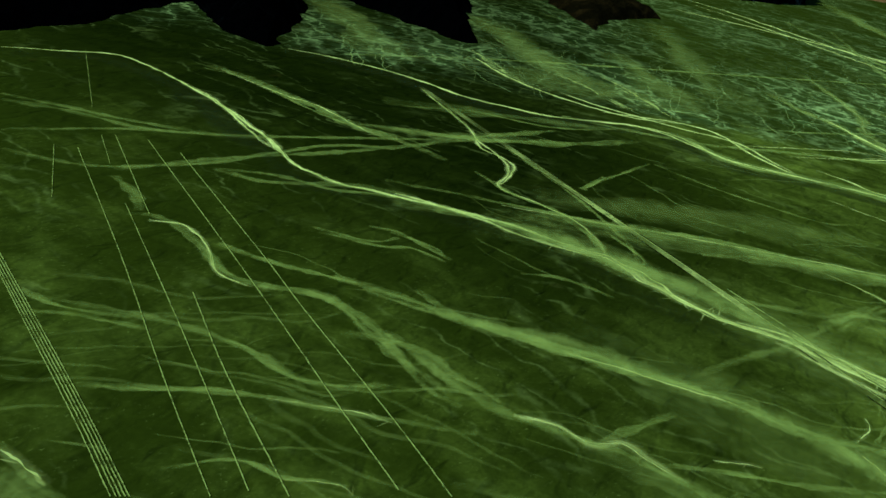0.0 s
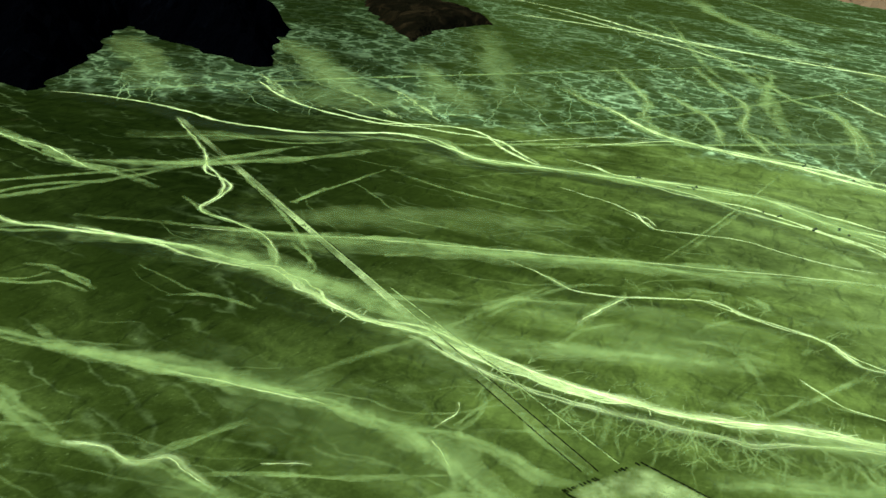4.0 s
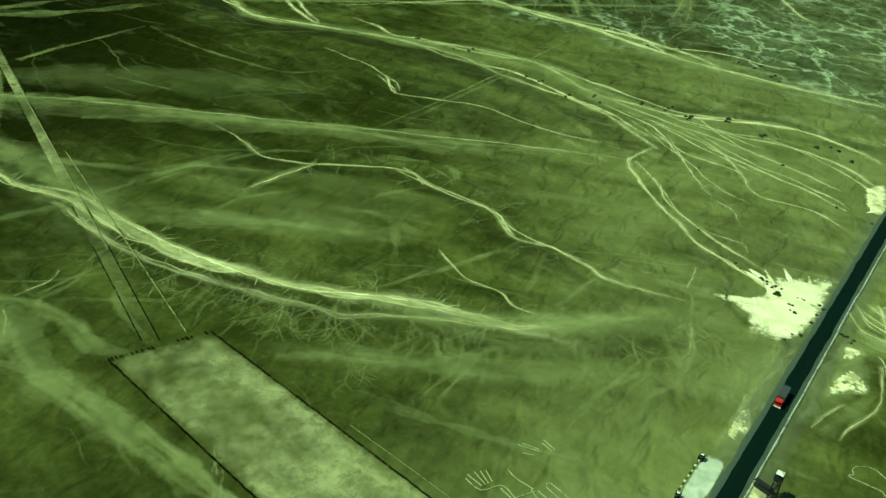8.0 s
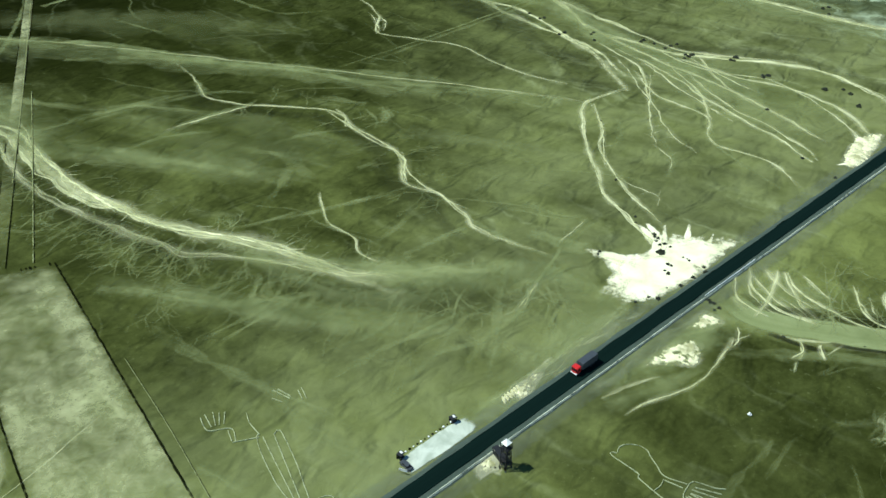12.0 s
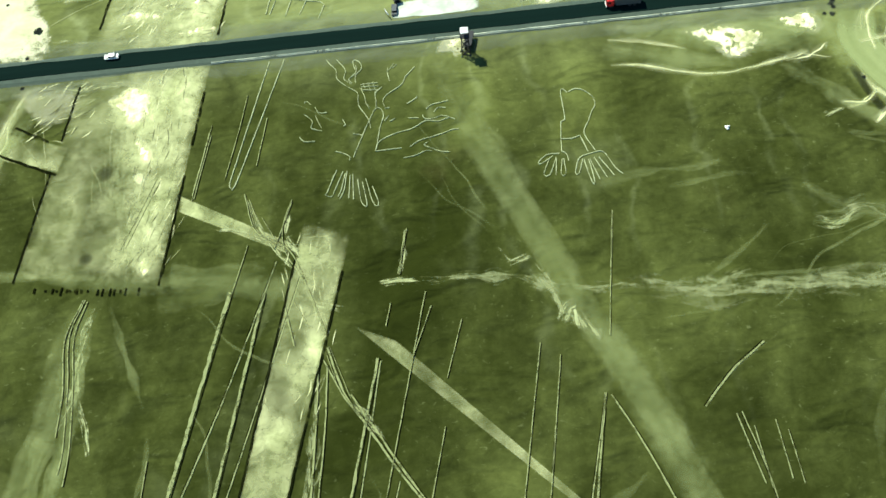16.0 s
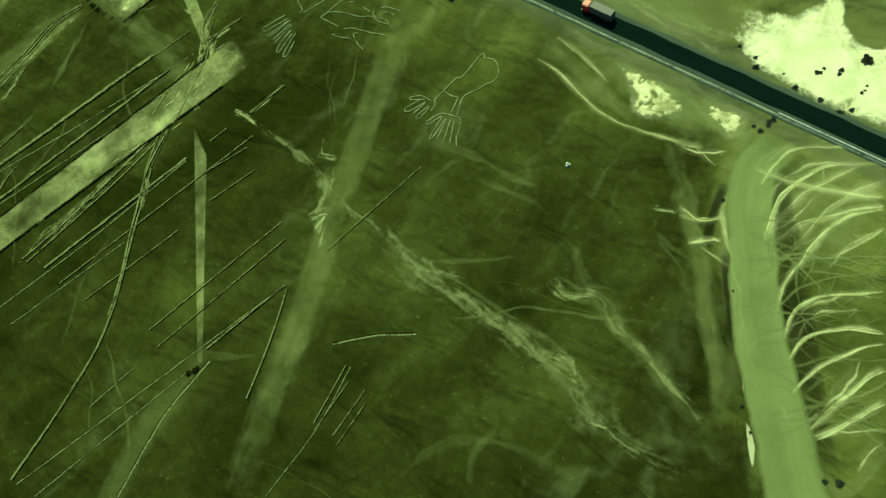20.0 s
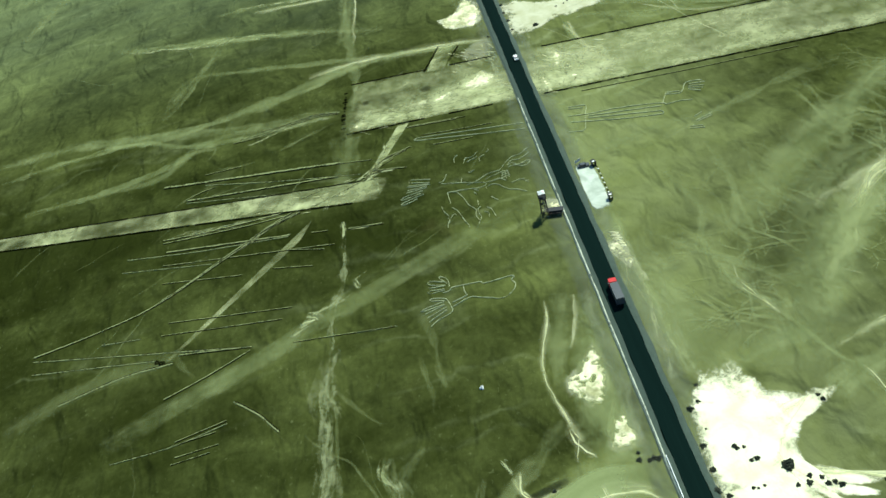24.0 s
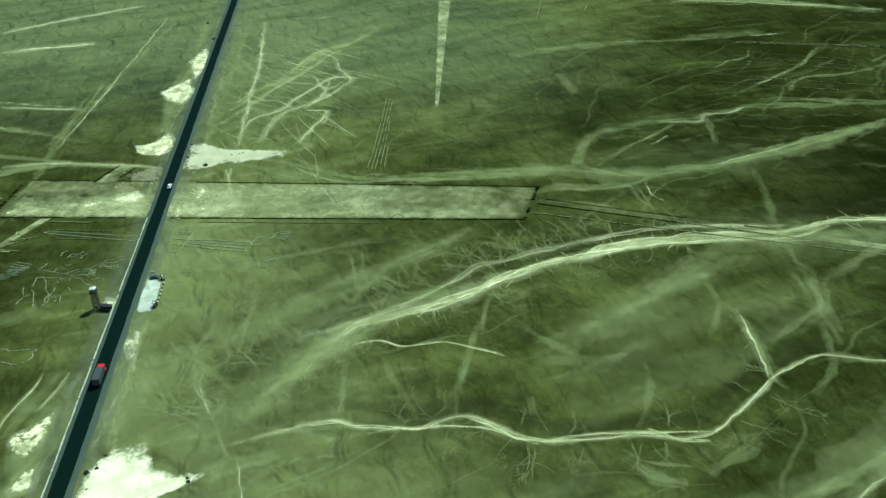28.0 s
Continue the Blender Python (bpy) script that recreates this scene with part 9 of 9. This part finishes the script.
for bx, by, br in [(280.0, 50.4, 1.6), (286.3, 44.4, .9), (284.0, 39.6, 1.2), (274.1, 30.5, 1.3), (273.1, 79.5, 1), (210.7, 23.0, .8), (205.6, 5.7, .8), (94.5, 36.4, .6), (140.6, 65.1, .5), (264.8, 266.8, .9), (267.0, 120.8, 1), (275.6, 132.2, .9)]:
    shrub(bx, by, br)
for bx, by, br in [(-125.1, 15.0, 1.4), (-151.9, 4.8, .9), (-144.1, 4.4, .8), (-135.7, 4.9, .8), (-127.0, 5.0, .7), (-136.3, 26.8, .6), (-137.1, 30.4, .5), (-138.4, 32.4, .5), (-126.7, -6.0, .6)]:
    shrub(bx, by, br)
for bx, by, br in [(88.9, 6.3, .9), (103.3, 12.6, .7), (107.4, 14.4, .7), (114.9, 13.0, .5), (99.3, -10.2, .8), (99.9, -6.7, .8), (154.8, -77.7, 1.0), (152.3, -79.0, .7), (115.6, -51.7, .4), (130.8, -74.4, .5), (135.1, -78.4, .4), (121.7, -61.6, .3), (101.7, -32.1, .6)]:
    shrub(bx, by, br)
for bx, by, br in [(-376.1, -13.9, 1.2), (-336.4, -5.3, 1.2), (-217.8, -0.9, .8)]:
    shrub(bx, by, br)


# ---- small things by the road ----
def gravel_heap(x, y, turn, seed):
    bm = bmesh.new()
    bmesh.ops.create_icosphere(bm, subdivisions=3, radius=1.0)
    for v in bm.verts:
        v.co *= 1 + 0.3 * noise.noise(v.co * 2.4 + Vector((seed * 3.1, 0, 0)))
        v.co = Vector((v.co.x * 1.5, v.co.y * 0.55, max(-0.15, v.co.z) * 0.5))
    ob = part("gravel_heap", bm, rubble)
    ob.location, ob.rotation_euler = (x, y, 0.05), (0, 0, radians(turn))
    return tagged(ob, "low heap of white gravel dumped beside the highway", "gravel heap", "gravel heaps in a row")


for k in range(6):
    gravel_heap(17.6 + 1.31 * k, 7.7 + 0.10 * k, 62 + 7 * (k % 3), k)


def edge_stone(x, y, seed):
    return stone(x, y, 0.26 + 0.06 * (seed % 3), "painted stone marking the edge of the parking place", "stone", "stones round the parking place", white_paint if seed % 2 else dark_stones, seed=60 + seed)


for k in range(14):
    edge_stone(-17.4 + 1.37 * k, 12.0 + -0.02 * k, k)
